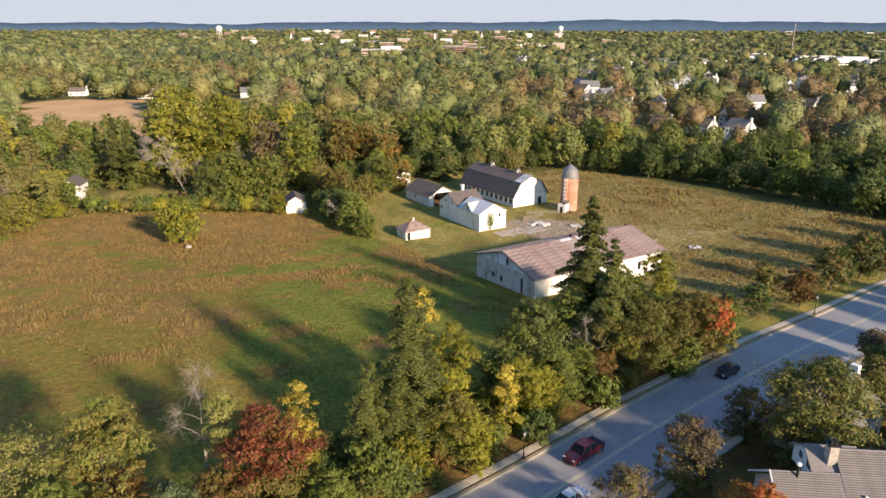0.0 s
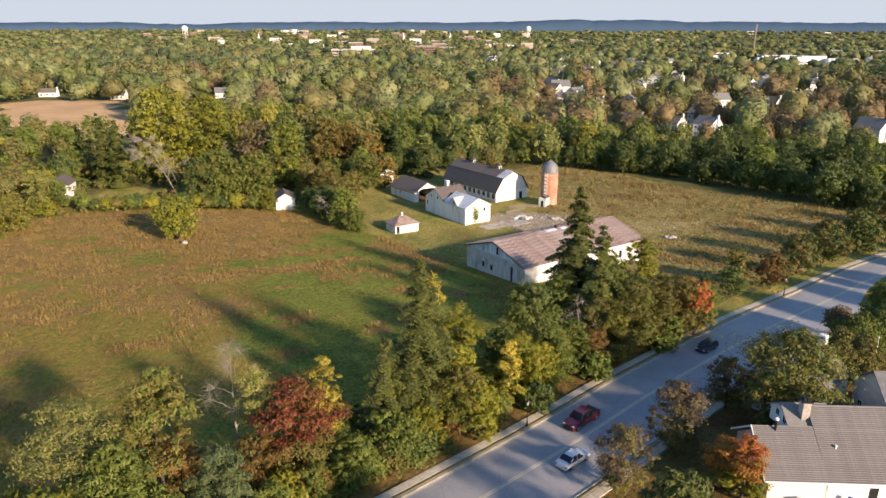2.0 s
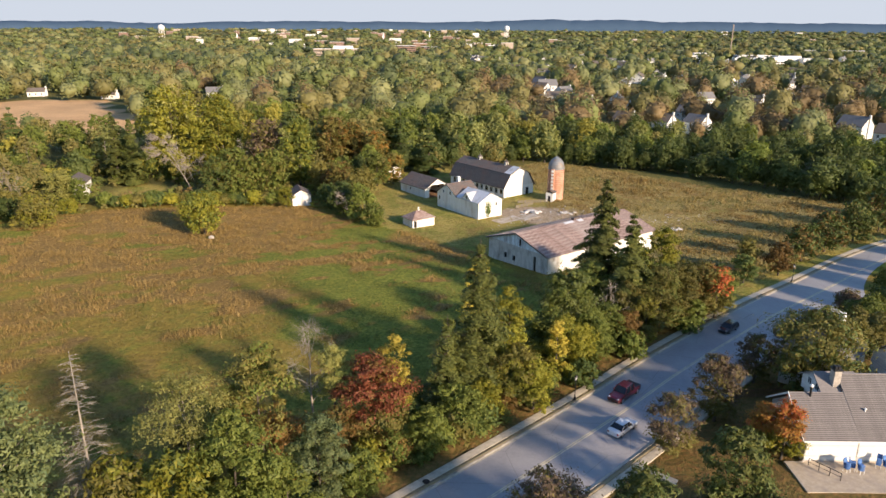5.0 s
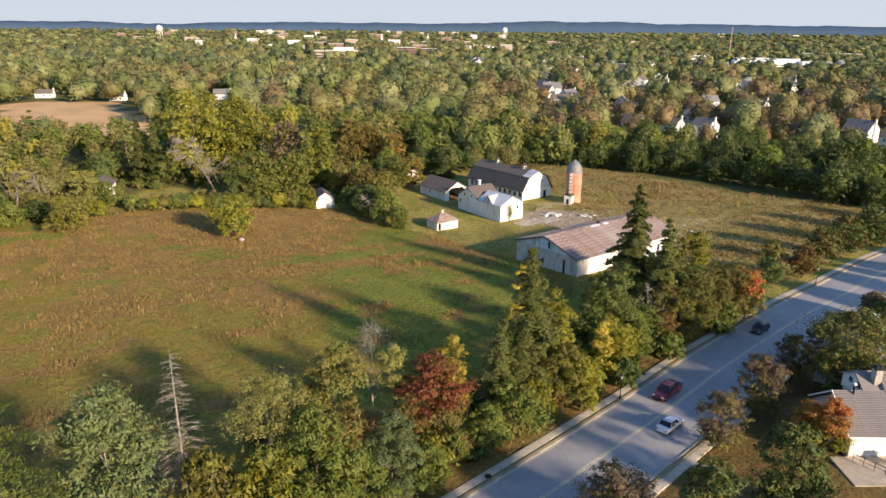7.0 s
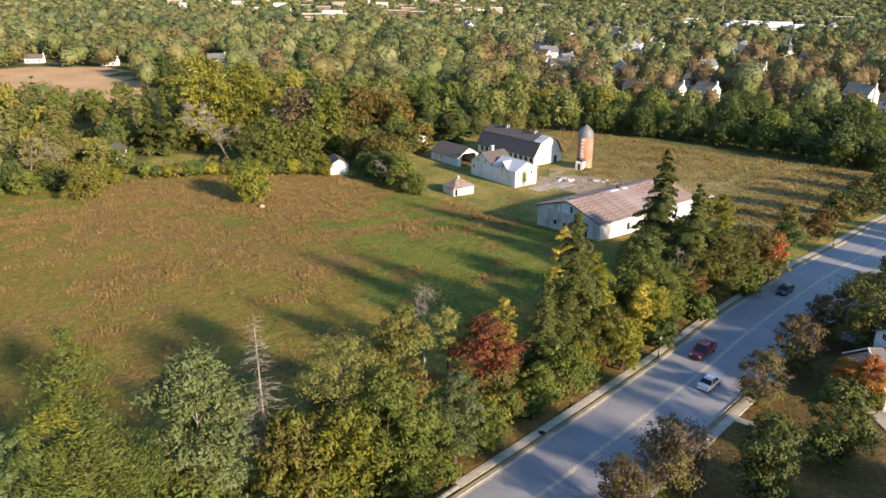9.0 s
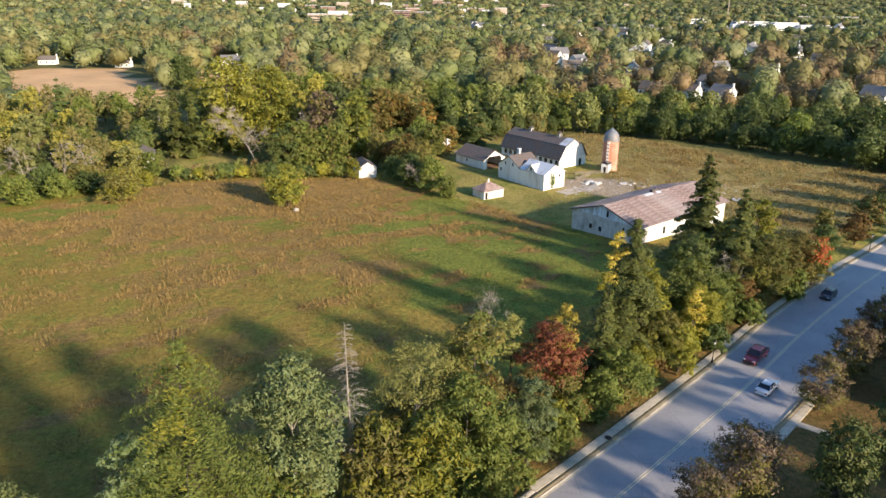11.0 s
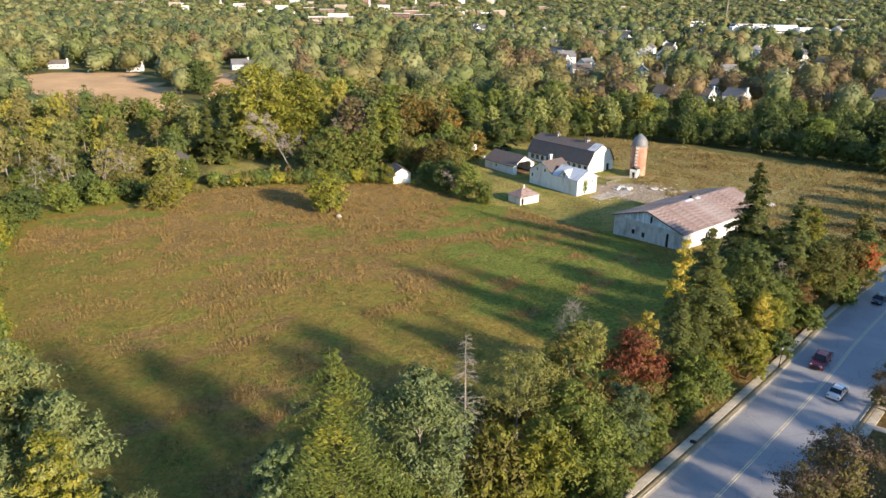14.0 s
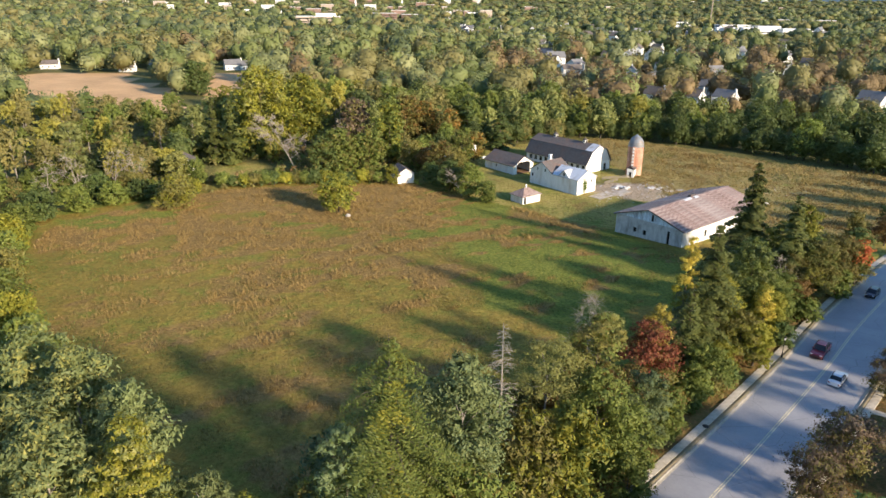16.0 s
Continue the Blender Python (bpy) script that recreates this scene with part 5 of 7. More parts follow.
def undergrowth():
    """Brambles and saplings on the floor of the woods by the hedge."""
    rng = np.random.default_rng(9)
    x, y = rng.uniform(-165, -18, 1000), rng.uniform(176, 258, 1000)
    ok = ~inside(x, y, FIELD) & ~inside(x, y, YARD) & ~inside(x, y, DRY_FIELD)
    ok &= (((x + 94) / 11) ** 2 + ((y - 211) / 13) ** 2 > 0.9) & (np.hypot(x + 113, y - 202) > 8) & (np.hypot(x + 45, y - 203) > 7)
    x, y = x[ok], y[ok]
    keys = ["wood_green", "wood_olive", "wood_dark", "wood_brown"]
    vs, fs, idx, n = [], [], [], 0
    for a, b in zip(x, y):
        r = rng.uniform(1.2, 3.0)
        blobs = boughs(rng, r * rng.uniform(0.8, 1.4), r, 0.1, 4)
        v, f = bough_leaves(rng, blobs, 84, 0.5, 4)
        vs.append(v + np.array([a, b, gz(a, b)]))
        fs.append(f + n)
        n += len(v)
        idx.append(np.full(len(f), rng.choice([0, 0, 1, 1, 2, 3])))
    me = mesh_from("undergrowth", np.concatenate(vs), np.concatenate(fs), [LEAF[k] for k in keys], np.concatenate(idx))
    tagged(new("undergrowth", me), "brambles and saplings under the woodland trees", "undergrowth", kind="stuff")


undergrowth()


def woodland(name, label, bands, seed):
    """Far trees as masses of leaf clumps, too many to count, joined."""
    rng = np.random.default_rng(seed)
    keys = list(LEAF)
    vs, fs, idx, tones, n = [], [], [], [], 0
    for y0, y1, area, h, r, clumps, size, kinds in bands:
        count = int(0.76 * (y1 * y1 - y0 * y0) / area)
        y = np.sqrt(rng.uniform(y0 * y0, y1 * y1, count))
        x = y * rng.uniform(-0.80, 0.80, count) + rng.uniform(-60, 60, count)
        ok = ~(inside(x, y, FAR_FIELDS[0]) | inside(x, y, FAR_FIELDS[1]) | inside(x, y, FAR_FIELDS[2]))
        for poly in WOODS:
            ok &= ~inside(x, y, poly)
        for i, (a, b, c) in enumerate(HOUSE_SPOTS + ROOF_SPOTS):
            ahead = (2.2 if b < 430 else 2.4 + b / 260) if i < 21 and a > 0 else 1.6 + b / 400 if a > 0 else 1.0
            ok &= ~((np.abs(x - a) < c + 3) & (y > b - c * ahead) & (y < b + c * 0.9))
        ok &= ~((x < -100) & (x > -330) & (y < 372) & (rng.random(count) < 0.8))
        ok &= ~((np.abs(x - 560) < 120) & (y > 1010) & (y < 1190)) & ~((y < 345) & (x < 240) & (x > -60) & (y < 300)) & ~((y < 300) & (x > -250))
        for a, b, c, d in ((-175, 1385, 60, 30), (-45, 1560, 50, 30)):
            ok &= ~((np.abs(x - a) < c) & (y > b - 190) & (y < b + d))
        x, y = x[ok], y[ok]
        z = land(x, y)
        protos = []
        for p in range(7):
            prng = np.random.default_rng(seed * 10 + p)
            if y0 < 700:
                iv, jf, inner = dome(prng, h, r, 2, clumps, size, 26, 0.05, 0.18)
                bv, bf = bough_leaves(prng, boughs(prng, h * 1.02, r * 1.04, h * 0.08, 16), clumps // 3, size, 4, 0.75, 0.2, firm=0.65)
                protos.append((np.concatenate([iv * np.array([0.94, 0.94, 0.96]), bv]), np.concatenate([jf, bf + len(iv)]), inner))
            else:
                protos.append(dome(prng, h, r, 2 if y0 < 1000 else 1, clumps, size, rough=0.35))
        warm = fbm(x, y, 160, 91)
        pick = rng.integers(0, 7, len(x))
        for p, (v, f, inner) in enumerate(protos):
            sel = np.nonzero(pick == p)[0]
            if not len(sel):
                continue
            a = rng.uniform(0, 6.28, len(sel))
            s = np.clip(np.exp(rng.normal(0, 0.27, len(sel))), 0.5, 1.55)
            tall = s * rng.uniform(0.8, 1.2, len(sel))
            ca, sa = np.cos(a)[:, None], np.sin(a)[:, None]
            w = np.stack([(v[None, :, 0] * ca - v[None, :, 1] * sa) * s[:, None] + x[sel][:, None], (v[None, :, 0] * sa + v[None, :, 1] * ca) * s[:, None] + y[sel][:, None], v[None, :, 2] * tall[:, None] + z[sel][:, None] - 0.3], -1)
            vs.append(w.reshape(-1, 3))
            fs.append((f[None] + (np.arange(len(sel)) * len(v))[:, None, None] + n).reshape(-1, 3))
            n += w.shape[0] * w.shape[1]
            tones.append(np.repeat(rng.random(len(sel)), len(v)))
            tan = (y[sel] < 640) & (x[sel] > 40) & (y[sel] > 318) & (rng.random(len(sel)) < 0.5)
            kk = np.array([keys.index(kinds[int(q)]) for q in np.clip((warm[sel] * 0.6 + rng.random(len(sel)) * 0.7 - 0.1) * len(kinds), 0, len(kinds) - 1)])
            kk[tan] = keys.index("far_brown")
            idx.append(np.repeat(kk, len(f)))
    me = mesh_from(name, np.concatenate(vs), np.concatenate(fs), [LEAF[k] for k in keys], np.concatenate(idx), smooth=True)
    me.attributes.new("tone", "FLOAT", "POINT").data.foreach_set("value", np.concatenate(tones).astype(np.float32))
    tagged(new(name, me), label, "trees", kind="stuff")


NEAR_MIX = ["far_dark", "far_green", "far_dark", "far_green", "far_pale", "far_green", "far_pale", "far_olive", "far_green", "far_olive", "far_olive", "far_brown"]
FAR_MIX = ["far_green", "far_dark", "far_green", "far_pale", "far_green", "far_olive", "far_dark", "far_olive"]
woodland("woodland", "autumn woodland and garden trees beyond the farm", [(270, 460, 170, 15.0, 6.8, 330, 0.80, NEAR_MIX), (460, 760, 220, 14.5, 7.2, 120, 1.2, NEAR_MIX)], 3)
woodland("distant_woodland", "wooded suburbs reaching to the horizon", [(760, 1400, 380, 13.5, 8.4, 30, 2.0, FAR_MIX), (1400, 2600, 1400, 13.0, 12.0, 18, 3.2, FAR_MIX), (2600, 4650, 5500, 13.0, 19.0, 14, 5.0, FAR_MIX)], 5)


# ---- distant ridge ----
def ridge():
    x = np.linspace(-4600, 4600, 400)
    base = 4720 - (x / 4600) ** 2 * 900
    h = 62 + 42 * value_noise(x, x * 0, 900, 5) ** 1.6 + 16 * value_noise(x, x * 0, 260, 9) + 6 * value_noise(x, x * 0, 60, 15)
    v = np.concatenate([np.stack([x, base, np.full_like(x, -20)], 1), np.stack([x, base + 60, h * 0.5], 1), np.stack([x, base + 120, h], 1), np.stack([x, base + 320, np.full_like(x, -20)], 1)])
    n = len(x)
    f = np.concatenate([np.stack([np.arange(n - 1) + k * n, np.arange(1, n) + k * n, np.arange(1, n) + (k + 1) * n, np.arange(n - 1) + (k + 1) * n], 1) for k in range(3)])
    tagged(new("backdrop", mesh_from("backdrop", v, f, HILL)), "long wooded ridge on the horizon, haze blue painted in", "hills", kind="structure")


ridge()

# ---- farm buildings ----
def window_unit(parent, m, w, h, label="dark window in a white surround"):
    """A small window set in a wall: surround, sill and dark pane."""
    fr = boxes((-w / 2 - 0.09, -w / 2, -0.05, 0.03, 0, h), (w / 2, w / 2 + 0.09, -0.05, 0.03, 0, h), (-w / 2 - 0.09, w / 2 + 0.09, -0.05, 0.03, h, h + 0.1), (-w / 2 - 0.12, w / 2 + 0.12, -0.10, 0.03, -0.09, 0), (-0.025, 0.025, -0.03, 0.02, 0, h))
    ob = part("window", fr, TRIM, parent, label)
    ob.matrix_basis = m
    part("pane", boxes((-w / 2, w / 2, -0.02, 0.02, 0, h)), GLASS_DARK, ob, "dark pane")
    return ob


def side_pose(x, y, z, rz):
    return pose(x, y, z, 0, 0, rz)


def gable_roof(bm_l, x0, x1, half, eave, ridge, over, thick=0.14, mid=None):
    """Two roof slopes over a plan from x0 to x1 (ridge along x), half the span each side."""
    out = []
    for s in (-1, 1):
        k = (ridge - eave) / half
        a = [(s * (half + over), eave - k * over), (0, ridge), (0, ridge + thick * 1.1), (s * (half + over), eave - k * over + thick)]
        if mid:
            a = [(s * (half + over), eave - over * 0.9), (s * mid[0], mid[1]), (0, ridge), (0, ridge + thick), (s * (mid[0] + 0.06), mid[1] + thick), (s * (half + over), eave - over * 0.9 + thick)]
        out.append(prism(a, x0 - over, x1 + over, "x"))
    return out


def shed(m):
    """Long low shed: plastered walls, boarded gables, wide faded roof. Local x runs along the ridge."""
    L, W, eave, ridge = 35.5, 18.6, 5.0, 7.9
    ob = thing("long_shed", "long low farm shed with plastered walls and faded red shingle roof", "barn", m)
    h = W / 2
    gable_holes = [(5.2, 6.1, 1.5, 2.7), (8.0, 8.9, 1.4, 2.6), (14.6, 15.3, 0.6, 4.0)]
    for x, rz, holes in ((0.0, -90, gable_holes), (L, 90, [])):
        wl = part("wall", wall_holes(W, -1.5, eave, holes, 0.3), OLD_WALL, ob)
        wl.matrix_basis = pose(x, h if rz < 0 else -h, 0, 0, 0, rz)
        for a in holes:
            p = part("window", boxes((a[0], a[1], 0.2, 0.26, a[2], a[3])), DARK_IN, wl, "painted-dark window hole")
        g = part("gable", prism([(-h, eave), (h, eave), (0, ridge - 0.05)], x + (0.0 if rz < 0 else -0.2), x + (0.2 if rz < 0 else 0.0), "x"), GABLE_BOARD, ob, "pale blue-white vertical boards, peeling")
        part("gable_opening", boxes((x - 0.03, x + 0.03, -1.3, -0.75, 5.35, 6.9)) if rz < 0 else boxes((x - 0.03, x + 0.03, -0.3, 0.3, 5.4, 6.6)), DARK_IN, g, "painted-dark gap of missing boards")
    side = [(a, a + 1.0, 1.5, 3.3) for a in (9.5, 18.5, 28.0)]
    for y, rz, x in ((-h, 0, 0.3), (h, 180, L - 0.3)):
        wl = part("wall", wall_holes(L - 0.6, -1.5, eave, side, 0.3), WHITE_WALL, ob)
        wl.matrix_basis = pose(x, y, 0, 0, 0, rz)
        for a in side:
            part("window", boxes((a[0], a[1], 0.2, 0.26, a[2], a[3])), DARK_IN, wl, "painted-dark window hole")
    for i, bm in enumerate(gable_roof(None, 0, L, h, eave, ridge, 0.5, 0.16)):
        rf = part("roof", bm, SHINGLE_PINK, ob)
        for s in range(9):
            y = (-1, 1)[i] * (h + 0.4 - s * 1.05)
            z = ridge + 0.19 - (ridge - eave) / h * abs(y)
            b = boxes((-0.5, L + 0.5, -0.53, 0.53, -0.02, 0.025))
            c = part("shingle_course", b, SHINGLE_PINK, rf)
            c.matrix_basis = pose(0, y, z, math.degrees(math.atan((ridge - eave) / h)) * (1, -1)[i] + (1.2, -1.2)[i], 0, 0)
    part("roof_patch", boxes((14, 17.2, -0.8, 0.0, -0.02, 0.03)), METAL_ROOF, ob, "pale bare strip at the ridge").matrix_basis = pose(0, -0.1, ridge + 0.22, 17, 0, 0)
    part("roof_patch", boxes((18.5, 20.2, -0.9, 0.0, -0.02, 0.03)), METAL_ROOF, ob, "pale bare strip at the ridge").matrix_basis = pose(0, -0.1, ridge + 0.22, 17, 0, 0)
    part("roof_vent", boxes((18.0, 20.0, 0.1, 1.0, ridge - 0.3, ridge + 0.6), bevel=0.04), SHINGLE_GREY, ob, "low dark ridge vent")
    part("bargeboard", prism([(-h - 0.5, eave - 0.25), (0, ridge - 0.05), (h + 0.5, eave - 0.25), (h + 0.5, eave - 0.05), (0, ridge + 0.16), (-h - 0.5, eave - 0.05)], -0.56, -0.50, "x"), SHINGLE_GREY, ob, "dark board along the gable edge")
    return ob


def cupola(parent, x, y, z):
    c = part("cupola", boxes((x - 0.55, x + 0.55, y - 0.55, y + 0.55, z - 0.4, z + 0.9), bevel=0.03), TRIM, parent, "white louvred ridge cupola")
    part("cap", lathe([(0.95, 0), (0.5, 0.5), (0.12, 0.75), (0.05, 1.3)], 8), SHINGLE_GREY, c).matrix_basis = pose(x, y, z + 0.9)
    part("louvre", boxes((x - 0.57, x + 0.57, y - 0.35, y + 0.35, z + 0.1, z + 0.7), (x - 0.35, x + 0.35, y - 0.57, y + 0.57, z + 0.1, z + 0.7)), DARK_IN, c, "dark louvres")


def gambrel(m):
    """Big gambrel-roofed dairy barn; local x along the ridge, near gable at x = 0."""
    L, W, eave, knee, ridge = 28.0, 13.0, 3.3, (4.1, 7.2), 9.1
    h = W / 2
    ob = thing("gambrel_barn", "large white dairy barn with dark shingled gambrel roof", "barn", m)
    for x, s in ((0.0, 1), (L, -1)):
        holes = [(9.6, 11.0, 0.0, 2.3)] if s > 0 else []
        wl = part("wall", wall_holes(W, -0.6, eave, holes, 0.3), WHITE_WALL, ob)
        wl.matrix_basis = pose(x, h if s > 0 else -h, 0, 0, 0, -90 * s)
        if s > 0:
            part("door_opening", boxes((9.6, 11.0, 0.22, 0.28, 0, 2.3)), DARK_IN, wl, "painted-dark doorway")
        part("gable", prism([(-h, eave), (h, eave), (knee[0], knee[1] - 0.05), (0, ridge - 0.05), (-knee[0], knee[1] - 0.05)], x, x + 0.25 * s, "x"), WHITE_WALL, ob, "whitewashed gable boards")
    rows = [(1.2 + i * 2.45, 2.5 + i * 2.45, 1.0, 2.6) for i in range(11)]
    for y, rz, x in ((-h, 0, 0.3), (h, 180, L - 0.3)):
        wl = part("wall", wall_holes(L - 0.6, -0.6, eave, rows, 0.3), WHITE_WALL, ob)
        wl.matrix_basis = pose(x, y, 0, 0, 0, rz)
        for a in rows:
            window_unit(wl, pose((a[0] + a[1]) / 2, 0.12, a[2], 0, 0, 0), a[1] - a[0], a[3] - a[2])
    for bm in gable_roof(None, 0, L, h, eave, ridge, 0.45, 0.18, knee):
        part("roof", bm, SHINGLE_GREY, ob)
    k = (ridge - knee[1]) / knee[0]
    for s in (-1, 1):
        part("roof_patch", prism([(s * (knee[0] - 0.1), knee[1] + 0.24), (0, ridge + 0.21), (0, ridge + 0.24), (s * (knee[0] - 0.1), knee[1] + 0.27)], -0.3, 3.0, "x"), METAL_ROOF, ob, "pale sheet metal over the near end of the roof")
    for x in (6.5, 20.0):
        cupola(ob, x, 0, ridge)
    for s in (-1, 1):
        part("knee_board", boxes((-0.45, L + 0.45, s * knee[0] - 0.12, s * knee[0] + 0.12, knee[1] + 0.10, knee[1] + 0.24)), SHINGLE_GREY, ob)
    return ob


def mid_barn(m):
    """White two-part barn: a low wing with pale metal roof, and a cross-gabled block with dark roof. Local x along its length, near corner at the origin."""
    ob = thing("white_barn", "white wooden barn with dormer gables and mixed dark and metal roof", "barn", m)
    W, A, L, eave, r1, r2 = 8.8, 10.0, 19.6, 4.9, 7.2, 7.9
    holes = [(1.1, 2.0, 0.3, 1.9), (4.6, 5.5, 0.3, 2.2)]
    low = part("wall", wall_holes(L, -0.5, eave, [(A + 2.0, A + 3.1, 0.2, 2.3), (A + 6.0, A + 7.1, 0.2, 2.3), (A + 8.2, A + 8.9, 2.6, 3.7), (4.0, 5.4, 0.2, 2.4)], 0.25), WHITE_WALL, ob)
    for a in ((A + 2.0, A + 3.1), (A + 6.0, A + 7.1), (4.0, 5.4)):
        part("door", boxes((a[0], a[1], 0.08, 0.14, 0.2, 2.35)), TRIM, low, "faded white plank door")
    part("window", boxes((A + 8.2, A + 8.9, 0.1, 0.15, 2.6, 3.7)), DARK_IN, low, "painted-dark window hole")
    low.matrix_basis = pose(L, 0, 0, 0, 0, 180)
    low.matrix_basis = pose(0, 0, 0, 0, 0, 0)
    back = part("wall", wall_holes(L, -0.5, eave, [], 0.25), WHITE_WALL, ob)
    back.matrix_basis = pose(L, W, 0, 0, 0, 180)
    end = part("wall", wall_holes(W - 0.5, -0.5, eave, [(1.5, 2.2, 3.3, 4.3)], 0.25), WHITE_WALL, ob)
    end.matrix_basis = pose(0, W - 0.25, 0, 0, 0, -90)
    part("window", boxes((1.5, 2.2, 0.1, 0.15, 3.3, 4.3)), DARK_IN, end, "painted-dark window hole")
    far = part("wall", wall_holes(W - 0.5, -0.5, eave, [], 0.25), WHITE_WALL, ob)
    far.matrix_basis = pose(L, 0.25, 0, 0, 0, 90)
    h = W / 2
    part("gable", prism([(0, eave), (W, eave), (h, r1 - 0.05)], 0.0, 0.25, "x"), WHITE_WALL, ob)
    for s in (-1, 1):
        k = (r1 - eave) / h
        part("roof", prism([(h + s * (h + 0.35), eave - k * 0.35), (h, r1), (h, r1 + 0.15), (h + s * (h + 0.35), eave - k * 0.35 + 0.14)], -0.35, A + 0.3, "x"), METAL_ROOF, ob, "pale sheet-metal slope")
    # Small wall gable on the long side.
    part("dormer", prism([(3.4, eave - 0.02), (7.4, eave - 0.02), (5.4, eave + 2.0)], 0.0, 0.25, "y"), WHITE_WALL, ob, "small white wall gable")
    for s in (-1, 1):
        part("dormer_roof", prism([(5.4 + s * 2.3, eave - 0.15), (5.4, eave + 2.0), (5.4, eave + 2.14), (5.4 + s * 2.3, eave - 0.01)], -0.3, 3.6, "y"), METAL_ROOF, ob)
    window_unit(ob, pose(5.4, -0.02, eave + 0.2), 0.7, 1.0)
    # Cross-gabled block.
    c = A + (L - A) / 2
    hw = (L - A) / 2
    for y, d in ((0.0, 0.25), (W, -0.25)):
        part("gable", prism([(A, eave), (L, eave), (c, r2 - 0.05)], y, y + d, "y"), WHITE_WALL, ob)
    for s in (-1, 1):
        k = (r2 - eave) / hw
        part("roof", prism([(c + s * (hw + 0.4), eave - k * 0.4), (c, r2), (c, r2 + 0.16), (c + s * (hw + 0.4), eave - k * 0.4 + 0.15)], -0.4, W + 0.4, "y"), SHINGLE_GREY, ob, "dark patched shingle slope")
    for x in (c - 1.6, c + 1.6):
        window_unit(ob, pose(x, -0.02, eave + 0.1), 0.6, 0.9)
    part("chimney", boxes((c + 1.2, c + 2.0, 5.2, 6.0, r2 - 1.2, r2 + 1.2), (c + 1.1, c + 2.1, 5.1, 6.1, r2 + 1.2, r2 + 1.35)), TRIM, ob, "whitewashed brick chimney")
    part("creeper", creeper_mesh(), None, ob, "dark creeper on the end wall").matrix_basis = pose(-0.12, 3.6, 0.4)
    return ob


def creeper_mesh():
    rng = np.random.default_rng(9)
    c = np.stack([rng.normal(0, 0.08, 220), rng.normal(0, 0.55, 220), np.abs(rng.normal(2.2, 1.1, 220))], 1)
    v, f = leaf_sprays(rng, c, unit(np.tile([-1.0, 0, 0.2], (220, 1)) + rng.normal(size=(220, 3)) * 0.4), 0.3)
    return mesh_from("creeper", v, f, LEAF["dark"])


def garage(m):
    """Open-fronted wagon shed; local x along the ridge, open gable at x = 0."""
    L, W, eave, ridge = 14.0, 9.6, 3.2, 5.9
    h = W / 2
    ob = thing("wagon_shed", "white wagon shed with dark roof and a wide open front", "shed", m)
    part("front_wall", wall_holes(W, -0.6, eave, [(1.6, W - 1.6, -0.6, eave)], 0.25), WHITE_WALL, ob).matrix_basis = pose(0, h, 0, 0, 0, -90)
    part("gable", prism([(-h, eave), (-3.2, eave), (-2.4, eave + 0.75), (2.4, eave + 0.75), (3.2, eave), (h, eave), (0, ridge - 0.05)], 0, 0.2, "x"), WHITE_WALL, ob)
    part("back_wall", prism([(-h, -0.6), (h, -0.6), (h, eave), (0, ridge - 0.05), (-h, eave)], L - 0.2, L, "x"), WHITE_WALL, ob)
    for y, rz, x in ((-h, 0, 0.25), (h, 180, L - 0.2)):
        wl = part("wall", wall_holes(L - 0.45, -0.6, eave, [(5.0, 5.7, 1.5, 2.3)], 0.2), WHITE_WALL, ob)
        wl.matrix_basis = pose(x, y, 0, 0, 0, rz)
        part("window", boxes((5.0, 5.7, 0.1, 0.14, 1.5, 2.3)), DARK_IN, wl, "painted-dark window hole")
    for bm in gable_roof(None, 0, L, h, eave, ridge, 0.45):
        part("roof", bm, SHINGLE_GREY, ob)
    part("floor", boxes((0.3, L - 0.3, -h + 0.2, h - 0.2, -0.4, 0.02)), RUSTY, ob, "bare earth floor")
    return ob


def hip_hut(m):
    ob = thing("milk_house", "small white hut with pinkish pyramid roof and finial", "hut", m)
    a, b, e = 7.0, 5.2, 2.2
    part("wall", wall_holes(a, -0.5, e, [(0.4, 1.3, 0.0, 1.9)], 0.2), WHITE_WALL, ob)
    part("door", boxes((0.4, 1.3, 0.06, 0.12, 0.0, 1.9)), DARK_IN, ob, "painted-dark doorway")
    part("wall", wall_holes(a, -0.5, e, [], 0.2), WHITE_WALL, ob).matrix_basis = pose(a, b, 0, 0, 0, 180)
    part("wall", wall_holes(b - 0.4, -0.5, e, [], 0.2), WHITE_WALL, ob).matrix_basis = pose(0, b - 0.2, 0, 0, 0, -90)
    part("wall", wall_holes(b - 0.4, -0.5, e, [], 0.2), WHITE_WALL, ob).matrix_basis = pose(a, 0.2, 0, 0, 0, 90)
    bm = bmesh.new()
    o = 0.35
    base = [bm.verts.new(p) for p in ((-o, -o, e), (a + o, -o, e), (a + o, b + o, e), (-o, b + o, e))]
    low = [bm.verts.new((v.co.x, v.co.y, e - 0.1)) for v in base]
    tip = [bm.verts.new((b / 2 + 0.2, b / 2, e + 1.9)), bm.verts.new((a - b / 2 - 0.2, b / 2, e + 1.9))]
    for q in ([base[0], base[1], tip[1], tip[0]], [base[1], base[2], tip[1]], [base[2], base[3], tip[0], tip[1]], [base[3], base[0], tip[0]], low[::-1]):
        bm.faces.new(q)
    for i in range(4):
        bm.faces.new([low[i], low[(i + 1) % 4], base[(i + 1) % 4], base[i]])
    part("roof", bm, SHINGLE_PINK, ob)
    part("finial", lathe([(0.22, 0), (0.22, 0.7), (0.32, 0.75), (0.1, 1.1)], 8), TRIM, ob, "small vent pipe").matrix_basis = pose(a / 2, b / 2, e + 1.7)
    return ob


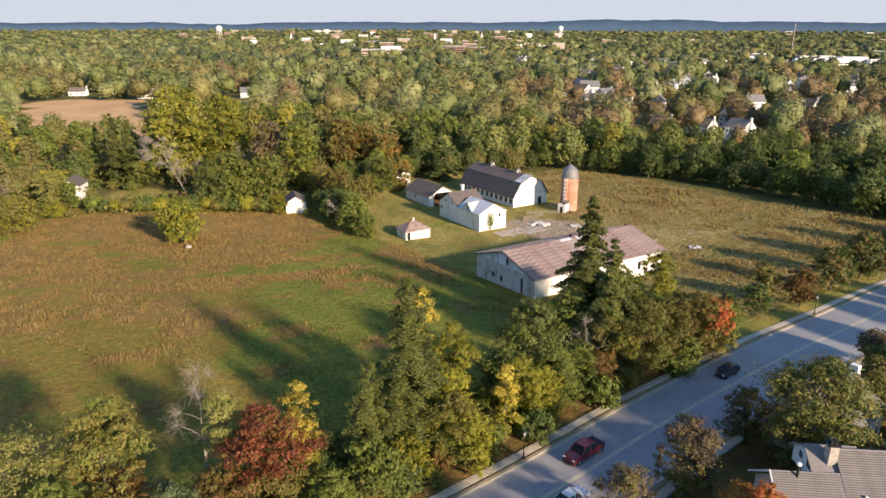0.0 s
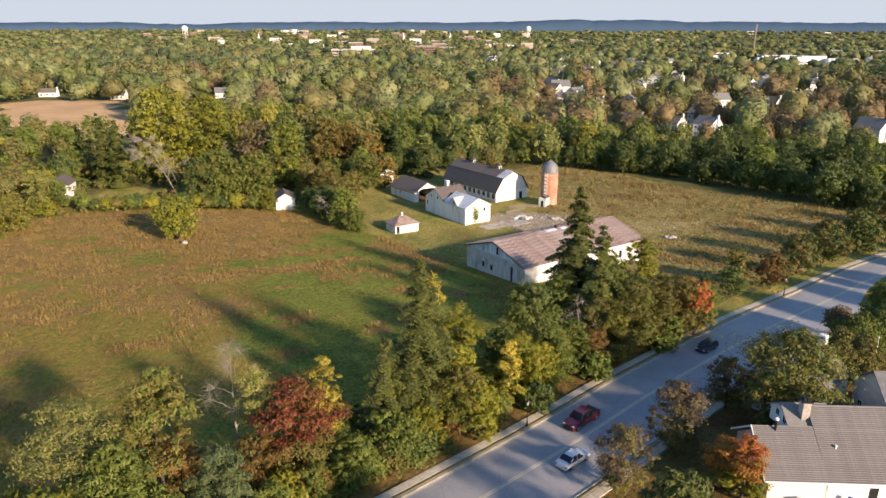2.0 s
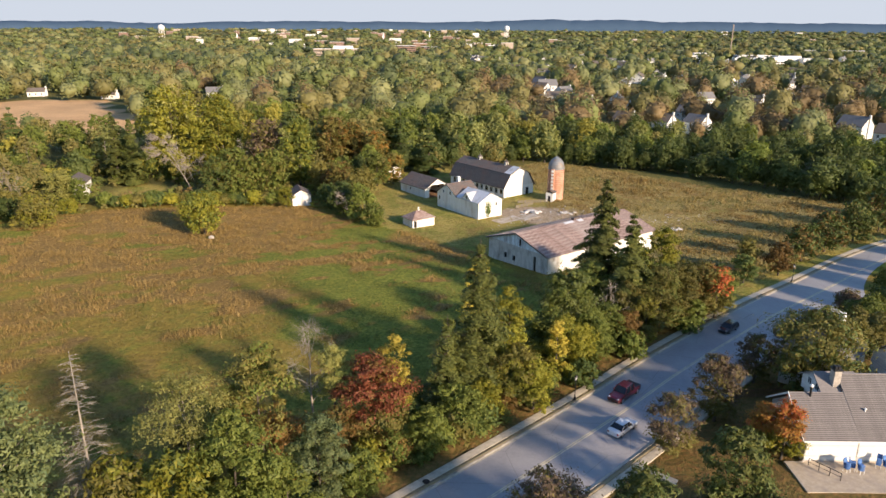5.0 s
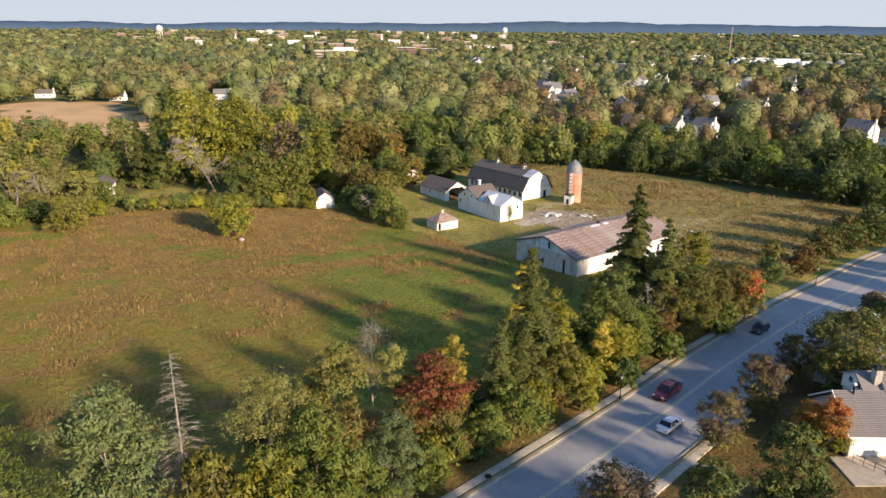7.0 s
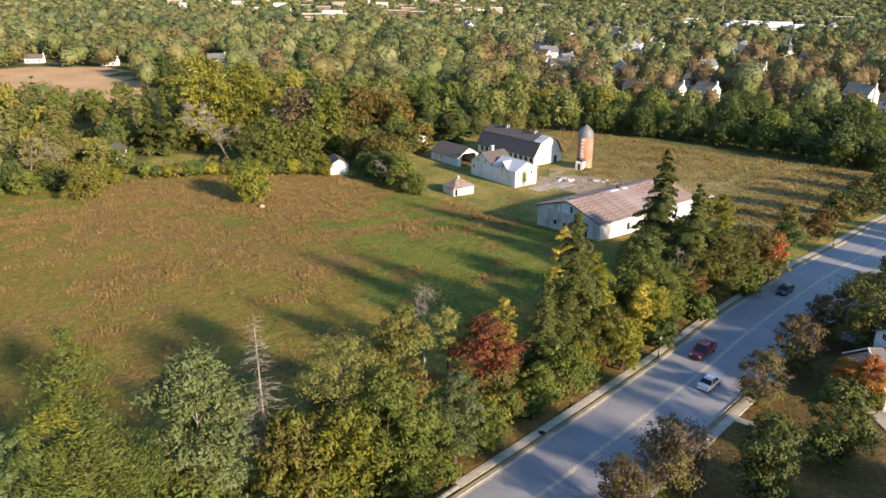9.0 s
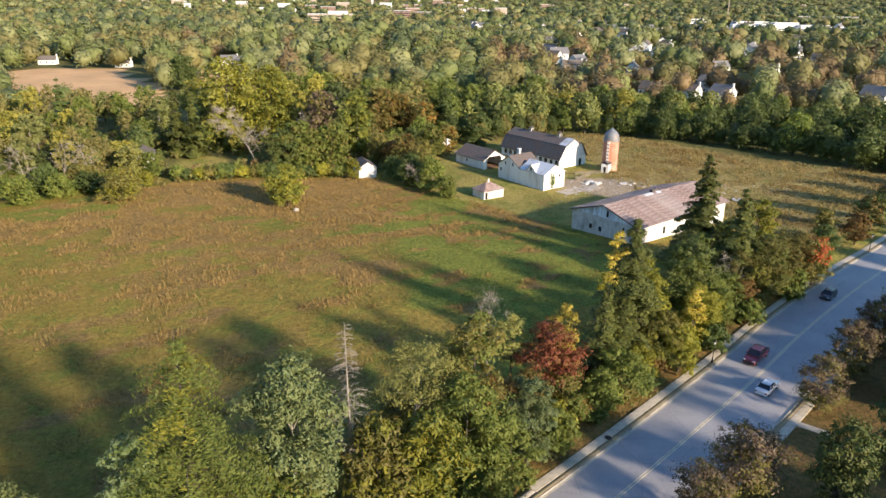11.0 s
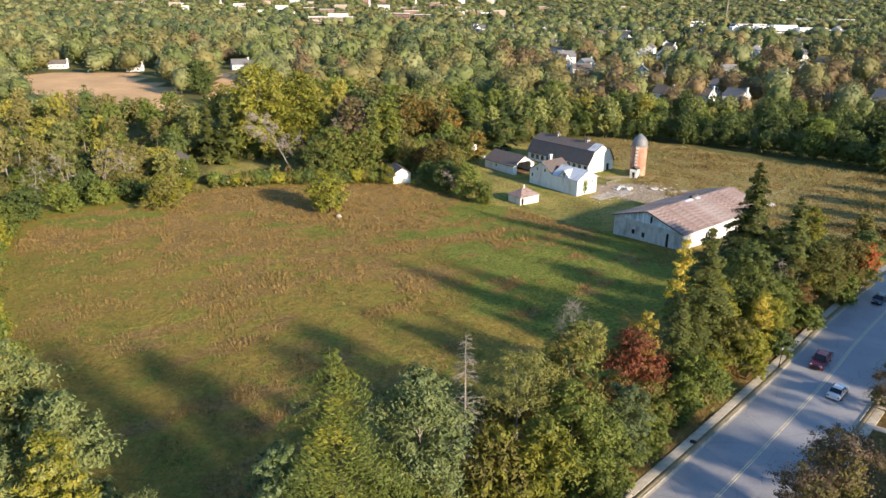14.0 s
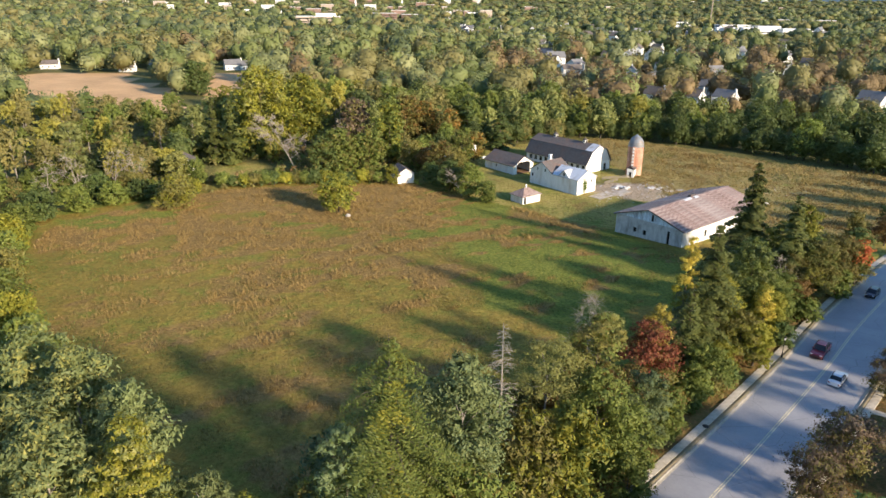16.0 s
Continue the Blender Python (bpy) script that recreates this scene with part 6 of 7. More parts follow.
def gable_hut(name, label, m, a, b, e, r, roof, wall=None, category="shed", windows=((0.35, 0.6, 0.7, 1.0),)):
    """Small gabled building; the gable wall runs along x from the origin, the ridge back along y."""
    ob = thing(name, label, category, m)
    wall = wall or WHITE_WALL
    part("wall", prism([(0, -0.6), (a, -0.6), (a, e), (a / 2, r - 0.05), (0, e)], 0, 0.2, "y"), wall, ob)
    part("wall", prism([(0, -0.6), (a, -0.6), (a, e), (a / 2, r - 0.05), (0, e)], b - 0.2, b, "y"), wall, ob)
    for x in (0.0, a - 0.2):
        part("wall", boxes((x, x + 0.2, 0.2, b - 0.2, -0.6, e)), wall, ob)
    k = (r - e) / (a / 2)
    for s in (-1, 1):
        part("roof", prism([(a / 2 + s * (a / 2 + 0.35), e - k * 0.35), (a / 2, r), (a / 2, r + 0.12), (a / 2 + s * (a / 2 + 0.35), e - k * 0.35 + 0.12)], -0.35, b + 0.35, "y"), roof, ob)
    for u, v, w, h in windows:
        window_unit(ob, pose(a * u, -0.02, e * v - h / 2), w, h)
    return ob


def silo(m):
    ob = thing("silo", "round orange tile-brick silo with grey pointed metal dome", "silo", m)
    R, H = 2.55, 9.9
    part("shaft", lathe([(R, -0.5), (R, H), (R - 0.1, H)], 40), TILE_BRICK, ob)
    for z in np.arange(0.9, H, 0.62):
        part("hoop", lathe([(R + 0.02, z), (R + 0.045, z + 0.02), (R + 0.045, z + 0.06), (R + 0.02, z + 0.08)], 40), RUSTY, ob, "thin rusty steel hoop")
    dome = [(R + 0.12, H - 0.05), (R + 0.12, H + 0.12)] + [(R * q, H + 0.12 + 4.0 * u) for q, u in ((1.0, 0.02), (0.985, 0.18), (0.93, 0.36), (0.82, 0.52), (0.64, 0.67), (0.42, 0.79), (0.22, 0.885), (0.09, 0.95), (0.02, 1.0))]
    part("dome", lathe(dome, 24), DOME_METAL, ob, "grey ribbed metal dome")
    ch = part("chute", boxes((-0.55, 0.55, -R - 0.55, -R + 0.3, 2.6, H + 0.2), bevel=0.05), TILE_BRICK, ob)
    for i in range(6):
        part("chute_door", boxes((-0.36, 0.36, -R - 0.62, -R - 0.5, 3.6 + i * 1.1, 4.3 + i * 1.1), bevel=0.02), TRIM, ch, "white square hatch")
    part("feed_room", boxes((-1.2, 1.2, -R - 2.3, -R + 0.4, -0.4, 2.9), bevel=0.03), WHITE_WALL, ob, "small white lean-to at the foot")
    part("feed_room_roof", prism([(-1.45, 2.85), (0, 3.7), (1.45, 2.85), (1.45, 2.97), (0, 3.82), (-1.45, 2.97)], -R - 2.5, -R + 0.5, "y"), SHINGLE_GREY, ob)
    part("door", boxes((-0.4, 0.4, -R - 2.34, -R - 2.28, -0.2, 1.9)), DARK_IN, ob, "painted-dark doorway")
    return ob


AXIS = 35.5
shed(pose(20.8, 131.8, -1.45, 0, 0, AXIS) @ pose(0, 9.3, 0))
mid_barn(pose(10.6, 186.3, -3.15, 0, 0, AXIS + 90) @ Matrix.Diagonal((1, -1, 1, 1)))
gambrel(pose(26.2, 217.2, -3.15, 0, 0, AXIS + 90))
garage(pose(-0.6, 214.6, -2.9, 0, 0, AXIS + 90))
hip_hut(pose(-8.0, 176.4, -2.75, 0, 0, AXIS - 3))
gable_hut("small_shed", "small white gabled shed with grey roof at the field's edge", pose(-43.9, 196.4, -1.6, 0, 0, 18), 5.5, 7.5, 3.3, 4.9, SHINGLE_GREY, windows=())
gable_hut("white_outbuilding", "small white outbuilding among trees behind the farm", pose(-17.6, 242.0, -2.6, 0, 0, 28), 5.0, 6.0, 3.2, 4.4, SHINGLE_GREY)
gable_hut("farmhouse", "old white house half hidden by trees", pose(-113.6, 202.0, 0.1, 0, 0, 12), 6.4, 8.0, 4.2, 6.0, SHINGLE_GREY, SIDING, "house", ((0.25, 0.35, 0.8, 1.3), (0.7, 0.35, 0.8, 1.3), (0.25, 0.85, 0.8, 1.2), (0.7, 0.85, 0.8, 1.2)))
silo(pose(37.3, 212.3, -3.2, 0, 0, 0) @ pose(0, 0, 0, 0, 0, -32))
solid("garden_wall", boxes((0, 6.5, 0, 0.35, -0.3, 1.1), bevel=0.04), WHITE_WALL, "low whitewashed wall by the outbuilding", "wall", pose(-26.0, 236.5, -2.5, 0, 0, 20))
solid("water_trough", boxes((0, 2.6, 0, 0.9, 0, 0.6), (0.1, 2.5, 0.1, 0.8, 0.6, 0.61), bevel=0.03), METAL_ROOF, "pale metal trough by the pines", "trough", pose(-11.6, 236.0, gz(-11.6, 236.0), 0, 0, 30))


def rubble(x, y, n, spread, seed, label):
    rng = np.random.default_rng(seed)
    ob = thing("rubble_heap", label, "rubble", pose(x, y, gz(x, y)))
    for i in range(n):
        s = rng.uniform(0.25, 0.75)
        bm = bmesh.new()
        bmesh.ops.create_icosphere(bm, subdivisions=1, radius=1.0)
        for v in bm.verts:
            v.co *= rng.uniform(0.7, 1.25)
        bmesh.ops.scale(bm, vec=(s * 1.3, s, s * 0.45), verts=bm.verts)
        part("chunk", bm, RUBBLE_MAT, ob).matrix_basis = pose(rng.normal(0, spread), rng.normal(0, spread * 0.6), 0.08 + s * 0.2, rng.uniform(-25, 25), rng.uniform(-25, 25), rng.uniform(0, 360))


rubble(27.6, 194.6, 30, 1.5, 4, "heap of broken white concrete in the yard")
rubble(37.6, 193.0, 12, 1.3, 5, "scatter of pale rubble in the yard")
rubble(64.0, 174.4, 9, 1.2, 6, "pale boulders at the yard's edge")
solid("boulder", lathe([(0.4, -0.2), (0.75, 0.2), (0.6, 0.6), (0.15, 0.8)], 9), STONE, "pale boulder by the lone tree", "boulder", pose(-57.6, 160.6, gz(-57.6, 160.6)))


YARD_SLAB = surface("dirty_yard_concrete", [(0.27, 0.23, 0.18), (0.52, 0.47, 0.41)], fine=1.4, stain=(0.20, 0.16, 0.09), stain_scale=0.5, bump=0.4)


def slab_patch(x, y, a, b, rz, label):
    solid("concrete_slab", boxes((-a / 2, a / 2, -b / 2, b / 2, -0.2, 0.07), bevel=0.03), YARD_SLAB, label, "slab", pose(x, y, gz(x, y), 0, 0, rz))


slab_patch(19.0, 186.2, 9.0, 4.6, 35, "cracked concrete apron before the white barn")
slab_patch(26.0, 189.6, 6.0, 3.4, 38, "cracked concrete slab in the yard")
slab_patch(43.5, 190.8, 6.4, 1.6, 12, "long bleached concrete kerb in the yard")


def yard_chips():
    """Chips of broken concrete and pale stones strewn over the bare yard."""
    rng = np.random.default_rng(64)
    base = np.array([(1, 0, 0), (-0.5, 0.87, 0), (-0.5, -0.87, 0), (0.1, 0.05, 0.8)])
    faces = np.array([(0, 1, 3), (1, 2, 3), (2, 0, 3)])
    n = 620
    x, y = rng.normal(0, 1, n), rng.normal(0, 1, n)
    part_b = rng.random(n) < 0.3
    x, y = np.where(part_b, 66 + x * 9, 28 + x * 9), np.where(part_b, 187 + y * 3.2, 191.5 + y * 5.2)
    near = fbm(x, y, 3.0, 66) > 0.44
    x, y = x[near], y[near]
    s = rng.gamma(2.0, 0.09, len(x)) + 0.08
    a = rng.uniform(0, 6.283, len(x))
    ca, sa = (np.cos(a) * s)[:, None], (np.sin(a) * s)[:, None]
    v = np.stack([base[None, :, 0] * ca - base[None, :, 1] * sa * 0.7 + x[:, None], base[None, :, 0] * sa + base[None, :, 1] * ca * 0.7 + y[:, None], base[None, :, 2] * (s * rng.uniform(0.2, 0.6, len(x)))[:, None] + (ground_z(x, y) + 0.02)[:, None]], -1)
    f = (faces[None] + (np.arange(len(x)) * 4)[:, None, None]).reshape(-1, 3)
    tagged(new("gravel", mesh_from("gravel", v.reshape(-1, 3), f, RUBBLE_MAT)), "pale stones and chips of concrete strewn over the yard", "gravel", kind="stuff")


yard_chips()


def plank_fence(x, y, rz, n, label):
    ob = thing("yard_fence", label, "fence", pose(x, y, gz(x, y), 0, 0, rz))
    for i in range(n + 1):
        part("post", boxes((i * 2.4 - 0.07, i * 2.4 + 0.07, -0.07, 0.07, -0.2, 1.2)), POLE_WOOD, ob)
    for k in range(3):
        part("rail", boxes((0, n * 2.4, -0.11, -0.07, 0.35 + k * 0.32, 0.5 + k * 0.32)), POLE_WOOD, ob)


plank_fence(24.4, 205.0, 8, 4, "weathered plank fence between barn and silo")
plank_fence(23.0, 198.6, 38, 3, "weathered plank fence lying by the yard")


def utility_pole(x, y, h, label):
    ob = thing("utility_pole", label, "pole", pose(x, y, gz(x, y)))
    part("shaft", lathe([(0.17, -0.3), (0.10, h)], 8), POLE_WOOD, ob)
    part("crossarm", boxes((-0.9, 0.9, -0.06, 0.06, h - 0.8, h - 0.65)), POLE_WOOD, ob)
    for s in (-0.8, 0.8):
        part("insulator", lathe([(0.05, 0), (0.06, 0.1), (0.02, 0.16)], 6), STONE, ob).matrix_basis = pose(s, 0, h - 0.65)


utility_pole(-39.4, 222.0, 8.0, "grey wooden utility pole behind the shed")
utility_pole(-22.0, 188.4, 8.5, "grey wooden pole standing in the scrub")

# ---- houses across the road ----
def stepped_slope(parent, y0, z0, y1, z1, x0, x1, n):
    """A roof slope from eave to ridge laid in overlapping courses of shingles."""
    bm = bmesh.new()
    v = [bm.verts.new(p) for p in ((x0, y0, z0 - 0.12), (x1, y0, z0 - 0.12), (x1, y1, z1 - 0.12), (x0, y1, z1 - 0.12), (x0, y0, z0), (x1, y0, z0), (x1, y1, z1), (x0, y1, z1))]
    for q in ((0, 3, 2, 1), (0, 1, 5, 4), (1, 2, 6, 5), (2, 3, 7, 6), (3, 0, 4, 7), (4, 5, 6, 7)):
        bm.faces.new([v[i] for i in q])
    slope = part("roof", bm, SHINGLE_HOUSE, parent)
    dy, dz = (y1 - y0) / n, (z1 - z0) / n
    d = math.hypot(dy, dz)
    me = None
    for i in range(n):
        if me is None:
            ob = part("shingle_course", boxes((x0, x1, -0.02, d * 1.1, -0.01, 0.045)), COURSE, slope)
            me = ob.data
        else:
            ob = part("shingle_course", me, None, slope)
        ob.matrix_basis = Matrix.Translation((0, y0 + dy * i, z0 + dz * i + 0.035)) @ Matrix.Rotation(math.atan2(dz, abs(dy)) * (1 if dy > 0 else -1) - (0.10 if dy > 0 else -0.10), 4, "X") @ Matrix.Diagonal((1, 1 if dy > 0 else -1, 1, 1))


def house(m):
    """Low white house with wide shingled roof, a raised gable, chimney and flue. Local y goes back from the front eave."""
    ob = thing("house", "white house with broad brown-grey shingle roof and stone chimney", "house", m)
    front = part("wall", wall_holes(22.0, -1.0, 3.1, [(10.4, 11.4, 0.1, 2.3), (12.6, 16.4, 0.1, 2.4), (17.4, 20.4, 0.1, 2.4)], 0.25), SIDING, ob)
    front.matrix_basis = pose(0.6, 0.6, 0)
    for a, b, n in ((10.4, 11.4, 1), (12.6, 16.4, 4), (17.4, 20.4, 3)):
        d = part("glass_door", boxes(*[(a + (b - a) * i / n, a + (b - a) * i / n + 0.07, 0.02, 0.16, 0.1, 2.35) for i in range(n + 1)], (a, b, 0.02, 0.16, 2.25, 2.36), (a, b, 0.02, 0.16, 0.1, 0.2)), TRIM, front, "white-framed patio doors")
        part("pane", boxes((a, b, 0.08, 0.11, 0.12, 2.3)), GLASS_DARK, d, "dark pane")
    part("base_course", boxes((0.5, 10.6, 0.52, 0.72, -0.9, 0.25)), STONE, ob, "stone base course")
    part("wall", prism([(0.6, -1.0), (9.6, -1.0), (9.6, 3.1), (5.0, 6.3), (0.6, 3.1)], 0.6, 0.85, "x"), SIDING, ob)
    part("wall", prism([(0.6, -1.0), (13.6, -1.0), (13.6, 3.1), (7.0, 7.85), (0.6, 3.1)], 6.6, 6.85, "x"), SIDING, ob)
    part("wall", prism([(0.6, -1.0), (13.6, -1.0), (13.6, 3.1), (7.0, 7.85), (0.6, 3.1)], 22.4, 22.65, "x"), SIDING, ob)
    part("wall", boxes((6.85, 22.4, 13.35, 13.6, -1.0, 3.1)), SIDING, ob)
    part("wall", boxes((0.85, 6.6, 9.35, 9.6, -1.0, 3.1)), SIDING, ob)
    stepped_slope(ob, 0, 3.2, 5.0, 6.65, 0, 6.5, 26)
    stepped_slope(ob, 10.0, 3.2, 5.0, 6.65, 0, 6.5, 20)
    stepped_slope(ob, 0, 3.2, 7.0, 8.1, 6.5, 23.0, 36)
    stepped_slope(ob, 14.0, 3.2, 7.0, 8.1, 6.5, 23.0, 30)
    part("ridge_cap", boxes((6.4, 23.1, 6.88, 7.12, 8.05, 8.2), bevel=0.02), SHINGLE_HOUSE, ob)
    part("gutter_rail", boxes((0, 23, -0.12, 0.0, 3.02, 3.2), bevel=0.02), TRIM, ob, "white eaves gutter")
    part("bargeboard", prism([(0, 3.05), (5.0, 6.5), (10.0, 3.05), (10.0, 3.28), (5.0, 6.75), (0, 3.28)], -0.08, 0.0, "x"), TRIM, ob, "white verge board")
    # Raised gable that looks over the low wing.
    g = part("upper_gable", prism([(5.2, 5.6), (10.4, 4.6), (10.4, 6.4), (7.8, 7.9), (5.6, 6.6)], 4.3, 6.5, "x"), SIDING, ob, "white raised gable with two windows")
    for s in (-1, 1):
        part("upper_roof", prism([(7.8 + s * 3.2, 6.0), (7.8, 7.9), (7.8, 8.05), (7.8 + s * 3.2, 6.15)], 4.0, 9.0, "x"), SHINGLE_HOUSE, ob)
    for y in (6.7, 8.5):
        window_unit(g, pose(4.28, y, 6.0, 0, 0, -90), 0.8, 0.8)
    ch = part("chimney", boxes((5.6, 6.5, 5.9, 6.9, 5.0, 9.0), bevel=0.05), STONE, ob, "broad pale stone chimney")
    part("cap", boxes((5.5, 6.6, 5.8, 7.0, 9.0, 9.15), (5.7, 6.0, 6.1, 6.7, 9.15, 9.5), (6.1, 6.4, 6.1, 6.7, 9.15, 9.5)), BLACK_IRON, ch, "dark chimney cap")
    fl = part("flue", lathe([(0.13, 0), (0.13, 1.3), (0.20, 1.32), (0.20, 1.6)], 12), BLACK_IRON, ob, "black flue pipe")
    fl.matrix_basis = pose(2.4, 4.6, 6.1)
    part("cowl", lathe([(0.23, 1.55), (0.24, 1.72), (0.1, 1.85)], 12), TRIM, fl, "pale cowl")
    part("roof_vent", lathe([(0.10, 0), (0.10, 0.4), (0.16, 0.42), (0.1, 0.55)], 10), TRIM, ob, "small white roof vent").matrix_basis = pose(8.2, 3.0, 5.2)
    part("downpipe", lathe([(0.05, -0.8), (0.05, 3.1)], 8), TRIM, ob, "white downpipe").matrix_basis = pose(0.66, 0.52, 0)
    return ob


HOUSE_AT = pose(38.3, 62.0, 1.05, 0, 0, -2.5)
house(HOUSE_AT)
solid("patio", boxes((-1.6, 22.0, -5.2, 0.55, -0.6, 0.14), bevel=0.03), PATIO_MAT, "beige concrete patio in front of the house", "patio", HOUSE_AT)


def railing(m, n):
    ob = thing("handrail", "dark metal handrail at the patio steps", "handrail", m)
    for i in range(n + 1):
        part("post", boxes((i * 1.2 - 0.03, i * 1.2 + 0.03, -0.03, 0.03, -0.1, 0.95)), BLACK_IRON, ob)
    part("top_rail", boxes((0, n * 1.2, -0.035, 0.035, 0.92, 0.98)), BLACK_IRON, ob)
    part("mid_rail", boxes((0, n * 1.2, -0.02, 0.02, 0.45, 0.49)), BLACK_IRON, ob)


railing(HOUSE_AT @ pose(0.8, -0.3, 0.14, 0, 0, -52), 3)


def chair_stack(m, label):
    ob = thing("stacked_chairs", label, "chair", m, "stacked garden chairs")
    rng = np.random.default_rng(3)
    for i in range(5):
        z = i * 0.16
        part("seat", boxes((-0.26, 0.26, -0.26, 0.26, 0.42 + z, 0.47 + z), bevel=0.02), BLUE_CLOTH, ob)
        part("backrest", boxes((-0.26, 0.26, 0.22 + i * 0.05, 0.27 + i * 0.05, 0.5 + z, 0.95 + z), bevel=0.02), BLUE_CLOTH, ob)
    for sx in (-0.25, 0.25):
        for sy in (-0.25, 0.25):
            part("leg", boxes((sx - 0.02, sx + 0.02, sy - 0.02, sy + 0.02, -0.02, 0.45)), TRIM, ob)


chair_stack(HOUSE_AT @ pose(4.6, -1.4, 0.16, 0, 0, 20), "stack of garden chairs with blue cushions on the patio")
for x, y, r in ((5.4, -1.1, 60), (6.0, -1.7, 10), (8.6, -0.6, -30), (9.3, -0.9, 15)):
    chair_stack(HOUSE_AT @ pose(x, y, 0.16, 0, 0, r), "stack of garden chairs with blue cushions on the patio")


def suburb_house(m, a, b, e, r, roof, label, wall=None, chimney=True, wins=3):
    """Two-storey house: walls, gable roof, rows of windows, chimney."""
    ob = thing("house", label, "house", m, "houses of the suburb")
    wall = wall or SIDING
    part("wall", boxes((-a / 2, a / 2, -b / 2, b / 2, -1.0, e)), wall, ob)
    for s in (-1, 1):
        part("gable", prism([(-b / 2, e), (b / 2, e), (0, r - 0.05)], s * a / 2, s * (a / 2 - 0.2), "x"), wall, ob)
        k = (r - e) / (b / 2)
        part("roof", prism([(s * (b / 2 + 0.4), e - k * 0.4), (0, r), (0, r + 0.15), (s * (b / 2 + 0.4), e - k * 0.4 + 0.15)], -a / 2 - 0.35, a / 2 + 0.35, "x"), roof, ob)
    for z in (1.0, 3.8):
        if z + 1.3 < e:
            for i in range(wins):
                window_unit(ob, pose(-a / 2 + (i + 0.5) * a / wins, -b / 2 - 0.02, z), 0.9, 1.3)
            for y in (-b / 4, b / 4):
                window_unit(ob, pose(-a / 2 - 0.02, y, z, 0, 0, -90), 0.9, 1.3)
    if chimney:
        part("chimney", boxes((a / 2 - 0.2, a / 2 + 0.7, -0.5, 0.5, -1, r + 1.0), bevel=0.04), wall, ob)
    return ob


suburb_house(pose(52.5, 83.5, 1.0, 0, 0, 40), 9, 8, 4.6, 7.6, ROOF_GREY, "white house with dark grey roof behind the first house")
suburb_house(pose(62.5, 78.0, 1.0, 0, 0, -3), 8, 8, 4.6, 7.4, ROOF_GREY, "white house with dark grey roof behind the first house")
fp = thing("flagpole", "tall white flagpole in a garden", "pole", pose(63.0, 85.6, gz(63.0, 85.6)))
part("shaft", lathe([(0.07, 0), (0.04, 8.6)], 8), TRIM, fp)
part("ball", lathe([(0.03, 8.6), (0.09, 8.68), (0.03, 8.78)], 8), TRIM, fp)
solid("garden_path", boxes((0, 9, 0, 1.2, -0.3, 0.06)), CONCRETE, "pale concrete path from the sidewalk", "path", pose(19.9, 62.6, gz(22, 62), 0, 0, -42))


def fence_run(x, y, rz, n, label):
    ob = thing("garden_fence", label, "fence", pose(x, y, gz(x, y), 0, 0, rz))
    for i in range(n):
        part("picket", boxes((i * 0.28, i * 0.28 + 0.10, 0, 0.04, -0.1, 1.3)), RUSTY, ob)
    for z in (0.3, 1.0):
        part("rail", boxes((0, n * 0.28, 0.04, 0.08, z, z + 0.08)), RUSTY, ob)


fence_run(38.3, 79.0, 3, 34, "dark wooden garden fence beside the house")

for x, y, rz, a, b, e, r, roof, label in (
    (138, 357, -58, 11, 9, 6.6, 10.2, ROOF_GREY, "white two-storey house with grey roof and chimney among trees"),
    (121, 362, -50, 12, 9, 6.6, 10.4, ROOF_BROWN, "white two-storey house with brown roof among trees"),
    (104, 372, -48, 10, 8, 6.4, 10.0, ROOF_BROWN, "pale house with brown roof among trees"),
    (214, 344, -60, 13, 11, 6.6, 11.0, ROOF_GREY, "white house with big gable at the edge of the woods"),
    (216, 318, -52, 12, 10, 6.2, 10.2, ROOF_BROWN, "white house with pinkish roof at the edge of the woods"),
    (150, 404, -50, 10, 9, 6.6, 10.4, ROOF_GREY, "white house with steep gable among brown trees"),
    (69, 535, 60, 10, 9, 6.0, 9.4, ROOF_GREY, "white house far off among trees"),
    (92, 512, 0, 14, 9, 6.0, 9.0, ROOF_BROWN, "row house with long brown roof far off"),
    (103, 476, 0, 14, 9, 6.0, 8.8, ROOF_GREY, "row house with long grey roof far off"),
    (132, 494, 70, 10, 9, 6.0, 9.4, ROOF_GREY, "white house far off among trees"),
    (255, 596, 30, 13, 9, 6.0, 9.6, ROOF_GREY, "pale house with grey roof far off"),
    (262, 610, -20, 12, 9, 6.0, 9.6, ROOF_GREY, "pale house with grey roof far off"),
    (350, 696, 40, 13, 9, 6.0, 9.6, ROOF_BROWN, "white gabled house far off"),
    (222, 624, 70, 10, 9, 6.0, 9.2, ROOF_BROWN, "white house far off among brown trees"),
    (226, 696, 20, 12, 9, 6.0, 9.2, ROOF_BROWN, "brown-roofed house far off"),
    (180, 646, 60, 11, 9, 6.0, 9.2, ROOF_GREY, "grey-roofed house far off"),
    (-160, 527, 20, 12, 9, 4.0, 7.4, ROOF_GREY, "white house beyond the ploughed field"),
    (-146, 529, 0, 16, 9, 3.4, 6.4, ROOF_GREY, "long white house beyond the ploughed field"),
    (-215, 535, 0, 13, 9, 3.4, 6.0, ROOF_GREY, "low house beyond the ploughed field"),
    (-231, 513, 0, 10, 8, 3.4, 6.0, ROOF_BROWN, "low white house beyond the ploughed field"),
    (-293, 533, 10, 12, 8, 3.4, 6.0, ROOF_BROWN, "low white house beyond the ploughed field"),
    (-151, 624, 0, 24, 12, 4.0, 8.0, ROOF_GREY, "long grey-roofed building behind trees"),
):
    suburb_house(pose(x, y, gz(x, y), 0, 0, rz), a, b, e, r, roof, label)

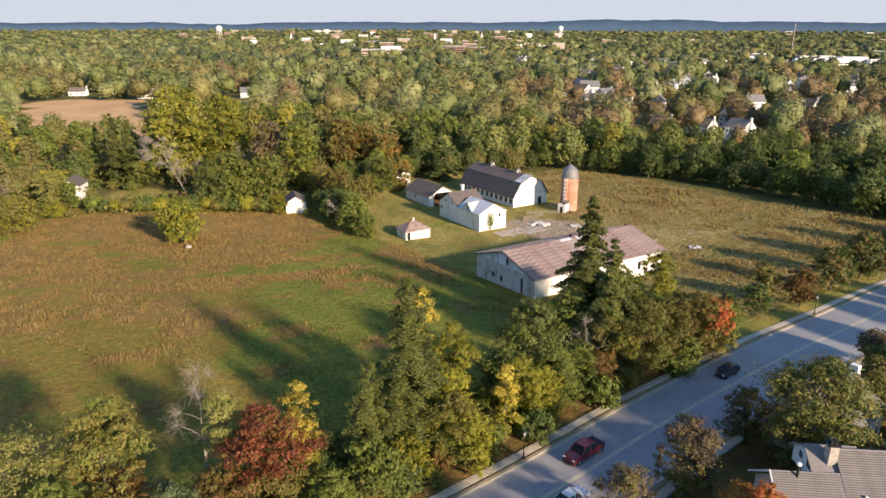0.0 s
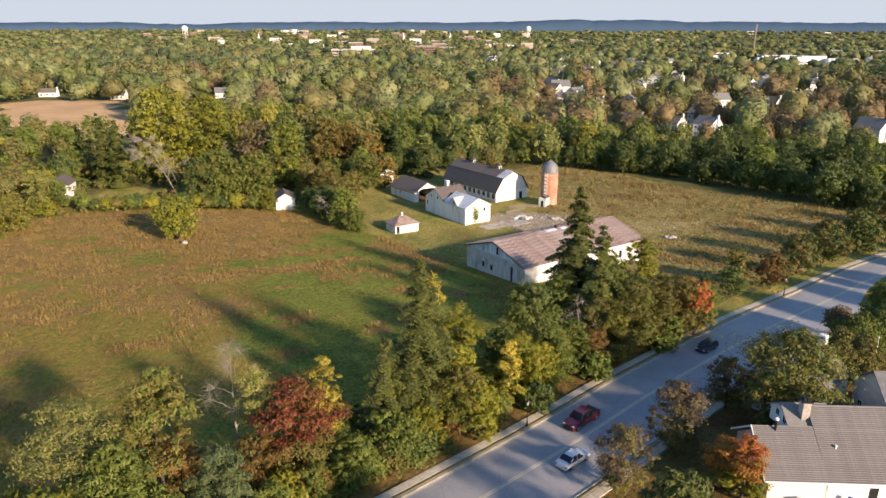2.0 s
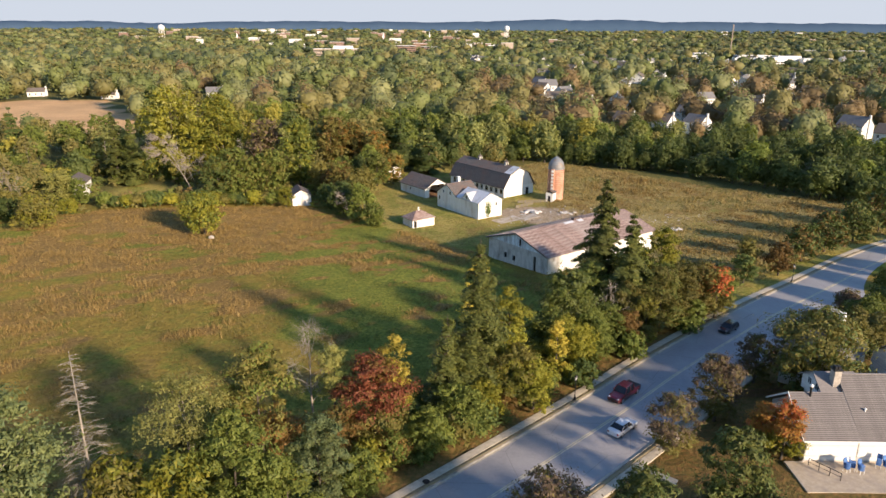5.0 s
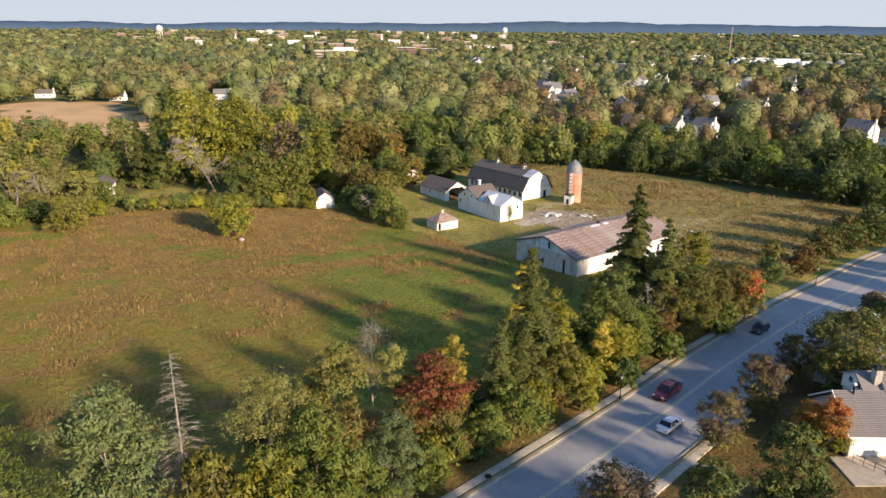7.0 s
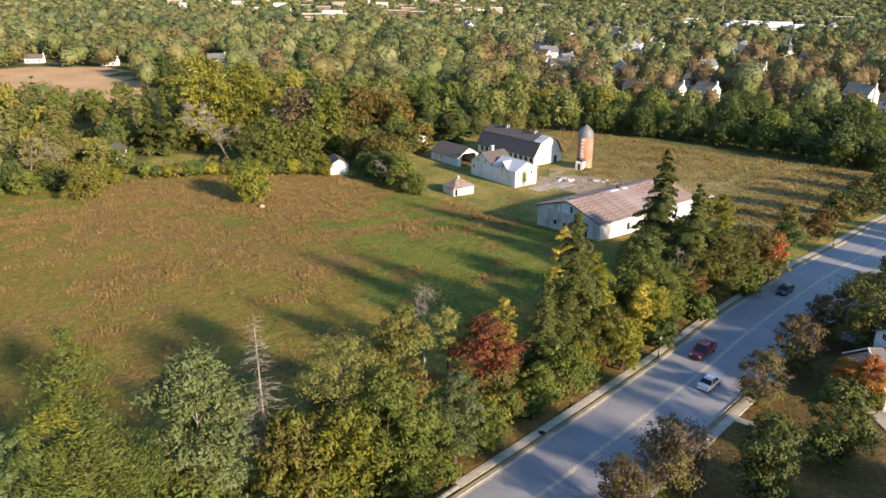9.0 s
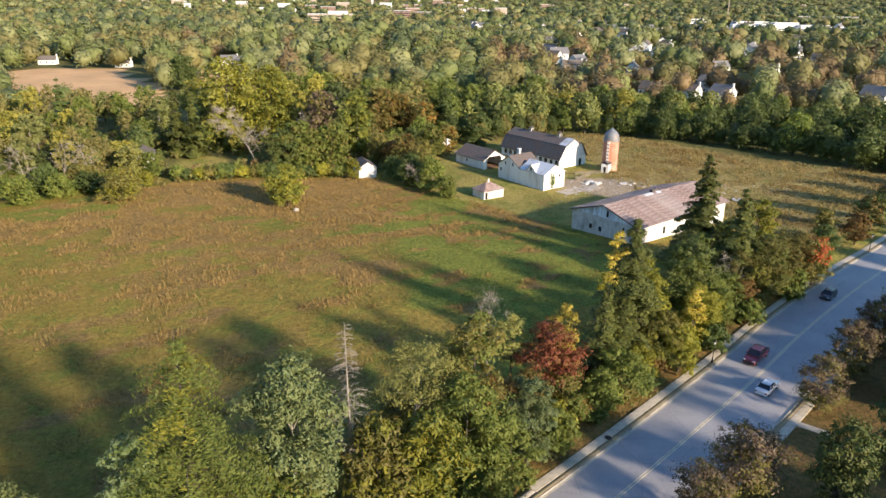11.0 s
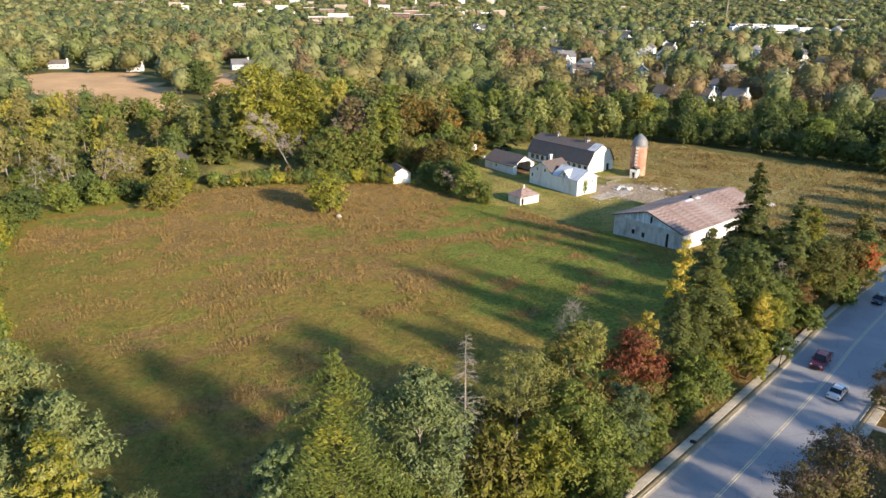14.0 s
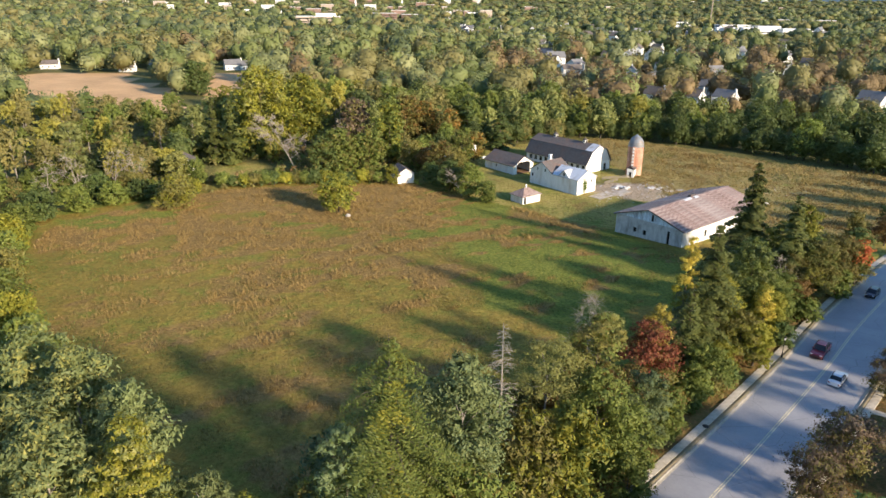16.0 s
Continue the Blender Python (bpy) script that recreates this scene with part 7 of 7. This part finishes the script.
rng = np.random.default_rng(31)
for i, (x, y) in enumerate(SUBURB):
    suburb_house(pose(x, y, gz(x, y), 0, 0, (-55, 35, -50, 20, -60, 60)[i % 6] + rng.uniform(-8, 8)), rng.uniform(10, 13), 9, 6.2, rng.uniform(9.4, 10.4), (ROOF_BROWN, ROOF_GREY)[i % 2], ("white gabled house with brown roof among autumn trees", "white gabled house with grey roof among autumn trees")[i % 2], None, i % 3 != 0, 2)

# A field of roofs in the suburb, farther than single houses can be told apart well.
def roofscape():
    rng = np.random.default_rng(22)
    for i, (x, y, _) in enumerate(ROOF_SPOTS):
        s = rng.uniform(0.95, 1.45)
        m = pose(x, y, gz(x, y) - 0.5, 0, 0, rng.uniform(0, 180))
        if i < 4:
            ROOFS.append(suburb_house(m, 12, 9, 7.0, 11.5, (ROOF_GREY, ROOF_BROWN)[i % 2], ("pale suburban house with grey roof", "pale suburban house with brown roof")[i % 2] + " among trees", TOWN_WHITE, i > 1, 2))
        else:
            ob = copy_thing(ROOFS[i % 4], m)
            ob.scale = (s, s, 1.0)


ROOFS = []
roofscape()


# ---- town in the distance ----
def block(name, label, x, y, a, b, h, mat, rz=0.0, category="building", roof=None, rows=2):
    z = gz(x, y)
    ob = thing(name, label, category, pose(x, y, z, 0, 0, rz), "buildings of the town")
    part("wall", boxes((-a / 2, a / 2, -b / 2, b / 2, -1, h)), mat, ob)
    part("roof", boxes((-a / 2 - 0.2, a / 2 + 0.2, -b / 2 - 0.2, b / 2 + 0.2, h, h + 0.6)), roof or TOWN_WHITE, ob)
    for r in range(rows):
        part("window_band", boxes((-a / 2 + 1, a / 2 - 1, -b / 2 - 0.05, -b / 2 + 0.1, 1.6 + r * h / rows, 1.6 + r * h / rows + min(1.6, h / rows * 0.45))), GLASS_DARK, ob, "dark band of windows")


block("school", "long pale flat-roofed building far off", -172, 1385, 82, 22, 12, TOWN_TAN)
block("school", "raised white block of the long building", -158, 1390, 36, 20, 17, TOWN_WHITE)
block("brick_block", "brick apartment block far off", -46, 1585, 52, 20, 15, TOWN_BRICK, rows=4)
block("brick_block", "brick apartment block far off", 8, 1600, 36, 20, 14, TOWN_BRICK, rows=4)
for i, (x, y, a) in enumerate(((524, 1170, 34), (556, 1150, 30), (590, 1160, 40), (628, 1140, 44), (470, 1230, 30), (505, 1320, 26), (420, 1120, 24), (575, 1250, 60))):
    block("commercial_hall", "white flat-roofed commercial hall", x, y, a, 18, 8.5 + (i % 3) * 1.5, TOWN_WHITE, rz=-8 + i % 3 * 6, rows=1)
block("commercial_hall", "long low tan hall far to the side", 915, 1590, 120, 20, 9, TOWN_TAN, rz=-20, rows=1)
rng = np.random.default_rng(33)
for i in range(64):
    y = rng.uniform(1700, 4300)
    x = y * rng.normal(-0.06, 0.17) if i < 46 else y * rng.uniform(-0.6, 0.6)
    block("town_building", ("white", "tan", "brick")[i % 3] + " town building in the distance", x, y, rng.uniform(14, 38), 16, rng.uniform(13, 19) if i < 46 else rng.uniform(12, 16), (TOWN_WHITE, TOWN_TAN, TOWN_BRICK)[i % 3], rows=1)


def water_tower(x, y, s):
    ob = thing("water_tower", "white water tower on legs above the town", "tower", pose(x, y, gz(x, y) - 12))
    part("tank", lathe([(2 * s, 36), (7 * s, 39), (11 * s, 45), (11.6 * s, 50), (10 * s, 56), (5 * s, 60), (0.6 * s, 61.5)], 24), TOWN_WHITE, ob, "white rounded tank")
    for k in range(6):
        a = k * math.pi / 3
        part("leg", lathe([(0.7 * s, -2), (0.6 * s, 46)], 6), TOWN_WHITE, ob).matrix_basis = pose(9.5 * s * math.cos(a), 9.5 * s * math.sin(a), 0)
    part("riser", lathe([(1.6 * s, -2), (1.6 * s, 38)], 10), TOWN_WHITE, ob)


water_tower(-1620 * 0.62, 4536 * 0.62, 1.1)
water_tower(540 * 0.66, 4752 * 0.66, 1.0)


def steeple(x, y, h):
    ob = thing("church", "church with white steeple in the town", "church", pose(x, y, gz(x, y) - 2))
    part("tower", boxes((-3, 3, -3, 3, -1, h * 0.55)), TOWN_WHITE, ob)
    part("spire", lathe([(3.2, h * 0.55), (0.3, h)], 8), TOWN_WHITE, ob)
    part("nave", prism([(-7, -1), (7, -1), (7, 9), (0, 15), (-7, 9)], 3, 30, "y"), TOWN_BRICK, ob)


for x, y, h in ((-640, 2500, 30), (-150, 2650, 30), (20, 2800, 32)):
    steeple(x, y, h)
mast = thing("radio_mast", "tall thin lattice mast in the distance", "mast", pose(560, 1310, -3))
for k in range(3):
    a = k * 2.094
    part("leg", lathe([(0.35, 0), (0.3, 62)], 5), TOWN_TAN, mast).matrix_basis = pose(0.8 * math.cos(a), 0.8 * math.sin(a), 0)
for z in range(2, 62, 4):
    part("brace", boxes((-0.8, 0.8, -0.8, 0.8, z, z + 0.25)), TOWN_TAN, mast)

# ---- lamps, cars and small things by the road ----
def on_road(s_x, s_y, off, rz=0.0):
    """The pose on the road abreast of a plan point, off metres from the sidewalk's outer edge, facing along the road."""
    d = np.hypot(ROAD_P[:, 0] - s_x, ROAD_P[:, 1] - s_y)
    i = int(np.argmin(d))
    p, n = ROAD_P[i], ROAD_N[i]
    t = np.array([-n[1], n[0]])
    q = p + n * off + t * float((np.array([s_x, s_y]) - p) @ t)
    return pose(q[0], q[1], float(land(q[0], q[1])), 0, 0, math.degrees(math.atan2(t[1], t[0])) + rz)


def street_lamp(m):
    ob = thing("street_lamp", "black post-top street lamp with lantern head", "lamp", m, "street lamps")
    part("base", lathe([(0.17, -0.1), (0.17, 0.25), (0.11, 0.45), (0.07, 0.9)], 10), BLACK_IRON, ob)
    part("post", lathe([(0.055, 0.8), (0.045, 3.0), (0.07, 3.02), (0.07, 3.08)], 10), BLACK_IRON, ob)
    lan = part("lantern", lathe([(0.09, 3.05), (0.20, 3.5), (0.20, 3.53)], 8), LAMP_GLASS, ob, "frosted lantern glass")
    part("hood", lathe([(0.25, 3.52), (0.17, 3.68), (0.05, 3.76), (0.02, 3.9)], 8), BLACK_IRON, lan)
    for k in range(4):
        part("rib", lathe([(0.012, 0), (0.012, 0.5)], 4), BLACK_IRON, lan).matrix_basis = pose(0.15 * math.cos(k * 1.57), 0.15 * math.sin(k * 1.57), 3.05, 0, 12, k * 90)


for x, y in ((15.4, 79.3), (70.0, 126.8), (120, 166), (-33.0, 37.0)):
    street_lamp(on_road(x, y, 0.86) @ pose(0, 0, 0.1))
hyd = thing("manhole", "dark round iron manhole at the sidewalk's edge", "manhole", on_road(-4.9, 61.1, 0.40) @ pose(0, 0, 0.165))
part("rim", lathe([(0.42, -0.02), (0.44, 0.03), (0.36, 0.035)], 18), BLACK_IRON, hyd)
part("cover", lathe([(0.36, -0.01), (0.35, 0.03), (0.05, 0.05)], 18), BLACK_IRON, hyd)


def loft(sections):
    """A skin through cross-sections; each is a list of (y, z) at a station x, mirrored across y."""
    bm = bmesh.new()
    rings = []
    for x, half in sections:
        ring = [bm.verts.new((x, y, z)) for y, z in half] + [bm.verts.new((x, -y, z)) for y, z in reversed(half)]
        rings.append(ring)
    n = len(rings[0])
    for a, b in zip(rings, rings[1:]):
        for i in range(n):
            bm.faces.new([a[i], a[(i + 1) % n], b[(i + 1) % n], b[i]])
    bm.faces.new(rings[0])
    bm.faces.new(rings[-1][::-1])
    return bm


def wheel(parent, x, y, r, w):
    s = 1 if y > 0 else -1
    wh = part("wheel", lathe([(r - 0.10, -w / 2), (r - 0.02, -w / 2), (r, -w / 2 + 0.04), (r, w / 2 - 0.04), (r - 0.02, w / 2), (r - 0.10, w / 2)], 20), TYRE_MAT, parent, "black tyre with alloy rim")
    wh.matrix_basis = pose(x, y, r, 90, 0, 0)
    part("rim", lathe([(r - 0.11, -w / 2 - 0.005), (r - 0.14, -w / 2 + 0.03), (0.05, -w / 2 + 0.02), (0.05, w / 2 - 0.02), (r - 0.14, w / 2 - 0.03), (r - 0.11, w / 2 + 0.005)], 14), RIM_MAT, wh)


def car(name, label, m, body_mat, L, W, H, hood, roof, group="cars on the road", bed=None):
    """A car from lofted body and cabin; roof is (x where the windscreen starts, roof front, roof back, rear foot); front at +x."""
    ob = thing(name, label, "car", m, group)
    h, w = L / 2, W / 2
    gz0, belt = 0.28, hood

    def sec(x, top, wide):
        return (x, [(wide * 0.90, gz0), (wide, gz0 + 0.22), (wide, top - 0.22), (wide * 0.93, top - 0.04), (wide * 0.6, top)])

    tail = bed if bed else belt
    part("body", loft([sec(-h, tail - 0.16, w * 0.86), sec(-h + 0.12, tail, w * 0.97), sec(-h + 0.9, tail, w), sec(roof[3], tail, w), sec(roof[0], belt, w), sec(h - 0.9, belt - 0.05, w), sec(h - 0.25, belt - 0.14, w * 0.96), sec(h, belt - 0.36, w * 0.84)]), body_mat, ob)

    def cab(x, z, wide):
        return (x, [(wide, belt - 0.04), (wide * 0.99, belt), (wide - (z - belt) * 0.22, z - 0.05), (wide - (z - belt) * 0.34, z)])

    g = part("cabin_glass", loft([cab(roof[3], belt + 0.02, w * 0.93), cab(roof[2], H - 0.03, w * 0.95), cab((roof[1] + roof[2]) / 2, H - 0.02, w * 0.95), cab(roof[1], H - 0.04, w * 0.95), cab(roof[0], belt + 0.02, w * 0.92)]), GLASS_DARK, ob, "dark windows all round")
    part("roof_panel", loft([(roof[2] - 0.05, [(w * 0.70, H - 0.06), (w * 0.62, H)]), ((roof[1] + roof[2]) / 2, [(w * 0.73, H - 0.05), (w * 0.64, H + 0.03)]), (roof[1] + 0.05, [(w * 0.70, H - 0.06), (w * 0.60, H)])]), body_mat, g)
    for s in (-1, 1):
        for xa, xb, za in ((roof[2], roof[3], 0), (roof[1], roof[0], 0), ((roof[1] + roof[2]) / 2, (roof[1] + roof[2]) / 2 - 0.02, 0)):
            v, f = tube([(xa, s * (w * 0.95 - (H - belt) * 0.24), H - 0.04), ((xa + xb) / 2, s * (w * 0.955 - (H - belt) * 0.10), (H + belt) / 2), (xb, s * w * 0.945, belt)], [0.045, 0.045, 0.05], 5)
            part("pillar", mesh_from("pillar", v, f, body_mat), None, g)
        part("mirror", boxes((roof[0] - 0.45, roof[0] - 0.25, s * (w + 0.1) - 0.09, s * (w + 0.1) + 0.09, belt, belt + 0.15), bevel=0.03), body_mat, ob)
        part("headlight", boxes((h - 0.30, h - 0.06, s * w * 0.68 - 0.2, s * w * 0.68 + 0.16, belt - 0.36, belt - 0.2), bevel=0.03), LAMP_GLASS, ob, "clear headlight")
        part("taillight", boxes((-h - 0.01, -h + 0.16, s * w * 0.74 - 0.14, s * w * 0.74 + 0.10, tail - 0.36, tail - 0.16), bevel=0.02), TAIL_GLASS, ob, "red tail lamp")
        for x in (-h + 0.95, h - 0.95):
            wheel(ob, x, s * (w - 0.11), 0.34 if not bed else 0.40, 0.22)
    part("bumper", boxes((h - 0.14, h + 0.03, -w * 0.8, w * 0.8, gz0 + 0.02, gz0 + 0.24), bevel=0.05), BLACK_IRON, ob)
    part("bumper", boxes((-h - 0.05, -h + 0.12, -w * 0.82, w * 0.82, gz0 + 0.02, gz0 + 0.24), bevel=0.05), BLACK_IRON if bed else body_mat, ob)
    part("grille", boxes((h - 0.10, h + 0.01, -w * 0.42, w * 0.42, gz0 + 0.28, belt - 0.32), bevel=0.02), BLACK_IRON, ob)
    part("number_plate", boxes((-h - 0.07, -h - 0.04, -0.16, 0.16, 0.55, 0.7)), TRIM, ob, "plain white plate")
    if bed:
        part("bed", boxes((-h + 0.12, roof[3] - 0.05, -w * 0.82, w * 0.82, bed - 0.02, bed + 0.012)), BLACK_IRON, ob, "black cover over the load bed")
        for s in (-1, 1):
            part("bed_rail", boxes((-h + 0.06, roof[3], s * w * 0.9 - 0.06, s * w * 0.9 + 0.06, bed - 0.02, bed + 0.06), bevel=0.02), body_mat, ob)
    return ob


car("pickup_truck", "dark red crew-cab pickup truck on the road", on_road(17.6, 85.5, 5.0, 180), RED_PAINT, 5.8, 2.0, 1.92, 1.12, (1.35, 0.75, -0.95, -1.15), bed=1.16)
car("hatchback", "dark blue-black small hatchback on the road", on_road(42.0, 107.5, 5.0, 180), NAVY_PAINT, 4.3, 1.78, 1.52, 0.95, (1.15, 0.35, -1.35, -1.95))
car("sedan", "white four-door sedan on the road", on_road(15.6, 76.5, 9.6, 0), WHITE_PAINT, 4.75, 1.82, 1.45, 0.95, (0.95, 0.25, -1.0, -1.65))

# ---- grass: tall tufts in the fields ----
def tufts(name, label, poly, count, seed, choose, h0, h1, blades=4, wide=1.0):
    rng = np.random.default_rng(seed)
    lo, hi = poly.min(0), poly.max(0)
    x, y = rng.uniform(lo[0], hi[0], count * 3), rng.uniform(lo[1], hi[1], count * 3)
    ok = inside(x, y, poly)
    x, y = x[ok][:count], y[ok][:count]
    kind, keep, tall = choose(rng, x, y)
    x, y, kind, tall = x[keep], y[keep], kind[keep], tall[keep]
    z = ground_z(x, y) - 0.05
    n = len(x)
    a = rng.uniform(0, 6.283, (n, blades))
    h = rng.uniform(h0, h1, (n, blades)) * tall[:, None]
    d = rng.uniform(0.05, 0.35, (n, blades))
    w = rng.uniform(0.03, 0.085, (n, blades)) * wide
    bx, by = x[:, None] + np.cos(a) * d * 0.5, y[:, None] + np.sin(a) * d * 0.5
    tx, ty = x[:, None] + np.cos(a) * (d + h * 0.35), y[:, None] + np.sin(a) * (d + h * 0.35)
    zz = np.repeat(z[:, None], blades, 1)
    v = np.stack([np.stack([bx - np.sin(a) * w, by + np.cos(a) * w, zz], -1), np.stack([bx + np.sin(a) * w, by - np.cos(a) * w, zz], -1), np.stack([tx, ty, zz + h], -1)], 2).reshape(-1, 3)
    f = np.arange(len(v)).reshape(-1, 3)
    me = mesh_from(name, v, f, [GRASS[k] for k in ("green", "olive", "rust", "dry")], np.repeat(kind, blades))
    tagged(new(name, me), label, "grass", kind="stuff")


def field_choice(rng, x, y):
    r = rust_amount(x, y) - 0.25 * (y < 100) + rng.normal(0, 0.12, len(x))
    g = fbm(x, y, 18, 51) + rng.normal(0, 0.06, len(x))
    kind = np.where(r > 0.40, 2, np.where(g + 0.12 * smooth01((x + 66) / 50) > 0.52, 0, 1))
    clump = smooth01((fbm(x, y, 3.4, 57) - 0.40) / 0.2)
    return kind, rng.random(len(x)) < np.where(kind == 2, 0.6, 0.3) + 0.6 * clump, np.where(kind == 2, 1.05, np.where(kind == 0, 0.45, 0.55)) * (0.5 + 0.7 * clump)


def dry_choice(rng, x, y):
    n = fbm(x, y, 12, 71) + rng.normal(0, 0.08, len(x))
    bare = np.exp(-(((x - 28) / 15) ** 2 + ((y - 193) / 9) ** 2) ** 1.5) + 0.6 * np.exp(-(((x - 66) / 17) ** 2 + ((y - 187) / 6) ** 2) ** 1.5)
    kind = np.where(n > 0.69, 0, np.where(n > 0.45, 3, np.where(n > 0.40, 1, 2)))
    return kind, rng.random(len(x)) > bare * 1.1, np.where(kind >= 2, 0.4 + 0.9 * smooth01((fbm(x, y, 6, 75) - 0.35) / 0.3), 0.5)


tufts("field_grass", "tall rust-brown and green field grass", FIELD, 84000, 13, field_choice, 0.30, 0.72, 3, 0.9)
def yard_choice(rng, x, y):
    bare = np.exp(-(((x - 28) / 15) ** 2 + ((y - 193) / 9) ** 2) ** 1.5)
    kind = np.where(fbm(x, y, 9, 81) > 0.55, 3, 1)
    return kind, (rng.random(len(x)) > bare) & ~((np.abs(x - 5) < 9) & (np.abs(y - 195) < 6)), np.ones(len(x))


tufts("yard_grass", "short yellow-green grass round the farm buildings", YARD, 14000, 19, yard_choice, 0.12, 0.3, 3)
tufts("dry_grass", "tall dry tan grass beyond the farmyard", DRY_FIELD, 26000, 17, dry_choice, 0.35, 0.8, 3, 2.0)

# ---- sidewalk slabs ----
sidewalk("pale concrete sidewalk on the farm side of the road", -0.50, 0.62, 70, 152, 0)
sidewalk("pale concrete sidewalk on the house side of the road", 14.6, 15.7, 70, 132, 0)
